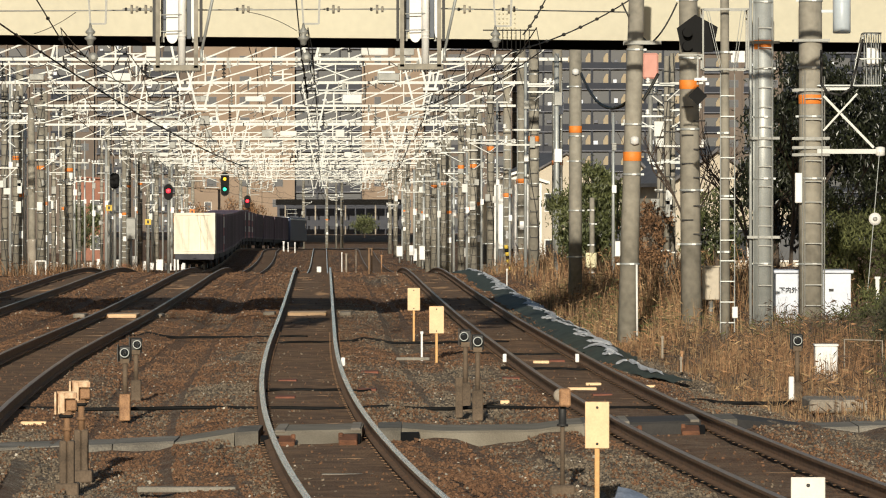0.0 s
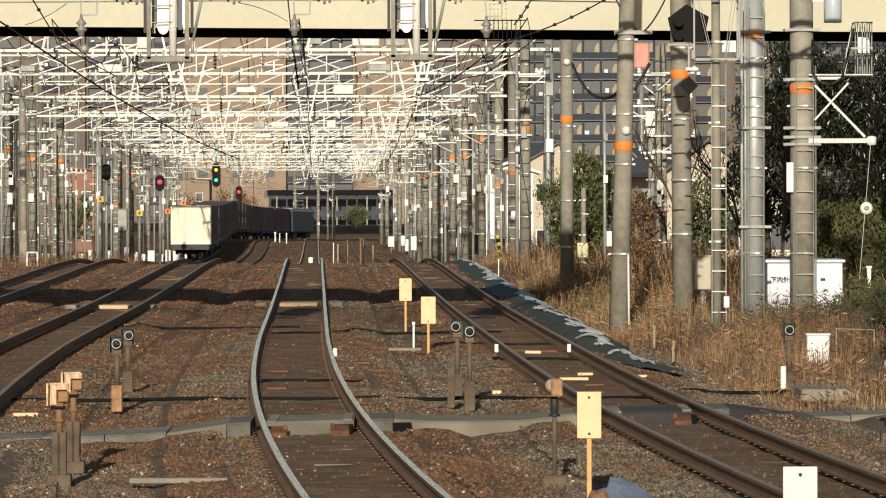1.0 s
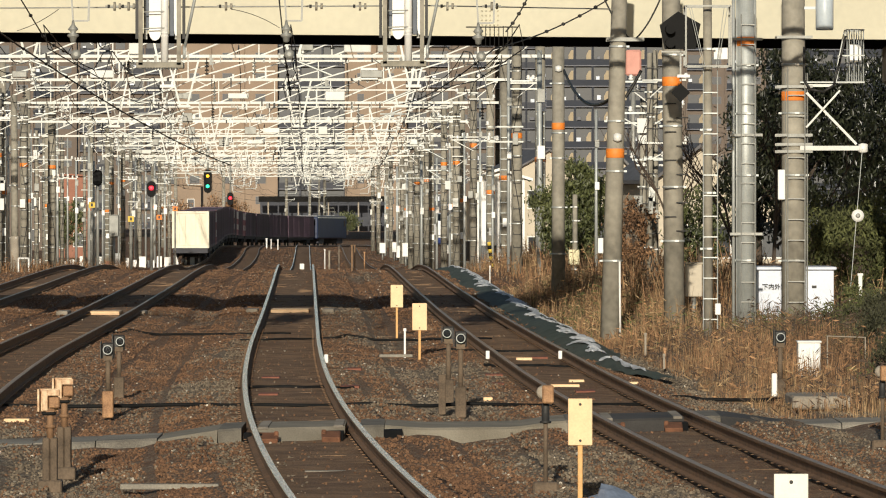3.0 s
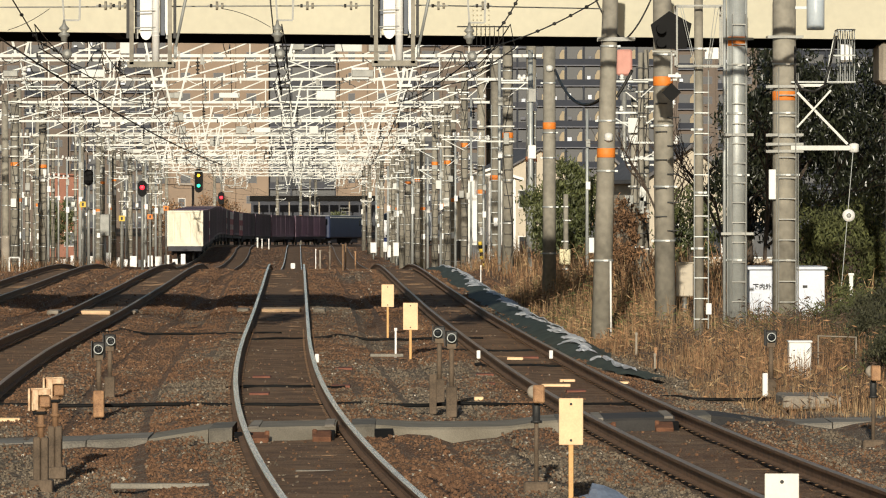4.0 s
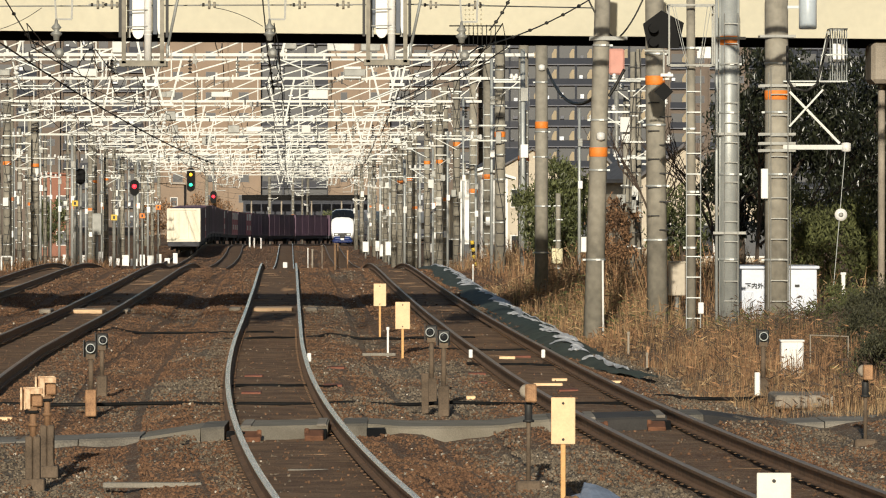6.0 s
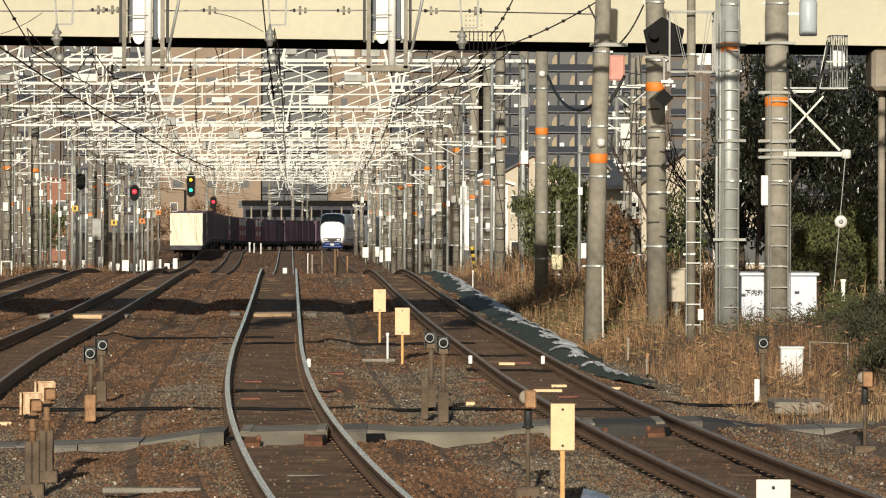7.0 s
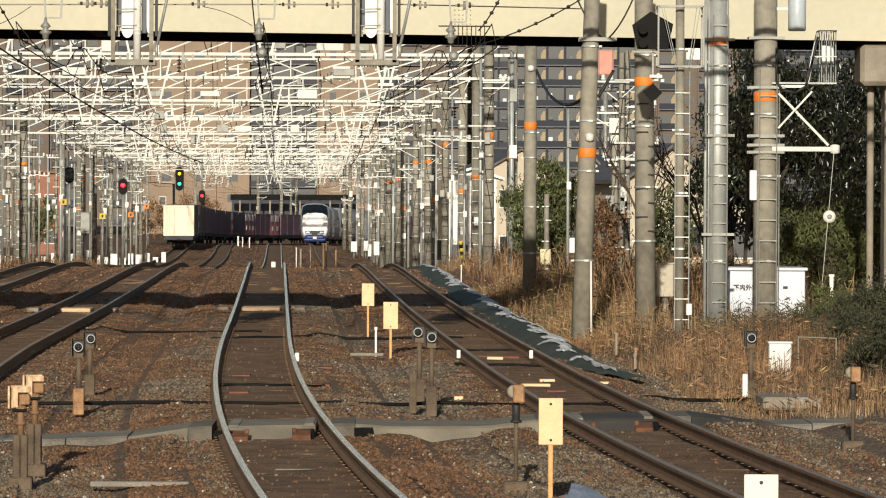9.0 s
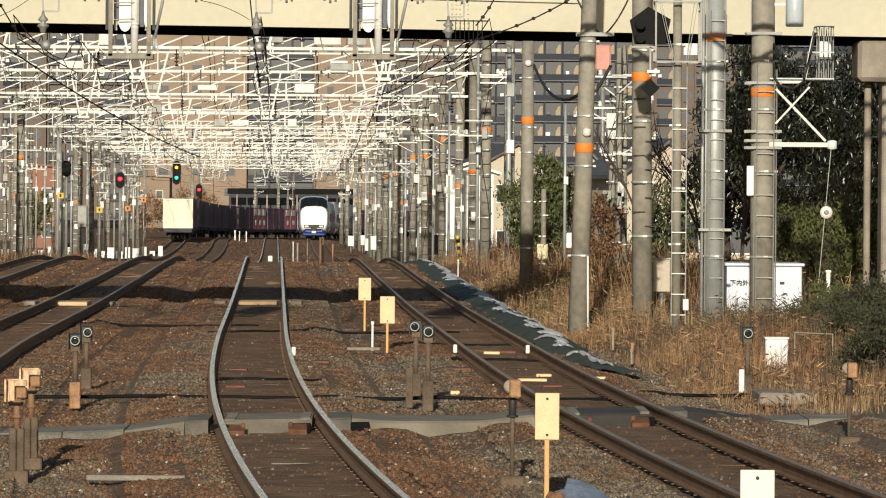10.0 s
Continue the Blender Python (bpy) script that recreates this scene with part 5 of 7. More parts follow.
# ---- hung insulator frames before the bridge ----
def hung_frame(x, y, zl, w):
    f = thing("hung_frame", (x, y, zl), "grey steel frame hung from the portal beam with white section insulators", "overhead frame", "hung frames")
    top = 6.75 - zl
    # paired channel hangers; the dark bar is the shaded side and gap
    for k in (-1, 1):
        for dx, dy, wd, m in ((0.0, 0.0, 0.07, M_POLE), (k * 0.075, 0.25, 0.05, M_DARK), (-k * 0.06, 0.5, 0.06, M_GREY)):
            bm = bmesh.new()
            bar(bm, (k * (w / 2 - 0.05) + dx, dy, 0 if dx == 0 else 0.45), (k * (w / 2 - 0.05) + dx, dy, top), wd, 0.06)
            part("hanger", bm, m, f)
    for j in (0, 0.5):
        bm = bmesh.new()
        box(bm, (0, j, 0), (w + 0.05, 0.06, 0.1), bev=0.008)
        part("crossbar", bm, M_POLE if j == 0 else M_GREY, f)
    bm = bmesh.new()
    for q in range(13):
        box(bm, (-w / 2 + 0.08 + q * (w - 0.16) / 12, -0.01, -0.065), (0.022, 0.05, 0.04))
    tagged(part("toothed_edge", bm, M_DARK, f), kind="stuff")
    bm = bmesh.new()
    rod(bm, (w / 2 + 0.04, 0, 0.1), (w / 2 + 0.04, 0, 0.32), 0.025, 8)
    part("stay_foot", bm, M_GALV, f)
    bm = bmesh.new()
    rod(bm, (w / 2 + 0.05, 0, 0.3), (w / 2 + 0.42, 0, top), 0.025, 8)
    part("stay", bm, M_GALV, f)
    bm = bmesh.new()
    rod(bm, (0.08, 0.1, 0.05), (0.08, 0.1, top), 0.065, 14)
    for zz in (0.48, 0.54, 0.60, 0.95, 1.25):
        ring(bm, (0.08, 0.1, zz), [(0.06, 0), (0.072, 0.004), (0.072, 0.016), (0.06, 0.02)], 14)
    part("insulator_tube", bm, M_PORC, f, "long white insulator tube")
    # white shield with a rounded foot, between dark plates
    for cx, wd, zb0, m in ((-0.09, 0.2, 0.42, M_WHITE), (0.27, 0.07, 0.5, M_WHITE)):
        bm = bmesh.new()
        n, a = 10, []
        for i in range(n + 1):
            e = math.pi * i / n
            a.append((cx + wd / 2 * math.cos(math.pi + e), zb0 + 0.14 - 0.14 * math.sin(e)))
        a += [(cx + wd / 2, top), (cx - wd / 2, top)]
        f0 = [bm.verts.new((px, 0.2, pz)) for px, pz in a]
        f1 = [bm.verts.new((px, 0.26, pz)) for px, pz in a]
        bm.faces.new(f0)
        bm.faces.new(f1[::-1])
        for i in range(len(a)):
            bm.faces.new((f0[i], f1[i], f1[(i + 1) % len(a)], f0[(i + 1) % len(a)]))
        bmesh.ops.recalc_face_normals(bm, faces=bm.faces[:])
        part("shield", bm, m, f, "white enamelled shield plate")
    for cx, wd, zb0 in ((-0.2, 0.1, 0.6), (0.19, 0.09, 0.5)):
        bm = bmesh.new()
        box(bm, (cx, 0.32, (zb0 + top) / 2), (wd, 0.03, top - zb0), bev=0.01)
        part("back_plate", bm, M_PLATEB, f, "dark blue-grey back plate")
    for zz in (0.62, 0.9):
        bm = bmesh.new()
        rod(bm, (-w / 2 + 0.1, 0.02, zz), (0.08, 0.02, zz + 0.01), 0.01, 6)
        part("tie_rod", bm, M_GREY, f)


M_PLATEB = mat("blue_grey_plate", (0.10, 0.115, 0.14), 0.6, 0.1, 3, 0.2, 0.1, 30)
hung_frame(-4.52, 96.0, 4.67, 0.749)
hung_frame(-0.38, 96.0, 4.69, 0.730)


def bell(x, y, z, drop):
    """A bell insulator on a bent hanger."""
    f = thing("bell_insulator", (x, y, z), "grey bell insulator on a bent steel hanger", "insulator", "bell insulators")
    bm = bmesh.new()
    ring(bm, (0, 0, -0.32), [(0.02, 0), (0.05, 0.02), (0.06, 0.08), (0.10, 0.11), (0.10, 0.13), (0.04, 0.18), (0.085, 0.22), (0.085, 0.235), (0.03, 0.30), (0.018, 0.38)], 14)
    part("bell", bm, M_GREY, f)
    bm = bmesh.new()
    bar(bm, (0, 0, 0.02), (0, 0, 0.08), 0.03, 0.03)
    bar(bm, (0, 0, 0.05), (0.26, 0, 0.05), 0.03, 0.03)
    bar(bm, (0.26, 0, 0.05), (0.30, 0, 6.75 - z), 0.035, 0.035)
    bar(bm, (0, 0, 0.06), (-0.09, 0, 6.75 - z), 0.045, 0.03)
    part("hanger", bm, M_GREY, f)
    bm = bmesh.new()
    ring(bm, (0.05, -0.06, -0.52), [(0.03, 0), (0.085, 0.02), (0.085, 0.05), (0.03, 0.07)], 14, "Y")
    part("pulley", bm, M_GREY, f)


bell(-5.99, 96.0, 5.37, 0)
bell(-2.37, 96.0, 5.37, 0)
bell(0.89, 96.0, 5.33, 0)
g = thing("overhead_portal", (0, 96, -0.3), "grey lattice portal beam above the tracks before the bridge", "line gantry", "overhead line portals")
for zz in (7.0, 7.6):
    bm = bmesh.new()
    bar(bm, (-15, 0.25, zz), (9.6, 0.25, zz), 0.1, 0.1)
    part("chord", bm, M_GREY, g)
bm = bmesh.new()
for i in range(24):
    a = -14.8 + i
    bar(bm, (a, 0.25, 7.0 if i % 2 else 7.6), (a + 1, 0.25, 7.6 if i % 2 else 7.0), 0.06, 0.06)
part("lattice", bm, M_GREY, g)
for u in (-15.0, 9.6):
    bm = bmesh.new()
    rod(bm, (u, 0.25, 0), (u, 0.25, 8.0), 0.19, 14, 0.16)
    part("post", bm, M_POLE, g)


# ---- wires ----
def wire(pts, r, label, cat="wire", group="overhead wires", beads=0, m=None):
    w = thing("overhead_wire", pts[0], label, cat, group)
    o = Vector(pts[0])
    bm = bmesh.new()
    tube(bm, [Vector(p) - o for p in pts], r)
    part("strand", bm, m or M_WIRE, w)
    if beads:
        L = [(Vector(b) - Vector(a)).length for a, b in zip(pts, pts[1:])]
        tot = sum(L)
        for i in range(1, beads):
            d, k = tot * i / beads, 0
            while d > L[k]:
                d -= L[k]
                k += 1
            p = Vector(pts[k]).lerp(Vector(pts[k + 1]), d / L[k]) - o
            bm = bmesh.new()
            ring(bm, p - Vector((0, 0, 0.03)), [(0.012, 0), (0.034, 0.015), (0.034, 0.045), (0.012, 0.06)], 8)
            part("clip", bm, M_DARK, w)
    return w


def sag(a, b, s, n=10):
    a, b = Vector(a), Vector(b)
    return [tuple(a.lerp(b, i / n) - Vector((0, 0, s * 4 * (i / n) * (1 - i / n)))) for i in range(n + 1)]


stops = [96, 130] + [y for y, _ in PORTALS]
for t in TRACKS:
    pts, low = [], []
    for a, b in zip(stops, stops[1:]):
        for i in range(6):
            y = a + (b - a) * i / 6
            k = i / 6
            pts.append((xc(y) + t + 0.1, y, zr(y) + (5.75 if y > 120 else 5.35) - 0.28 * 4 * k * (1 - k)))
            low.append((xc(y) + t + 0.18 * (-1) ** stops.index(a), y, zr(y) + 4.95))
    wire(pts, 0.011, "sagging messenger wire above a track")
    wire(low, 0.011, "contact wire above a track")
    dr = thing("dropper_wires", (0, 0, 0), "thin dropper wires between contact and messenger wires", "wire", "dropper wires", "stuff")
    bm = bmesh.new()
    for p, q in zip(pts[::2], low[::2]):
        rod(bm, p, q, 0.007, 4)
    part("strands", bm, M_WIRE, dr)
for u, up, dip in ((-11.6, 1.35, 0.5), (-9.9, 0.9, 0.7), (-8.6, 1.3, 0.9), (-6.2, 0.6, 0.8), (-2.4, 1.3, 0.8), (1.9, 1.0, 0.8), (5.6, 1.3, 0.6), (7.0, 0.7, 0.7), (7.6, 1.2, 0.5)):
    pts = []
    for (a, ra), (b, rb) in zip(PORTALS, PORTALS[1:]):
        for i in range(6):
            k = i / 6
            y = a + (b - a) * k
            pts.append((xc(y) + u + 0.25 * math.sin(y * 0.05 + u), y, zr(y) + ra + (rb - ra) * k + up - 0.15 - dip * 4 * k * (1 - k)))
    wire(pts, 0.016, "dark feeder wire slung from portal to portal")
wire(sag((-7.56, 94, 5.49), (-6.54, 190, 3.50), 0.25), 0.016, "thick dark feeder cable with clips", beads=18)
wire([(-6.86, 95, 5.84), (-6.65, 99, 5.16), (-6.49, 104, 5.02)], 0.012, "dark slanting feeder cable", beads=5)
wire(sag((-7.70, 97, 5.67), (0.16, 97, 5.71), 0.0), 0.012, "thin grey cross-span wire", m=M_GREY)
wire(sag((0.06, 97, 5.71), (3.36, 103, 5.85), 0.0), 0.012, "thin grey cross-span wire", m=M_GREY)
for x in (-5.34, -5.10, -3.43, -1.88, -1.13, 0.37, 1.13):
    t = thing("span_insulator", (x, 97.0, 5.70), "small grey insulator on the cross-span wire", "insulator", "span insulators")
    for dx, rr in ((0.0, 0.075), (0.09, 0.05), (-0.1, 0.03)):
        bm = bmesh.new()
        rod(bm, (dx - 0.02, 0, 0), (dx + 0.02, 0, 0), rr, 12)
        part("disc", bm, M_POLE if rr > 0.04 else M_DARK, t)
    bm = bmesh.new()
    rod(bm, (-0.16, 0, 0), (0.16, 0, 0), 0.014, 6)
    part("pin", bm, M_GREY, t)
wire(sag((-7.02, 97, 5.28), (-6.30, 97, 5.65), 0.04), 0.006, "thin curved jumper wire")
wire(sag((-3.34, 97, 5.65), (-2.51, 97, 5.33), -0.05), 0.006, "thin curved jumper wire")
wire(sag((3.38, 103, 6.06), (1.16, 96, 4.94), 0.10), 0.013, "dark cable with clips crossing to a pole", beads=7)
wire(sag((1.17, 97, 4.97), (-0.93, 190, 5.55), 0.2), 0.014, "dark feeder cable with clips", beads=9)
wire(sag((1.78, 97, 5.91), (1.37, 97, 5.26), 0.05), 0.013, "dark slanting cable with clips", beads=4)
wire([(-2.50, 96, 5.88), (-2.41, 96, 4.96), (-3.11, 130, 4.76)], 0.016, "dark hanging cable with clips", beads=6)
wire(sag((3.42, 140, 5.57), (3.42, 104.3, 4.25), 0.42), 0.034, "thick black looping cable between poles")
wire(sag((3.29, 104, 6.06), (3.81, 104, 5.30), 0.1), 0.016, "black cable looping from a crossarm")
wire(sag((3.81, 104, 5.30), (4.31, 104, 6.06), 0.1), 0.016, "black cable looping from a crossarm")
wire(sag((3.97, 104.2, 4.76), (3.68, 104.2, 4.26), 0.02), 0.03, "short thick black cable on a pole")
guy = wire(sag((8.01, 103.7, 3.30), (7.72, 103.7, -0.12), 0.0), 0.008, "thin steel guy wire with a guard disc", m=M_GALV)
bm = bmesh.new()
ring(bm, (-0.083, -0.02, 2.08 - 3.30), [(0.04, -0.015), (0.115, 0.0), (0.115, 0.02), (0.04, 0.035)], 18, "Y")
part("guard_disc", bm, M_PORC, guy, "round white guard disc")
bm = bmesh.new()
ring(bm, (-0.083, -0.05, 2.08 - 3.30), [(0.02, 0.0), (0.045, 0.01), (0.045, 0.03)], 12, "Y")
part("hub", bm, M_GREY, guy)
comb = thing("wire_comb", (0.94, 96, 4.98), "comb of short hanging wires below the bridge", "wire")
for i in range(8):
    bm = bmesh.new()
    rod(bm, (i * 0.075, 0, 0.32 + 0.03 * (i % 2)), (i * 0.075, 0, 0), 0.007, 4)
    part("strand", bm, M_WIRE, comb)
bm = bmesh.new()
rod(bm, (-0.26, 0, 0.33), (0.63, 0, 0.33), 0.012, 5)
part("bar", bm, M_WIRE, comb)


# ---- line poles farther along ----
for px, py, z1, r, bd in ((2.83, 176, 7.4, 0.17, 4.34), (1.95, 232, 7.6, 0.155, 4.55), (1.41, 262, 7.0, 0.17, 4.02), (0.85, 266, 7.0, 0.16, 3.99), (-0.97, 360, 5.2, 0.18, None), (-1.66, 395, 5.2, 0.16, None), (-2.63, 425, 5.2, 0.16, None), (-3.78, 450, 5, 0.17, None), (-4.51, 480, 5, 0.17, None), (0.03, 330, 6, 0.17, 3.41), (-0.55, 345, 6, 0.19, 3.28),
                          (-17.84, 236, 7, 0.14, 4.19), (-18.63, 262, 7, 0.21, 3.94), (-17.87, 270, 7, 0.2, 3.88), (-16.68, 215, 7, 0.13, None), (-20.67, 300, 6, 0.12, None), (-21.63, 320, 6, 0.11, None), (-21.25, 330, 6, 0.11, None), (-18.76, 350, 6, 0.15, 3.47), (-19.18, 345, 6, 0.14, 3.28), (-19.05, 365, 5.6, 0.12, None), (-19.27, 380, 5.6, 0.16, None), (-18.88, 400, 5, 0.12, None), (-19.07, 420, 5, 0.14, None), (-20.23, 335, 6, 0.10, None), (-17.04, 690, 4.8, 0.2, None), (-12.98, 725, 4.8, 0.2, None), (-13.51, 715, 4.8, 0.12, None)):
    z0 = ground_h(py, px - xc(py)) - 0.05
    p, ax = pole("line_pole", px, px, float(py), z0, z1, r * 1.05, r * 0.9, bd, "grey concrete line pole with an orange band" if bd else "plain weathered concrete line pole")
    pole_fittings(p, r, z1 - z0, int(py), 5 if py < 300 else 3)
p, ax = pole("capped_pole", -16.36, -16.40, 225.0, ground_h(225, -16.36 - xc(225)), 6.5, 0.155, 0.13, None, "grey pole with a pale sleeve round its foot")
bm = bmesh.new()
rod(bm, (0, 0, 0), (0, 0, 1.75), 0.19, 14)
part("sleeve", bm, M_CONC, p, "pale concrete sleeve")
g = thing("low_gate", (-15.81, 222.0, ground_h(222, -15.81 - xc(222))), "low white pipe hoop beside the track", "hoop")
bm = bmesh.new()
for a, b in (((-0.2, 0, 0), (-0.2, 0, 0.8)), ((0.2, 0, 0), (0.2, 0, 0.8)), ((-0.2, 0, 0.8), (0.2, 0, 0.8))):
    rod(bm, a, b, 0.035, 8)
part("pipe", bm, M_WHITE, g)
for px, py, top, w in ((-19.15, 250, 8.29, 0.07), (-18.84, 255, 6.12, 0.06), (-21.67, 310, 6.14, 0.07), (-21.52, 330, 6.88, 0.08), (-21.56, 340, 5.99, 0.06), (-21.66, 350, 4.70, 0.08), (-17.88, 300, 5.57, 0.08), (-17.73, 302, 4.38, 0.07), (-20.59, 360, 4.40, 0.07), (-20.13, 370, 5.20, 0.06), (-19.53, 380, 5.27, 0.08), (-19.34, 390, 5.15, 0.07), (-19.20, 400, 5.02, 0.09), (-19.87, 430, 4.36, 0.1), (-3.17, 440, 3.52, 0.09), (-2.12, 415, 4.70, 0.1), (-1.31, 385, 4.15, 0.09), (-0.27, 340, 4.63, 0.09), (0.61, 320, 4.66, 0.08), (1.22, 290, 4.88, 0.07), (1.77, 260, 5.41, 0.06), (2.06, 215, 6.18, 0.05), (2.42, 205, 3.55, 0.05), (2.63, 180, 6.83, 0.06), (3.46, 172, 6.89, 0.09), (4.82, 160, 4.90, 0.05)):
    g0 = ground_h(py, px - xc(py)) - 0.05
    mst = thing("slim_mast", (px, py, g0), "slim galvanised mast among the line poles", "pole", "slim masts")
    bm = bmesh.new()
    rod(bm, (0, 0, 0), (0, 0, top - g0), w, 8, w * 0.8)
    part("tube", bm, M_GALV, mst)
    for k in (0.55, 0.8):
        bm = bmesh.new()
        box(bm, (w * 0.5, -w - 0.03, (top - g0) * k), (w * 2.6, 0.06, w * 4.5), bev=0.008)
        part("tag", bm, M_WHITE if k < 0.6 else M_GREY, mst)
# equipment on the portal post near the bridge
box_thing("pole_box", (3.60, 175.2, ground_h(175, 6)), (0.26, 0.2, 0.665), M_HUT, "pale grey box fixed high on a slim post", "box", "", 5.08 - ground_h(175, 6))


# ---- colour-light signals ----
def signal(x, y, ztop, lamps, h, label, beam=0.0):
    z0 = ztop - h if beam else ground_h(y, x - xc(y))
    s = thing("colour_light_signal", (x, y, z0), label, "signal", "colour-light signals")
    zt = ztop - z0
    bm = bmesh.new()
    rod(bm, (0, 0.15, 0.2 if beam else 0), (0, 0.15, beam - z0 if beam else zt), 0.06 if beam else 0.08, 10)
    part("mast", bm, M_GREY, s)
    bm = bmesh.new()
    ring(bm, (0, 0, 0), [(0.2, -0.02), (0.2, 0.02)], 6, "Y")
    bm.clear()
    n = 18
    f0, f1 = [], []
    for i in range(n):
        a = 2 * math.pi * i / n
        zz = zt - h / 2 + 0.24 * math.sin(a) + (h / 2 - 0.24) * (1 if math.sin(a) >= 0 else -1)
        f0.append(bm.verts.new((0.24 * math.cos(a), 0, zz)))
        f1.append(bm.verts.new((0.24 * math.cos(a), 0.08, zz)))
    bm.faces.new(f0)
    bm.faces.new(f1[::-1])
    for i in range(n):
        bm.faces.new((f0[i], f1[i], f1[(i + 1) % n], f0[(i + 1) % n]))
    bmesh.ops.recalc_face_normals(bm, faces=bm.faces[:])
    board = part("backboard", bm, M_BLACK, s, "black rounded backboard")
    for dz, m, r in lamps:
        bm = bmesh.new()
        ring(bm, (0, -0.06, zt - dz), [(0.04, 0), (r, 0.02), (r, 0.07)], 14, "Y")
        part("lamp", bm, m, board)
        bm = bmesh.new()
        rod(bm, (-0.12, -0.1, zt - dz + 0.14), (0.12, -0.1, zt - dz + 0.14), 0.03, 6)
        part("visor", bm, M_BLACK, board)


signal(-12.85, 332.7, 4.08, ((0.40, G_AMBER, 0.10), (1.0, G_GREEN, 0.11)), 1.4, "black signal head hung from a portal showing amber over green", zr(333) + 7.5)
signal(-14.58, 300.0, 3.29, ((0.36, G_RED, 0.13),), 0.85, "black signal head showing red")
signal(-14.53, 419.7, 2.80, ((0.42, G_RED, 0.13),), 0.95, "small black signal head hung from a portal showing red", zr(420) + 7.4)
signal(-16.27, 280.0, 3.79, (), 0.8, "dark signal head with no lamp lit")
for x, y, z, m in ((-15.66, 300.0, 1.28, M_YELLOW), (-17.14, 290.0, 2.04, M_YELLOW), (-16.05, 340.0, 1.23, M_ORANGE), (-15.98, 360.0, 1.70, M_ORANGE)):
    t = thing("plate_post", (x, y, ground_h(y, x - xc(y))), "slim post with a small coloured plate", "sign", "small plate posts")
    zz = z - ground_h(y, x - xc(y))
    bm = bmesh.new()
    rod(bm, (0, 0.04, 0), (0, 0.04, zz + 0.3), 0.05, 8)
    part("post", bm, M_GREY, t)
    bm = bmesh.new()
    box(bm, (0, -0.03, zz), (0.32, 0.02, 0.3), bev=0.005)
    part("plate", bm, m, t)
    bm = bmesh.new()
    box(bm, (0, -0.045, zz), (0.1, 0.01, 0.16))
    part("bar", bm, M_INK, t)
# small posts beyond the crest
for x, y, z, w, m in ((-5.46, 305.0, -0.42, 0.05, M_PORC), (-5.22, 305.0, -0.48, 0.09, M_CONC), (-5.08, 330.0, -0.48, 0.05, M_CONC), (-4.19, 320.0, -0.30, 0.1, M_SLEEPER), (-4.06, 322.0, -0.32, 0.08, M_SLEEPER), (-2.09, 192.0, 0.54, 0.045, M_RUSTBOX), (-13.82, 490.0, -1.16, 0.14, M_PORC), (-13.43, 490.0, -1.25, 0.1, M_PORC), (-12.84, 490.0, -1.25, 0.1, M_PORC), (1.81, 160.0, 0.45, 0.03, M_PORC), (-0.36, 96.0, 0.16, 0.035, M_WHITE)):
    z0 = ground_h(y, x - xc(y)) - 0.02
    bm = bmesh.new()
    box(bm, (0, 0, (z - z0) / 2), (w, w, z - z0), bev=w * 0.15)
    box(bm, (0, 0, z - z0 + 0.01), (w * 1.5, w * 1.3, 0.05), bev=0.005)
    o = tagged(new("marker_post", mesh_of("marker_post", bm, m)), "short marker post standing in the ballast", "post", "marker posts")
    o.location = (x, y, z0)
plank("track_marker", (xc(350) + 0.05, 350.0, zr(350) - 0.2), (0.28, 0.2, 0.36), M_PORC, "small white marker block between the rails", "marker")
# striped guard pole
t = thing("striped_guard", (2.48, 205.0, ground_h(205, 6) - 0.02), "yellow and black striped guard pole leaning on a guy", "guard pole")
for i in range(10):
    bm = bmesh.new()
    rod(bm, (0.02 * (10 - i) - 0.2, 0, i * 0.13), (0.02 * (9 - i) - 0.2, 0, (i + 1) * 0.13), 0.07, 8)
    part("stripe", bm, M_YELLOW if i % 2 else M_BLACK, t)


# ---- plants ----
def blades(name, spots, m, label, seed, lean=0.35, wid=0.006, leafy=0.0, kind="stuff"):
    """Thin bent stems, each with a few short side leaves."""
    rnd = random.Random(seed)
    vs, fs = [], []
    for x, y, z, h in spots:
        a, b = rnd.uniform(-lean, lean) * h, rnd.uniform(-lean, lean) * h
        ang = rnd.uniform(0, math.pi)
        cx, cy = math.cos(ang) * wid, math.sin(ang) * wid
        i = len(vs)
        for k, ww in ((0, 1.0), (0.5, 0.8), (1.0, 0.25)):
            px, py, pz = x + a * k * k, y + b * k * k, z + h * k
            vs += [(px - cx * ww, py - cy * ww, pz), (px + cx * ww, py + cy * ww, pz)]
        fs += [(i, i + 1, i + 3, i + 2), (i + 2, i + 3, i + 5, i + 4)]
        for q in range(int(leafy * h * 3 + rnd.random())):
            k = rnd.uniform(0.35, 1.0)
            px, py, pz = x + a * k * k, y + b * k * k, z + h * k
            t = rnd.uniform(0, 6.28)
            L = rnd.uniform(0.05, 0.17)
            dx, dy, dz = math.cos(t) * L, math.sin(t) * L, rnd.uniform(-0.03, 0.12)
            i = len(vs)
            vs += [(px, py, pz), (px + dx * 0.5, py + dy * 0.5, pz + dz * 0.5 + 0.012), (px + dx, py + dy, pz + dz), (px + dx * 0.5, py + dy * 0.5, pz + dz * 0.5 - 0.012)]
            fs.append((i, i + 1, i + 2, i + 3))
    return tagged(new(name, data_mesh(name, vs, fs, m)), label, "weeds", "", kind)


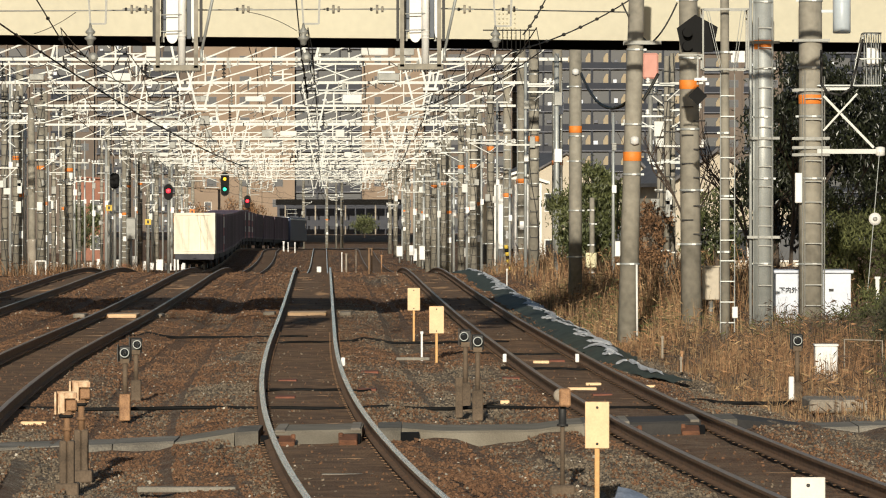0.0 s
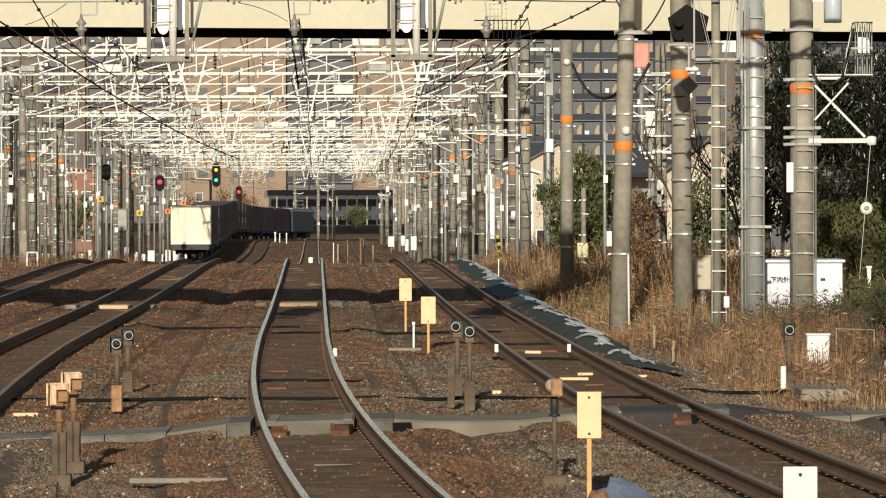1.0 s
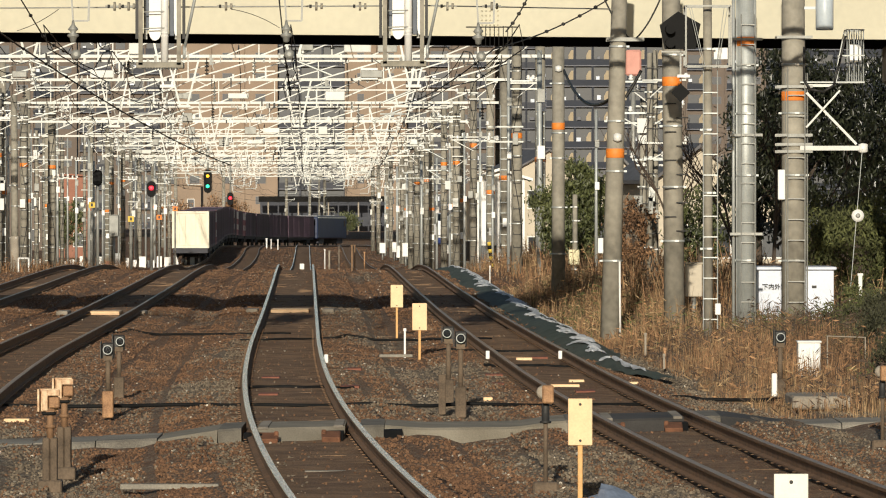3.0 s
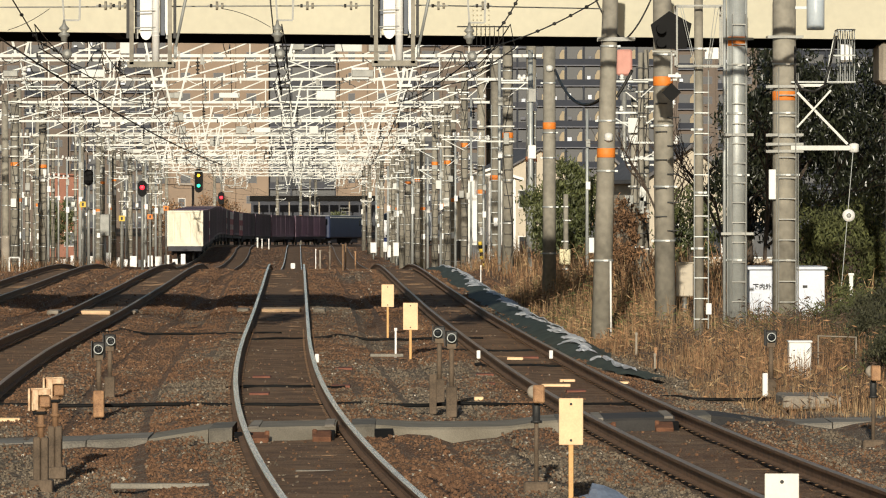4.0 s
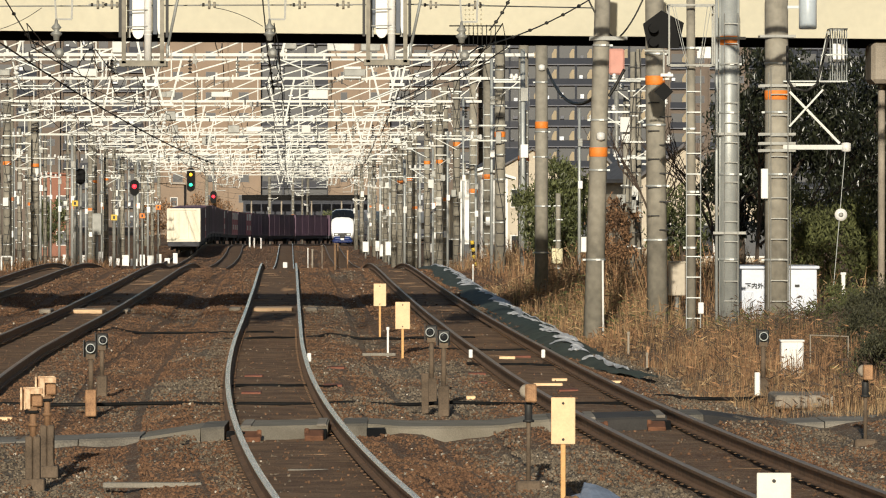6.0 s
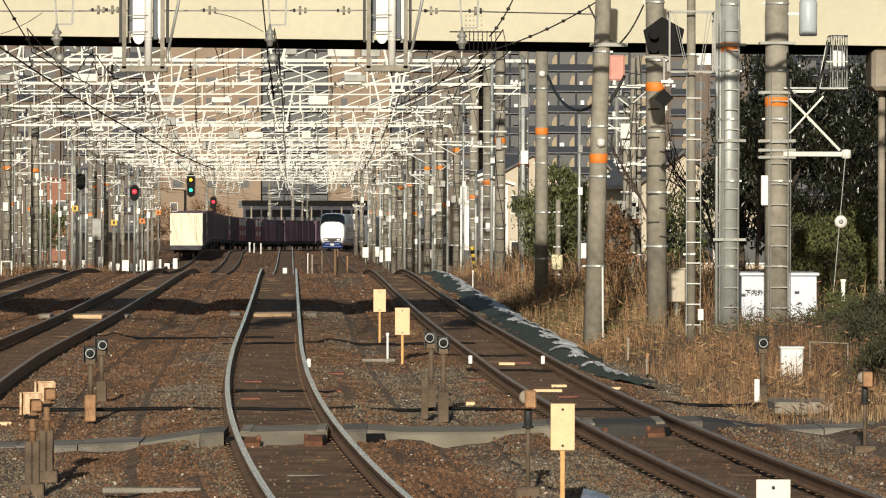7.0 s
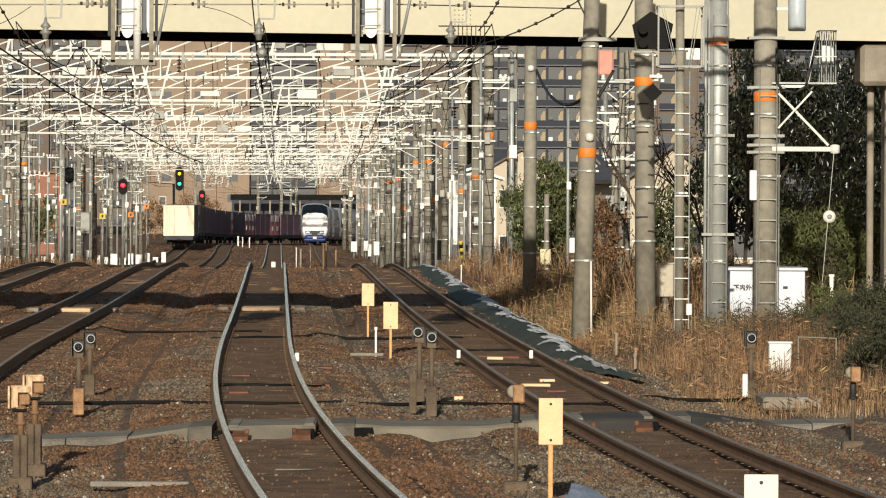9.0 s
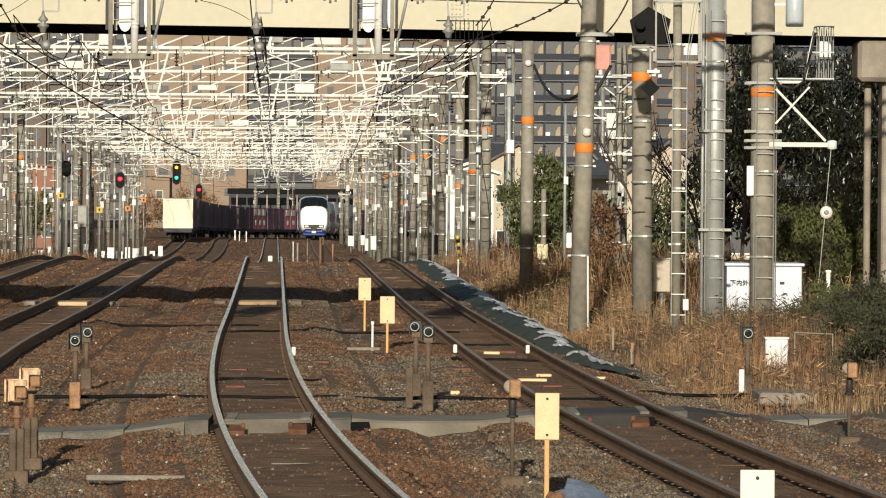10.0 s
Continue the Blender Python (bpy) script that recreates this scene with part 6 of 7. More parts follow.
def weed_spots(n, y0, y1, ufn, u1, hmin, hmax, seed, clump=0.5):
    rnd = random.Random(seed)
    out = []
    while len(out) < n:
        y = rnd.uniform(y0, y1)
        u = rnd.uniform(ufn(y), u1)
        d = noise.noise((u * 0.7, y * 0.25, seed))
        if d < rnd.uniform(-0.9, clump - 0.5):
            continue
        edge = min(1.0, 0.35 + (u - ufn(y)) / 1.6)
        out.append((xc(y) + u, y, ground_h(y, u) - 0.03, (hmin + (hmax - hmin) * rnd.random() ** 1.6) * edge * (0.8 + 0.5 * d)))
    return out


def edge_u(y):
    """The ragged inner edge of the weeds."""
    return float(np.interp(y, (60, 68, 75, 84, 96, 130), (6.7, 6.0, 5.75, 6.05, 5.8, 5.75))) + 0.3 * noise.noise((0, y * 0.4, 9))


for n, y0, y1, u1, lo, hi, m, seed, lean, wid, leafy, label in (
        (15000, 68, 92, 10.5, 0.15, 0.66, M_WEED, 1, 0.10, 0.0036, 0.15, "dry russet weeds beside the track"),
        (4500, 67, 98, 11.5, 0.15, 0.62, M_TWIG, 6, 0.2, 0.003, 0.8, "bare dark twigs among the weeds"),
        (9000, 66, 92, 10.5, 0.12, 0.52, M_STRAW, 7, 0.16, 0.0036, 0.15, "pale straw stems beside the track"),
        (5500, 92, 113, 13.0, 0.10, 0.50, M_WEED, 41, 0.14, 0.005, 0.4, "russet weeds round the pole feet"),
        (2600, 92, 113, 13.0, 0.15, 0.70, M_TWIG, 42, 0.25, 0.004, 0.9, "bare dark twigs round the pole feet"),
        (4200, 92, 113, 13.0, 0.10, 0.45, M_STRAW, 43, 0.25, 0.005, 0.3, "pale straw stems round the pole feet")):
    blades("dry_weeds", weed_spots(n, y0, y1, edge_u, u1, lo, hi, seed, 0.75), m, label, seed, lean, wid, leafy=leafy)
blades("dry_grass", weed_spots(9000, 66, 128, lambda y: edge_u(y) - 0.2, 14, 0.06, 0.25, 2), M_STRAW, "dry straw-brown grass beside the track", 2, 0.8, 0.004)
blades("green_weeds", weed_spots(2600, 72, 106, lambda y: edge_u(y) + 2.0, 13, 0.2, 0.6, 3, 0.35), M_WEEDG, "olive-green weeds and brambles", 3, 0.5, leafy=2.0)
blades("green_weeds", weed_spots(600, 98, 150, lambda y: edge_u(y) - 0.1, 7.6, 0.3, 0.8, 8, 0.35), M_WEEDG, "olive-green weeds round the leaning pole", 8, 0.4, leafy=1.6)
blades("dry_weeds", weed_spots(900, 98.5, 104, lambda y: 5.55, 6.7, 0.3, 0.62, 14), M_WEED, "russet weeds at the foot of the leaning pole", 14, 0.15, 0.005, leafy=0.4)
blades("dry_weeds", weed_spots(2600, 97, 150, lambda y: edge_u(y) - 0.25, 7.8, 0.3, 0.95, 10), M_STRAW, "tall pale stems round the leaning pole", 10, 0.15, 0.005, leafy=0.4)
blades("dry_weeds", weed_spots(2600, 97, 150, lambda y: edge_u(y) - 0.2, 7.8, 0.3, 0.95, 11), M_WEED, "tall russet stems round the leaning pole", 11, 0.15, 0.005, leafy=0.4)
blades("green_weeds", weed_spots(4500, 70, 98, lambda y: 8.1, 11.5, 0.25, 0.75, 12, 0.6), M_BRAMB, "dark bramble shoots at the edge of the weeds", 12, 0.35, 0.004, leafy=2.4)
blades("dry_weeds", weed_spots(3500, 70, 98, lambda y: 7.8, 11.5, 0.3, 0.8, 13, 0.6), M_TWIG, "bare dark twigs behind the russet weeds", 13, 0.25, 0.003, leafy=0.8)
blades("dry_weeds", weed_spots(6000, 114, 240, lambda y: 6.3, 13, 0.3, 1.3, 4), M_WEED, "dry brown weeds beyond the bridge", 4, 0.3, 0.012, leafy=0.8)
blades("dry_weeds", weed_spots(4000, 114, 240, lambda y: 6.3, 13, 0.3, 1.2, 9), M_STRAW, "pale dry grass beyond the bridge", 9, 0.3, 0.010, leafy=0.6)
blades("dry_weeds", weed_spots(7000, 205, 345, lambda y: -19.0, -9.9, 0.3, 1.1, 5), M_WEED, "dry brown weeds along the far bank", 5, 0.4, 0.018, leafy=0.6)


def leafy_tree(name, x, y, z0, h, rx, ry, base, m, n, label, seed, leaf=0.09, trunk=0.12):
    rnd = random.Random(seed)
    t = thing(name, (x, y, z0), label, "tree" if h > 3 else "bush", "trees")
    bm = bmesh.new()
    rod(bm, (0, 0, 0), (rnd.uniform(-0.1, 0.1), 0, h * 0.55), trunk, 8, trunk * 0.5)
    limbs = []
    for i in range(9):
        a = rnd.uniform(0, 6.28)
        s = (0, 0, h * rnd.uniform(0.2, 0.5))
        e = (math.cos(a) * rx * rnd.uniform(0.4, 0.8), math.sin(a) * ry * rnd.uniform(0.4, 0.8), h * rnd.uniform(0.45, 0.92))
        rod(bm, s, e, trunk * 0.35, 6, trunk * 0.1)
        limbs.append(e)
    part("trunk", bm, M_BARK, t)
    clumps = [(Vector(e), rnd.uniform(0.25, 0.5)) for e in limbs]
    for i in range(34):
        a, c = rnd.uniform(0, 6.28), rnd.uniform(-1, 1)
        k = rnd.uniform(0.45, 1.0)
        s = math.sqrt(max(0, 1 - c * c))
        clumps.append((Vector((math.cos(a) * s * rx * k, math.sin(a) * s * ry * k, base + (h - base) * (0.5 + 0.5 * c * k))), rnd.uniform(0.16, 0.42)))
    vs, fs = [], []
    for i in range(n):
        c, r = clumps[rnd.randrange(len(clumps))]
        d = Vector((rnd.gauss(0, 1), rnd.gauss(0, 1), rnd.gauss(0, 0.8))) * r * 0.55 * min(rx, 2.0)
        p = c + d
        p.z = max(0.05, p.z)
        q = Euler((rnd.uniform(0, 6), rnd.uniform(0, 6), rnd.uniform(0, 6))).to_matrix()
        L = leaf * rnd.uniform(0.6, 1.3)
        k = len(vs)
        vs += [tuple(p + q @ Vector(v)) for v in ((-L, 0, 0), (0, -L * 0.35, L * 0.12), (L, 0, 0), (0, L * 0.35, L * 0.12))]
        fs.append((k, k + 1, k + 2, k + 3))
    o = new("crown", data_mesh("crown", vs, fs, m))
    o.parent = t


leafy_tree("evergreen_tree", 4.25, 165.0, -0.2, 3.53 + 0.2, 1.15, 1.1, 0.9, M_LEAF, 11000, "rounded evergreen tree with glossy leaves", 11, 0.075)
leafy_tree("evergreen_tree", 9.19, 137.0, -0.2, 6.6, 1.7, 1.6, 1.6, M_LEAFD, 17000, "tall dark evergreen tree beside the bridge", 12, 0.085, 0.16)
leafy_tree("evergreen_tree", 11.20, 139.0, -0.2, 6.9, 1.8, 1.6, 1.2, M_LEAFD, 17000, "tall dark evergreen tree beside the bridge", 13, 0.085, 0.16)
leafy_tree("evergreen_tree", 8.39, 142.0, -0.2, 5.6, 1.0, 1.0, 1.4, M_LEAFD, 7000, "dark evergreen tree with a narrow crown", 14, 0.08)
leafy_tree("olive_bush", 9.10, 122.0, -0.1, 2.6, 1.1, 0.9, 0.3, M_WEEDG, 9000, "loose olive-green bush behind the hut", 15, 0.06, 0.05)
leafy_tree("olive_bush", 10.36, 121.0, -0.1, 2.3, 0.8, 0.8, 0.3, M_WEEDG, 5000, "loose olive-green bush behind the hut", 19, 0.06, 0.05)
leafy_tree("bramble_bush", 6.70, 76.0, -0.2, 1.15, 0.62, 1.6, 0.1, M_BRAMB, 11000, "dark green bramble bush at the edge of the weeds", 33, 0.03, 0.03)
leafy_tree("bramble_bush", 6.85, 84.0, -0.2, 1.0, 0.5, 1.4, 0.1, M_BRAMB, 8000, "dark green bramble bush at the edge of the weeds", 34, 0.03, 0.03)
leafy_tree("bramble_bush", 7.74, 92.0, -0.15, 1.25, 0.7, 1.2, 0.1, M_BRAMB, 9000, "dark green bramble bush at the edge of the weeds", 31, 0.035, 0.03)
leafy_tree("bramble_bush", 7.31, 96.0, -0.1, 0.95, 0.5, 0.9, 0.1, M_WEEDG, 5000, "dark green bramble bush at the edge of the weeds", 32, 0.035, 0.03)
leafy_tree("evergreen_tree", 7.29, 150.0, -0.2, 2.9, 0.9, 0.9, 0.5, M_LEAF, 5000, "small evergreen tree before the houses", 16, 0.07)
leafy_tree("brown_bush", 5.49, 150.0, -0.2, 2.6, 0.6, 0.6, 0.3, M_WEED, 4500, "dry russet bush beside the poles", 17, 0.06, 0.05)
leafy_tree("evergreen_tree", -25.44, 400.0, -2.2, 4.6, 1.4, 1.2, 0.8, M_LEAF, 4000, "small evergreen tree beyond the far bank", 18, 0.12)
leafy_tree("evergreen_tree", -10.56, 760.0, -2.6, 3.2, 1.6, 1.2, 0.6, M_LEAF, 2500, "small evergreen tree near the far overpass", 20, 0.15)
leafy_tree("brown_bush", -23.09, 520.0, -2.2, 4.5, 2.4, 1.5, 0.6, M_WEED, 3500, "bare brown thicket beyond the freight track", 21, 0.12, 0.1)
leafy_tree("brown_bush", -22.66, 640.0, -2.4, 5.0, 3.0, 1.5, 0.8, M_WEED, 3500, "bare brown thicket beyond the freight track", 22, 0.14, 0.1)


def bare_tree(x, y, z0, h, spread, seed):
    rnd = random.Random(seed)
    t = thing("bare_tree", (x, y, z0), "leafless tree with thin dark twigs", "tree", "trees")
    bm, twigs = bmesh.new(), bmesh.new()

    def grow(p, d, L, r, k):
        q = p + d * L
        rod(bm if k > 2 else twigs, p, q, r, 5, r * 0.65)
        if k:
            for i in range(3):
                e = (d + Vector((rnd.uniform(-1, 1), rnd.uniform(-0.6, 0.6), rnd.uniform(-0.4, 0.7))) * spread).normalized()
                grow(p.lerp(q, rnd.uniform(0.6, 1)), e, L * rnd.uniform(0.55, 0.8), r * 0.6, k - 1)
    grow(Vector((0, 0, 0)), Vector((0.05, 0, 1)), h * 0.42, 0.06, 4)
    part("trunk", bm, M_BARK, t)
    tagged(part("twig_crown", twigs, M_TWIG, t, "tangle of thin dark twigs"), kind="stuff")


bare_tree(6.92, 128.0, -0.2, 5.2, 0.9, 1)
bare_tree(7.70, 126.0, -0.2, 5.6, 0.9, 2)
bare_tree(6.25, 145.0, -0.2, 5.0, 0.9, 3)


# ---- houses beyond the weeds ----
def house(x, y, z0, w, d, h, roof, wall, label, seed, turn=0.0, slope=0.9):
    t = thing("house", (x, y, z0), label, "house", "houses")
    t.rotation_euler = (0, 0, radians(turn))
    bm = bmesh.new()
    box(bm, (0, d / 2, h / 2), (w, d, h))
    part("wall", bm, wall, t)
    bm = bmesh.new()
    v = [bm.verts.new((x, y, z)) for y in (0.0, d) for x, z in ((-w / 2, h - 0.004), (w / 2, h - 0.004), (0, h + slope * 0.97))]
    for q in ((0, 1, 2), (5, 4, 3), (0, 2, 5, 3), (1, 4, 5, 2), (0, 3, 4, 1)):
        bm.faces.new([v[i] for i in q])
    part("gable", bm, wall, t)
    for sx in (-1, 1):
        bm = bmesh.new()
        e = w / 2 + 0.35
        drop = slope * 0.35 / (w / 2)
        v = [bm.verts.new(p) for y in (-0.4, d + 0.4) for p in ((0, y, h + slope), (sx * e, y, h - drop), (sx * e, y, h - drop + 0.12), (0, y, h + slope + 0.12))]
        for q in ((0, 1, 2, 3), (7, 6, 5, 4), (0, 4, 5, 1), (1, 5, 6, 2), (2, 6, 7, 3), (3, 7, 4, 0)):
            bm.faces.new([v[i] for i in q])
        bmesh.ops.recalc_face_normals(bm, faces=bm.faces[:])
        part("roof", bm, roof, t)
    rnd = random.Random(seed)
    for k in range(2):
        for j in range(max(1, int(h / 2.6))):
            bm = bmesh.new()
            cx, cz = (-0.25 + 0.5 * k) * w, 1.4 + j * 2.7
            box(bm, (cx, -0.02, cz), (0.9, 0.06, 1.1))
            win = part("window", bm, M_WHITE, t)
            bm = bmesh.new()
            box(bm, (cx, -0.06, cz), (0.78, 0.03, 0.98))
            part("pane", bm, M_WIN, win)


house(3.27, 250.0, -1.6, 2.2, 6, 3.25 + 1.6, M_WHITE, M_WHITE, "narrow white-walled house with a pale roof", 1, 0, 0.35)
house(2.42, 275.0, -1.6, 2.2, 6, 1.73 + 1.6, M_ROOF, M_HOUSE, "cream house with a low grey roof", 2)
house(6.92, 200.0, -0.4, 1.7, 5, 2.92 + 0.4, M_ROOF, M_HOUSE, "cream house behind the poles", 3, -8)
house(8.66, 180.0, -0.4, 2.6, 6, 3.09 + 0.4, M_ROOF, M_HOUSE, "cream house with a dark hipped roof", 4, 10)
house(9.05, 215.0, -0.6, 3.6, 6, 2.10 + 0.6, M_WHITE, M_HOUSE, "low house with a pale sheet roof", 5, 5)
house(-27.05, 430.0, -2.2, 2.6, 7, 4.01 + 2.2, M_BRICK, M_BRICK, "flat red-brown house beyond the far bank", 6, 0, 0.1)
house(-30.38, 700.0, -2.4, 5, 8, 3.82 + 2.4, M_TAN, M_TAN, "tan low building beyond the signals", 7, 0, 0.2)
house(-34.75, 480.0, -2.2, 6, 8, 5.06 + 2.2, M_ROOF, M_TAN2, "brown house among the poles", 8, 0, 0.8)
house(7.13, 330.0, -1.8, 3.2, 6, 4.23 + 1.8, M_ROOF, M_HOUSE, "cream house with a grey tiled roof", 9, 12)
house(10.94, 190.0, -0.5, 3.0, 6, 1.94 + 0.5, M_ROOF, M_HOUSE, "low house behind dark trees", 10, 0, 0.6)
sg = thing("sign_tower", (17.62, 480.0, -2.6), "salmon-pink sign panel on a tall steel post", "sign")
bm = bmesh.new()
box(bm, (0, 0, 13.84 + 2.6), (1.344, 0.3, 2.208), bev=0.15)
part("panel", bm, M_SALMON, sg, "blank salmon-pink panel")
bm = bmesh.new()
rod(bm, (0, 0.3, 0), (0, 0.3, 14.66 + 2.6), 0.22, 10)
part("post", bm, M_GREY, sg)
# low pale wall along the far bank
w = thing("boundary_fence", (0, 0, 0), "low pale panel fence along the far bank", "fence")
rnd = random.Random(12)
for i in range(26):
    y = 352 + 1.2 * i
    x = -28.30 + i * 0.50
    bm = bmesh.new()
    hh = rnd.uniform(0.5, 1.05)
    box(bm, (x, y, zr(y) - 0.35 + hh / 2), (rnd.uniform(0.3, 0.5), 0.06, hh), bev=0.01)
    part("panel", bm, M_WHITE if rnd.random() < 0.7 else M_BRICK, w)


# ---- apartment blocks far behind ----
def block(name, x0, x1, y, z0, floors, wall, label, bays, balcony=None, storey=3.4, win=0.55, lit=None, open_bays=()):
    """A block of flats: piers, slabs, recessed openings and balconies, floor by floor."""
    t = thing(name, (x0, y, z0), label, "apartment building", "apartment blocks")
    W, H = x1 - x0, floors * storey
    bw = W / bays
    bm = bmesh.new()
    box(bm, (W / 2, 6, H / 2), (W, 10, H))
    # all-balcony blocks: recess shade is put in as a near-black wall
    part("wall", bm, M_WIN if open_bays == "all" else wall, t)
    bm = bmesh.new()
    box(bm, (W / 2, 5, H + 0.3), (W + 0.4, 12.4, 0.6))
    part("roof", bm, wall, t)
    rnd = random.Random(int(x0 * 10))
    for b in range(bays):
        opened = open_bays == "all" or b in open_bays
        for f in range(floors):
            zc = f * storey
            cx = (b + 0.5) * bw
            if opened:
                bm = bmesh.new()
                box(bm, (cx, 0.2, zc + 0.55), (bw * 0.98, 0.12, 1.05))
                bal = part("balcony", bm, balcony or wall, t)
                bm = bmesh.new()
                box(bm, (cx, 0.55, zc), (bw, 0.9, 0.16))
                part("slab", bm, M_SLABC, bal)
                bm = bmesh.new()
                box(bm, (cx, 0.98, zc + 1.6), (bw * 0.8, 0.06, 1.9))
                part("pane", bm, M_WIN, bal)
                if lit and rnd.random() < 0.72:
                    bm = bmesh.new()
                    # sloped outline copies the sunlit patch left by the slab's diagonal shadow
                    pw, ph, px0 = bw * 0.27, 1.5, cx + bw * 0.14
                    sec = ((0, 0), (pw, 0), (pw, ph), (pw * 0.55, ph), (0, ph * 0.45))
                    v = [bm.verts.new((px0 + a, yy, zc + 1.08 + c)) for yy in (0.5, 0.9) for a, c in sec]
                    bm.faces.new(v[:5])
                    bm.faces.new(v[5:][::-1])
                    for k in range(5):
                        bm.faces.new((v[k], v[k + 5], v[(k + 1) % 5 + 5], v[(k + 1) % 5]))
                    bmesh.ops.recalc_face_normals(bm, faces=bm.faces[:])
                    part("partition", bm, lit, bal, "cream balcony partition cut to its sunlit shape")
                if rnd.random() < 0.55:
                    bm = bmesh.new()
                    box(bm, (cx - bw * rnd.uniform(0.1, 0.35), 0.42, zc + 1.2 + rnd.uniform(0, 0.6)), (rnd.uniform(0.3, 0.9), 0.3, rnd.uniform(0.25, 0.8)), bev=0.04)
                    part("balcony_clutter", bm, M_HUT if rnd.random() < 0.5 else M_SLABC, bal, "pale things on the balcony")
            else:
                bm = bmesh.new()
                box(bm, (cx, 0.98, zc + 1.55), (bw * win, 0.1, 1.25))
                wd = part("window", bm, M_SLABC, t)
                bm = bmesh.new()
                box(bm, (cx, 0.93, zc + 1.55), (bw * win * 0.9, 0.06, 1.1))
                part("pane", bm, M_WIN, wd)
    for b in range(bays + 1):
        bm = bmesh.new()
        box(bm, (b * bw, 0.55, H / 2), (0.28, 0.85, H))
        part("pier", bm, wall, t)


block("apartment_block", -41.05, -24.68, 935.0, -3, 13, M_TAN, "tan tiled apartment block with small windows", 3, win=0.3)
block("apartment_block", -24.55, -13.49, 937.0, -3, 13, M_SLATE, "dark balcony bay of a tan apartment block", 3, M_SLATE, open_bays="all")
block("apartment_block", -13.28, -3.37, 935.0, -3, 13, M_TAN, "tan tiled apartment block with blank walls", 2, win=0.22)
block("apartment_block", -3.20, 11.37, 940.0, -3, 13, M_TAN2, "brown apartment block with dark balconies", 4, M_SLATE, open_bays=(0, 1, 3))
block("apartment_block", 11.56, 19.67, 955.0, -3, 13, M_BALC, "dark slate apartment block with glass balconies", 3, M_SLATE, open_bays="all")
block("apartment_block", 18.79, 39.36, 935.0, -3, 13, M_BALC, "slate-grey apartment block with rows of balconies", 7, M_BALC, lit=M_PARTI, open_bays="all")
block("apartment_block", 41.11, 61.37, 965.0, -3, 12, M_TAN2, "brown apartment block behind the trees", 6, M_BALC, lit=M_PARTI, open_bays=(1, 3, 5))
block("apartment_block", 61.86, 94.18, 965.0, -3, 12, M_BALC, "grey apartment block behind the trees", 8, M_BALC, open_bays=(1, 2, 5, 6))
block("apartment_block", -61.09, -43.68, 995.0, -3, 12, M_TAN2, "dark brown apartment block with deep balconies", 6, M_SLATE, open_bays=(0, 1, 3, 4))
block("apartment_block", -99.29, -63.76, 1030.0, -3, 12, M_TAN2, "brown apartment block with rows of dark balconies", 9, M_BALC, open_bays=(1, 2, 4, 5, 7))


def overpass():
    y = 900.0
    x0, x1 = -25.11, -7.56
    t = thing("far_overpass", (x0, y, -3), "dark far road overpass with a slatted railing", "overpass", kind="structure")
    W = x1 - x0
    for zz, h, m in ((-1.18 + 3, 0.9, M_SLATE), (2.15 + 3, 0.9, M_UNDER)):
        bm = bmesh.new()
        box(bm, (W / 2, 0, zz), (W + 3, 1.2, h))
        part("deck", bm, m, t)
    bm = bmesh.new()
    box(bm, (W / 2, 7, 2.8), (W + 3, 0.5, 5.6))
    part("rear_wall", bm, M_SLATE, t)
    for i in range(12):
        bm = bmesh.new()
        box(bm, (i * W / 11, -0.1, 2.6), (0.22, 0.3, 5.2))
        part("column", bm, M_SLATE if i % 3 else M_CONC, t)


overpass()


# ---- sleepers, fastenings and loose ballast, last ----
def build_bed():
    trs = [o for o in scene.objects if o.name.startswith("railway_track")]
    bm = bmesh.new()
    box(bm, (0, 0, -0.07), (2.0, 0.22, 0.14), bev=0.015)
    me = mesh_of("sleeper", bm, M_SLEEPER)
    rnd = random.Random(3)
    rest = bmesh.new()
    for tr, off in zip(trs, TRACKS):
        y = 36.0
        while y < 190:
            h = (xc(y + 1) - xc(y - 1)) / 2
            if (off >= 0 and 44 < y < 106) or (off == TRACKS[2] and 60 < y < 100):
                o = new("sleeper", me)
                o.parent = tr
                o.matrix_basis = pose(tx(y, off), y, -0.208 + rnd.uniform(-0.014, 0.006), 0, 0, -math.degrees(h))
            else:
                box(rest, (tx(y, off), y, zr(y) - 0.274), (2.0, 0.22, 0.14))
            y += 0.6
    tagged(part("far_sleepers", rest, M_SLEEPER, trs[0]), kind="stuff")
    clips = bmesh.new()
    for off in TRACKS[:2]:
        y = 36.0
        while y < 110:
            for s in (-0.566, 0.566):
                for q in (-0.085, 0.085):
                    box(clips, (tx(y, off) + s + q, y, -0.149), (0.03, 0.03, 0.006))
            y += 0.6
    tagged(part("rail_clips", clips, M_RUST, trs[0]), kind="stuff")


build_bed()


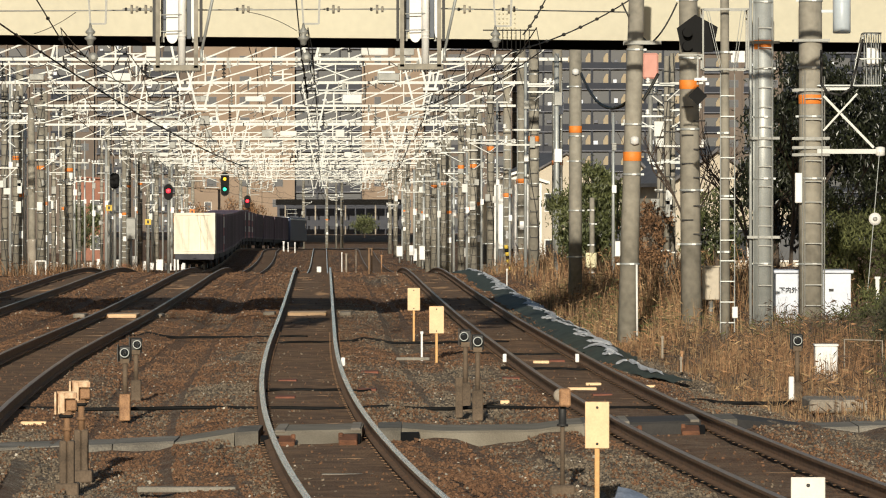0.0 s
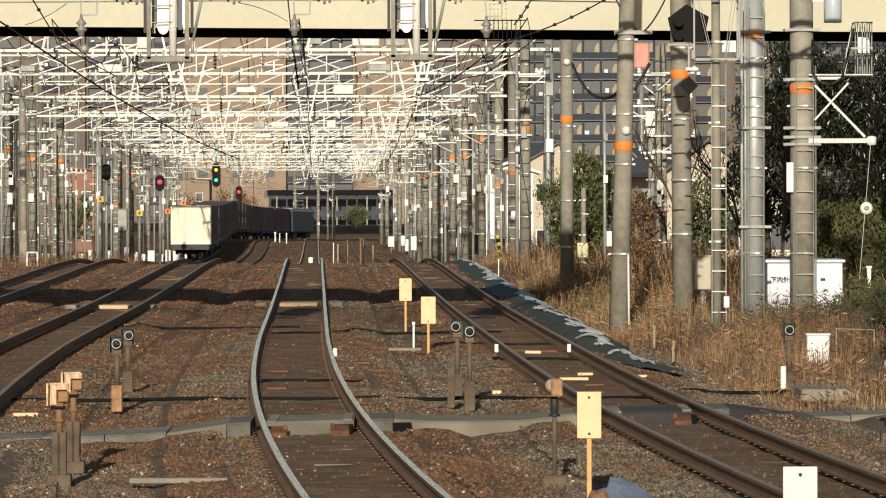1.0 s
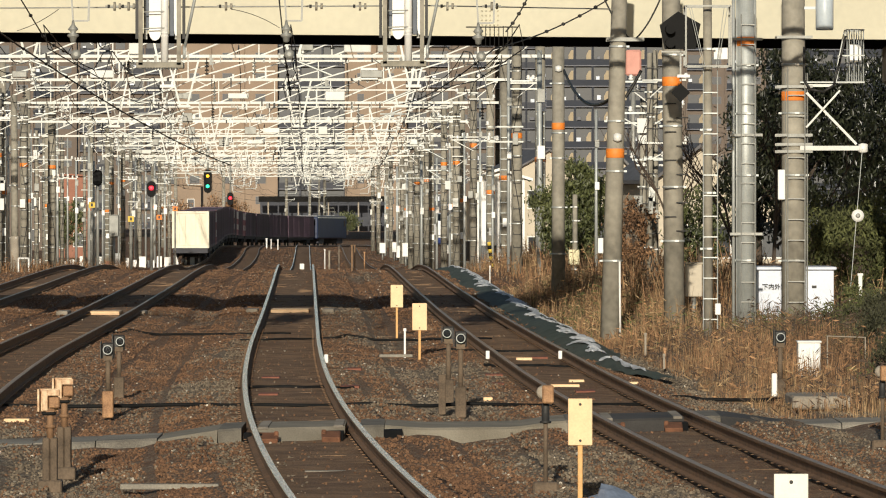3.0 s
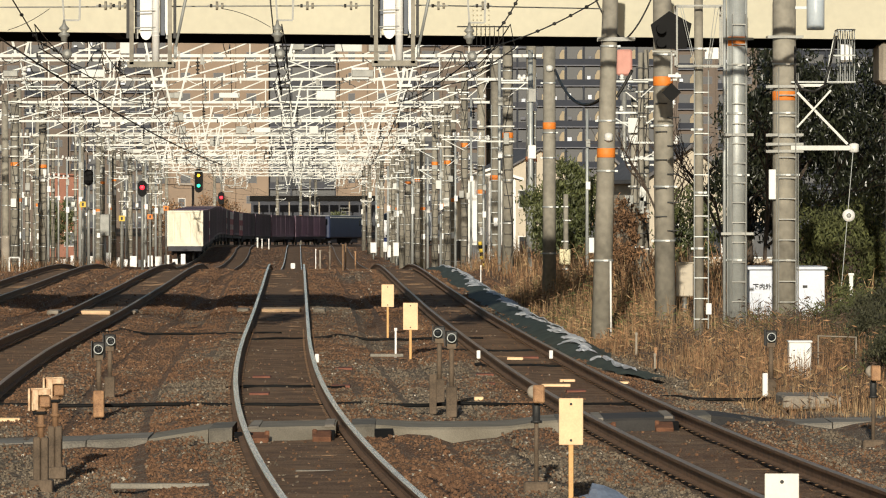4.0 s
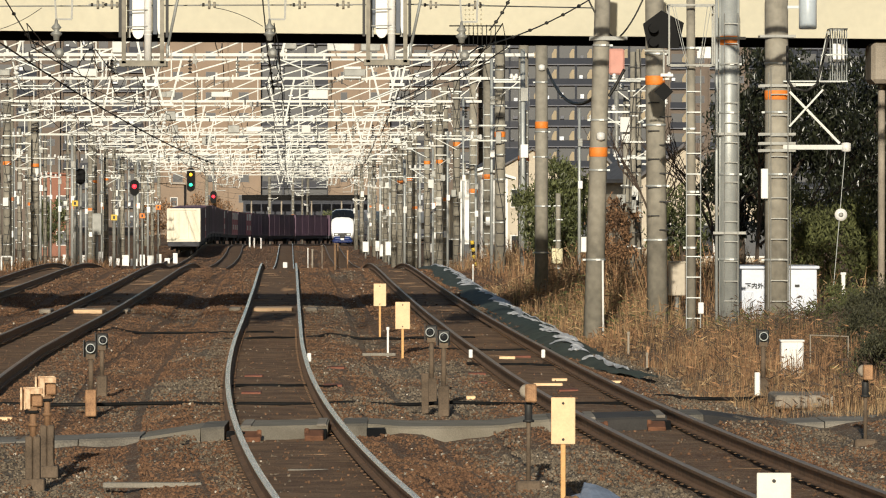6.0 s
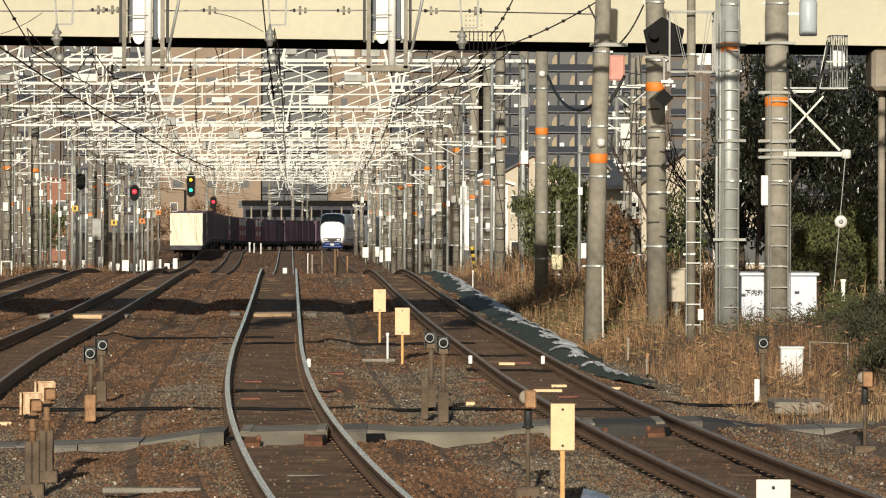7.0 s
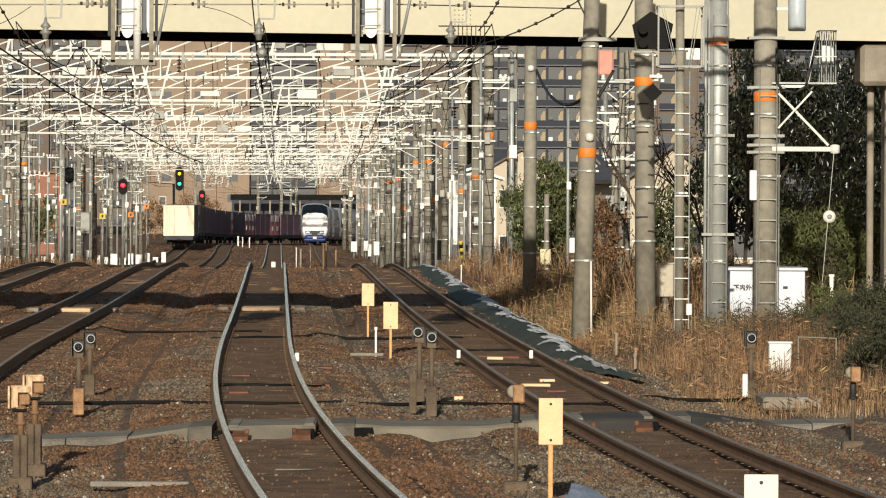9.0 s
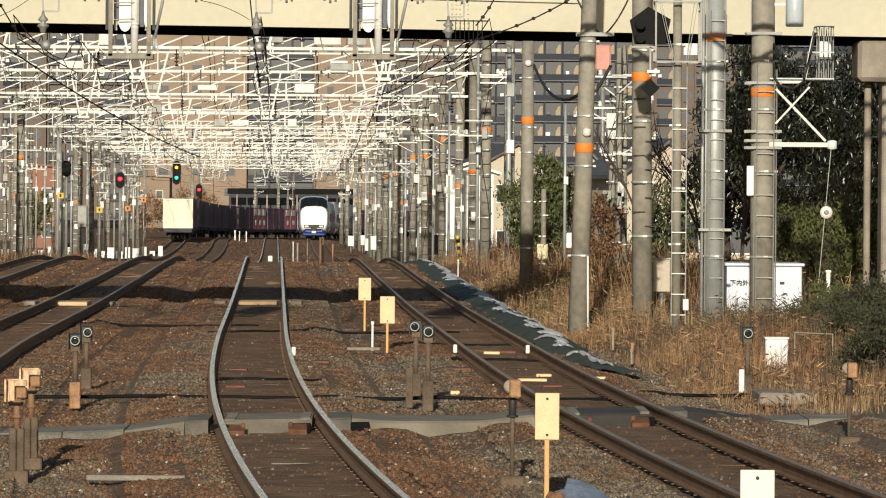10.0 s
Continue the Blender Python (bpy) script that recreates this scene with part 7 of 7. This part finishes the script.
def loose_stones(n, y0, y1, seed, smin, smax):
    rnd = np.random.RandomState(seed)
    base = np.array([(-1, -1, -1), (1, -1, -1), (1, 1, -1), (-1, 1, -1), (-1, -1, 1), (1, -1, 1), (1, 1, 1), (-1, 1, 1)], float)
    quads = np.array([(0, 3, 2, 1), (4, 5, 6, 7), (0, 1, 5, 4), (1, 2, 6, 5), (2, 3, 7, 6), (3, 0, 4, 7)])
    vs, fs, mi = [], [], []
    k = 0
    while k < n:
        y = y0 * (y1 / y0) ** rnd.rand()
        half = min(0.085 * y, 24.0)
        x = rnd.uniform(-half - 0.5, half + 1.0)
        u = x - xc(y)
        if u < (-10.5 if y < 240 else -13.0) or u > (7.0 if y < 240 else 8.0) or abs(off_track(y, u) - 0.566) < 0.1:
            continue
        inside = off_track(y, u) < 0.5
        if inside and rnd.rand() < 0.96 or -1.15 < y - path_y(x) < 0.95:
            continue
        s = rnd.uniform(smin, smax)
        p = base * (0.55 + 0.6 * rnd.rand(8, 3)) * s * (0.6 + 0.7 * rnd.rand(3))
        w = rnd.randn(4)
        w /= np.linalg.norm(w)
        a, b, c, d = w
        p = p @ np.array([(1 - 2 * (c * c + d * d), 2 * (b * c - a * d), 2 * (b * d + a * c)), (2 * (b * c + a * d), 1 - 2 * (b * b + d * d), 2 * (c * d - a * b)), (2 * (b * d - a * c), 2 * (c * d + a * b), 1 - 2 * (b * b + c * c))])
        vs.append(p + (x, y, ground_h(y, u) + s * 0.3))
        fs.append(quads + 8 * k)
        r = rnd.rand()
        mi += [2 if r < (0.004 if inside else 0.016) else int(0.3 + 0.5 * r < greyness(y, u))] * 6
        k += 1
    me = data_mesh("loose_ballast", np.concatenate(vs).tolist(), np.concatenate(fs).tolist(), [M_STONE, M_STONEG, M_STONEP])
    me.polygons.foreach_set("material_index", mi)
    tagged(new("loose_ballast", me), "loose rust-brown and grey ballast stones", "ballast", kind="stuff")


loose_stones(105000, 42, 140, 5, 0.005, 0.0145)
loose_stones(40000, 125, 260, 6, 0.009, 0.021)
loose_stones(16000, 250, 520, 7, 0.014, 0.032)


def motions():
    for i, w in enumerate(wagons):
        rows = []
        for k in range(0, 11):
            y = 336 + 10 + 13.0 * k + i * 20.6
            rows.append((float(k), on_track(y, FREIGHT_OFF)))
        walk(w, rows)
    walk(loco, [(float(k), on_track(336 + 9.4 + 13.0 * k + N_WAG * 20.6, FREIGHT_OFF)) for k in range(0, 11)])
    for i, c in enumerate(express):
        rows = []
        for k in range(0, 11):
            y = 530 + 23.3 * (10 - k) + i * 20.2
            rows.append((float(k), on_track(y, EXPRESS_OFF)))
        walk(c, rows)


motions()
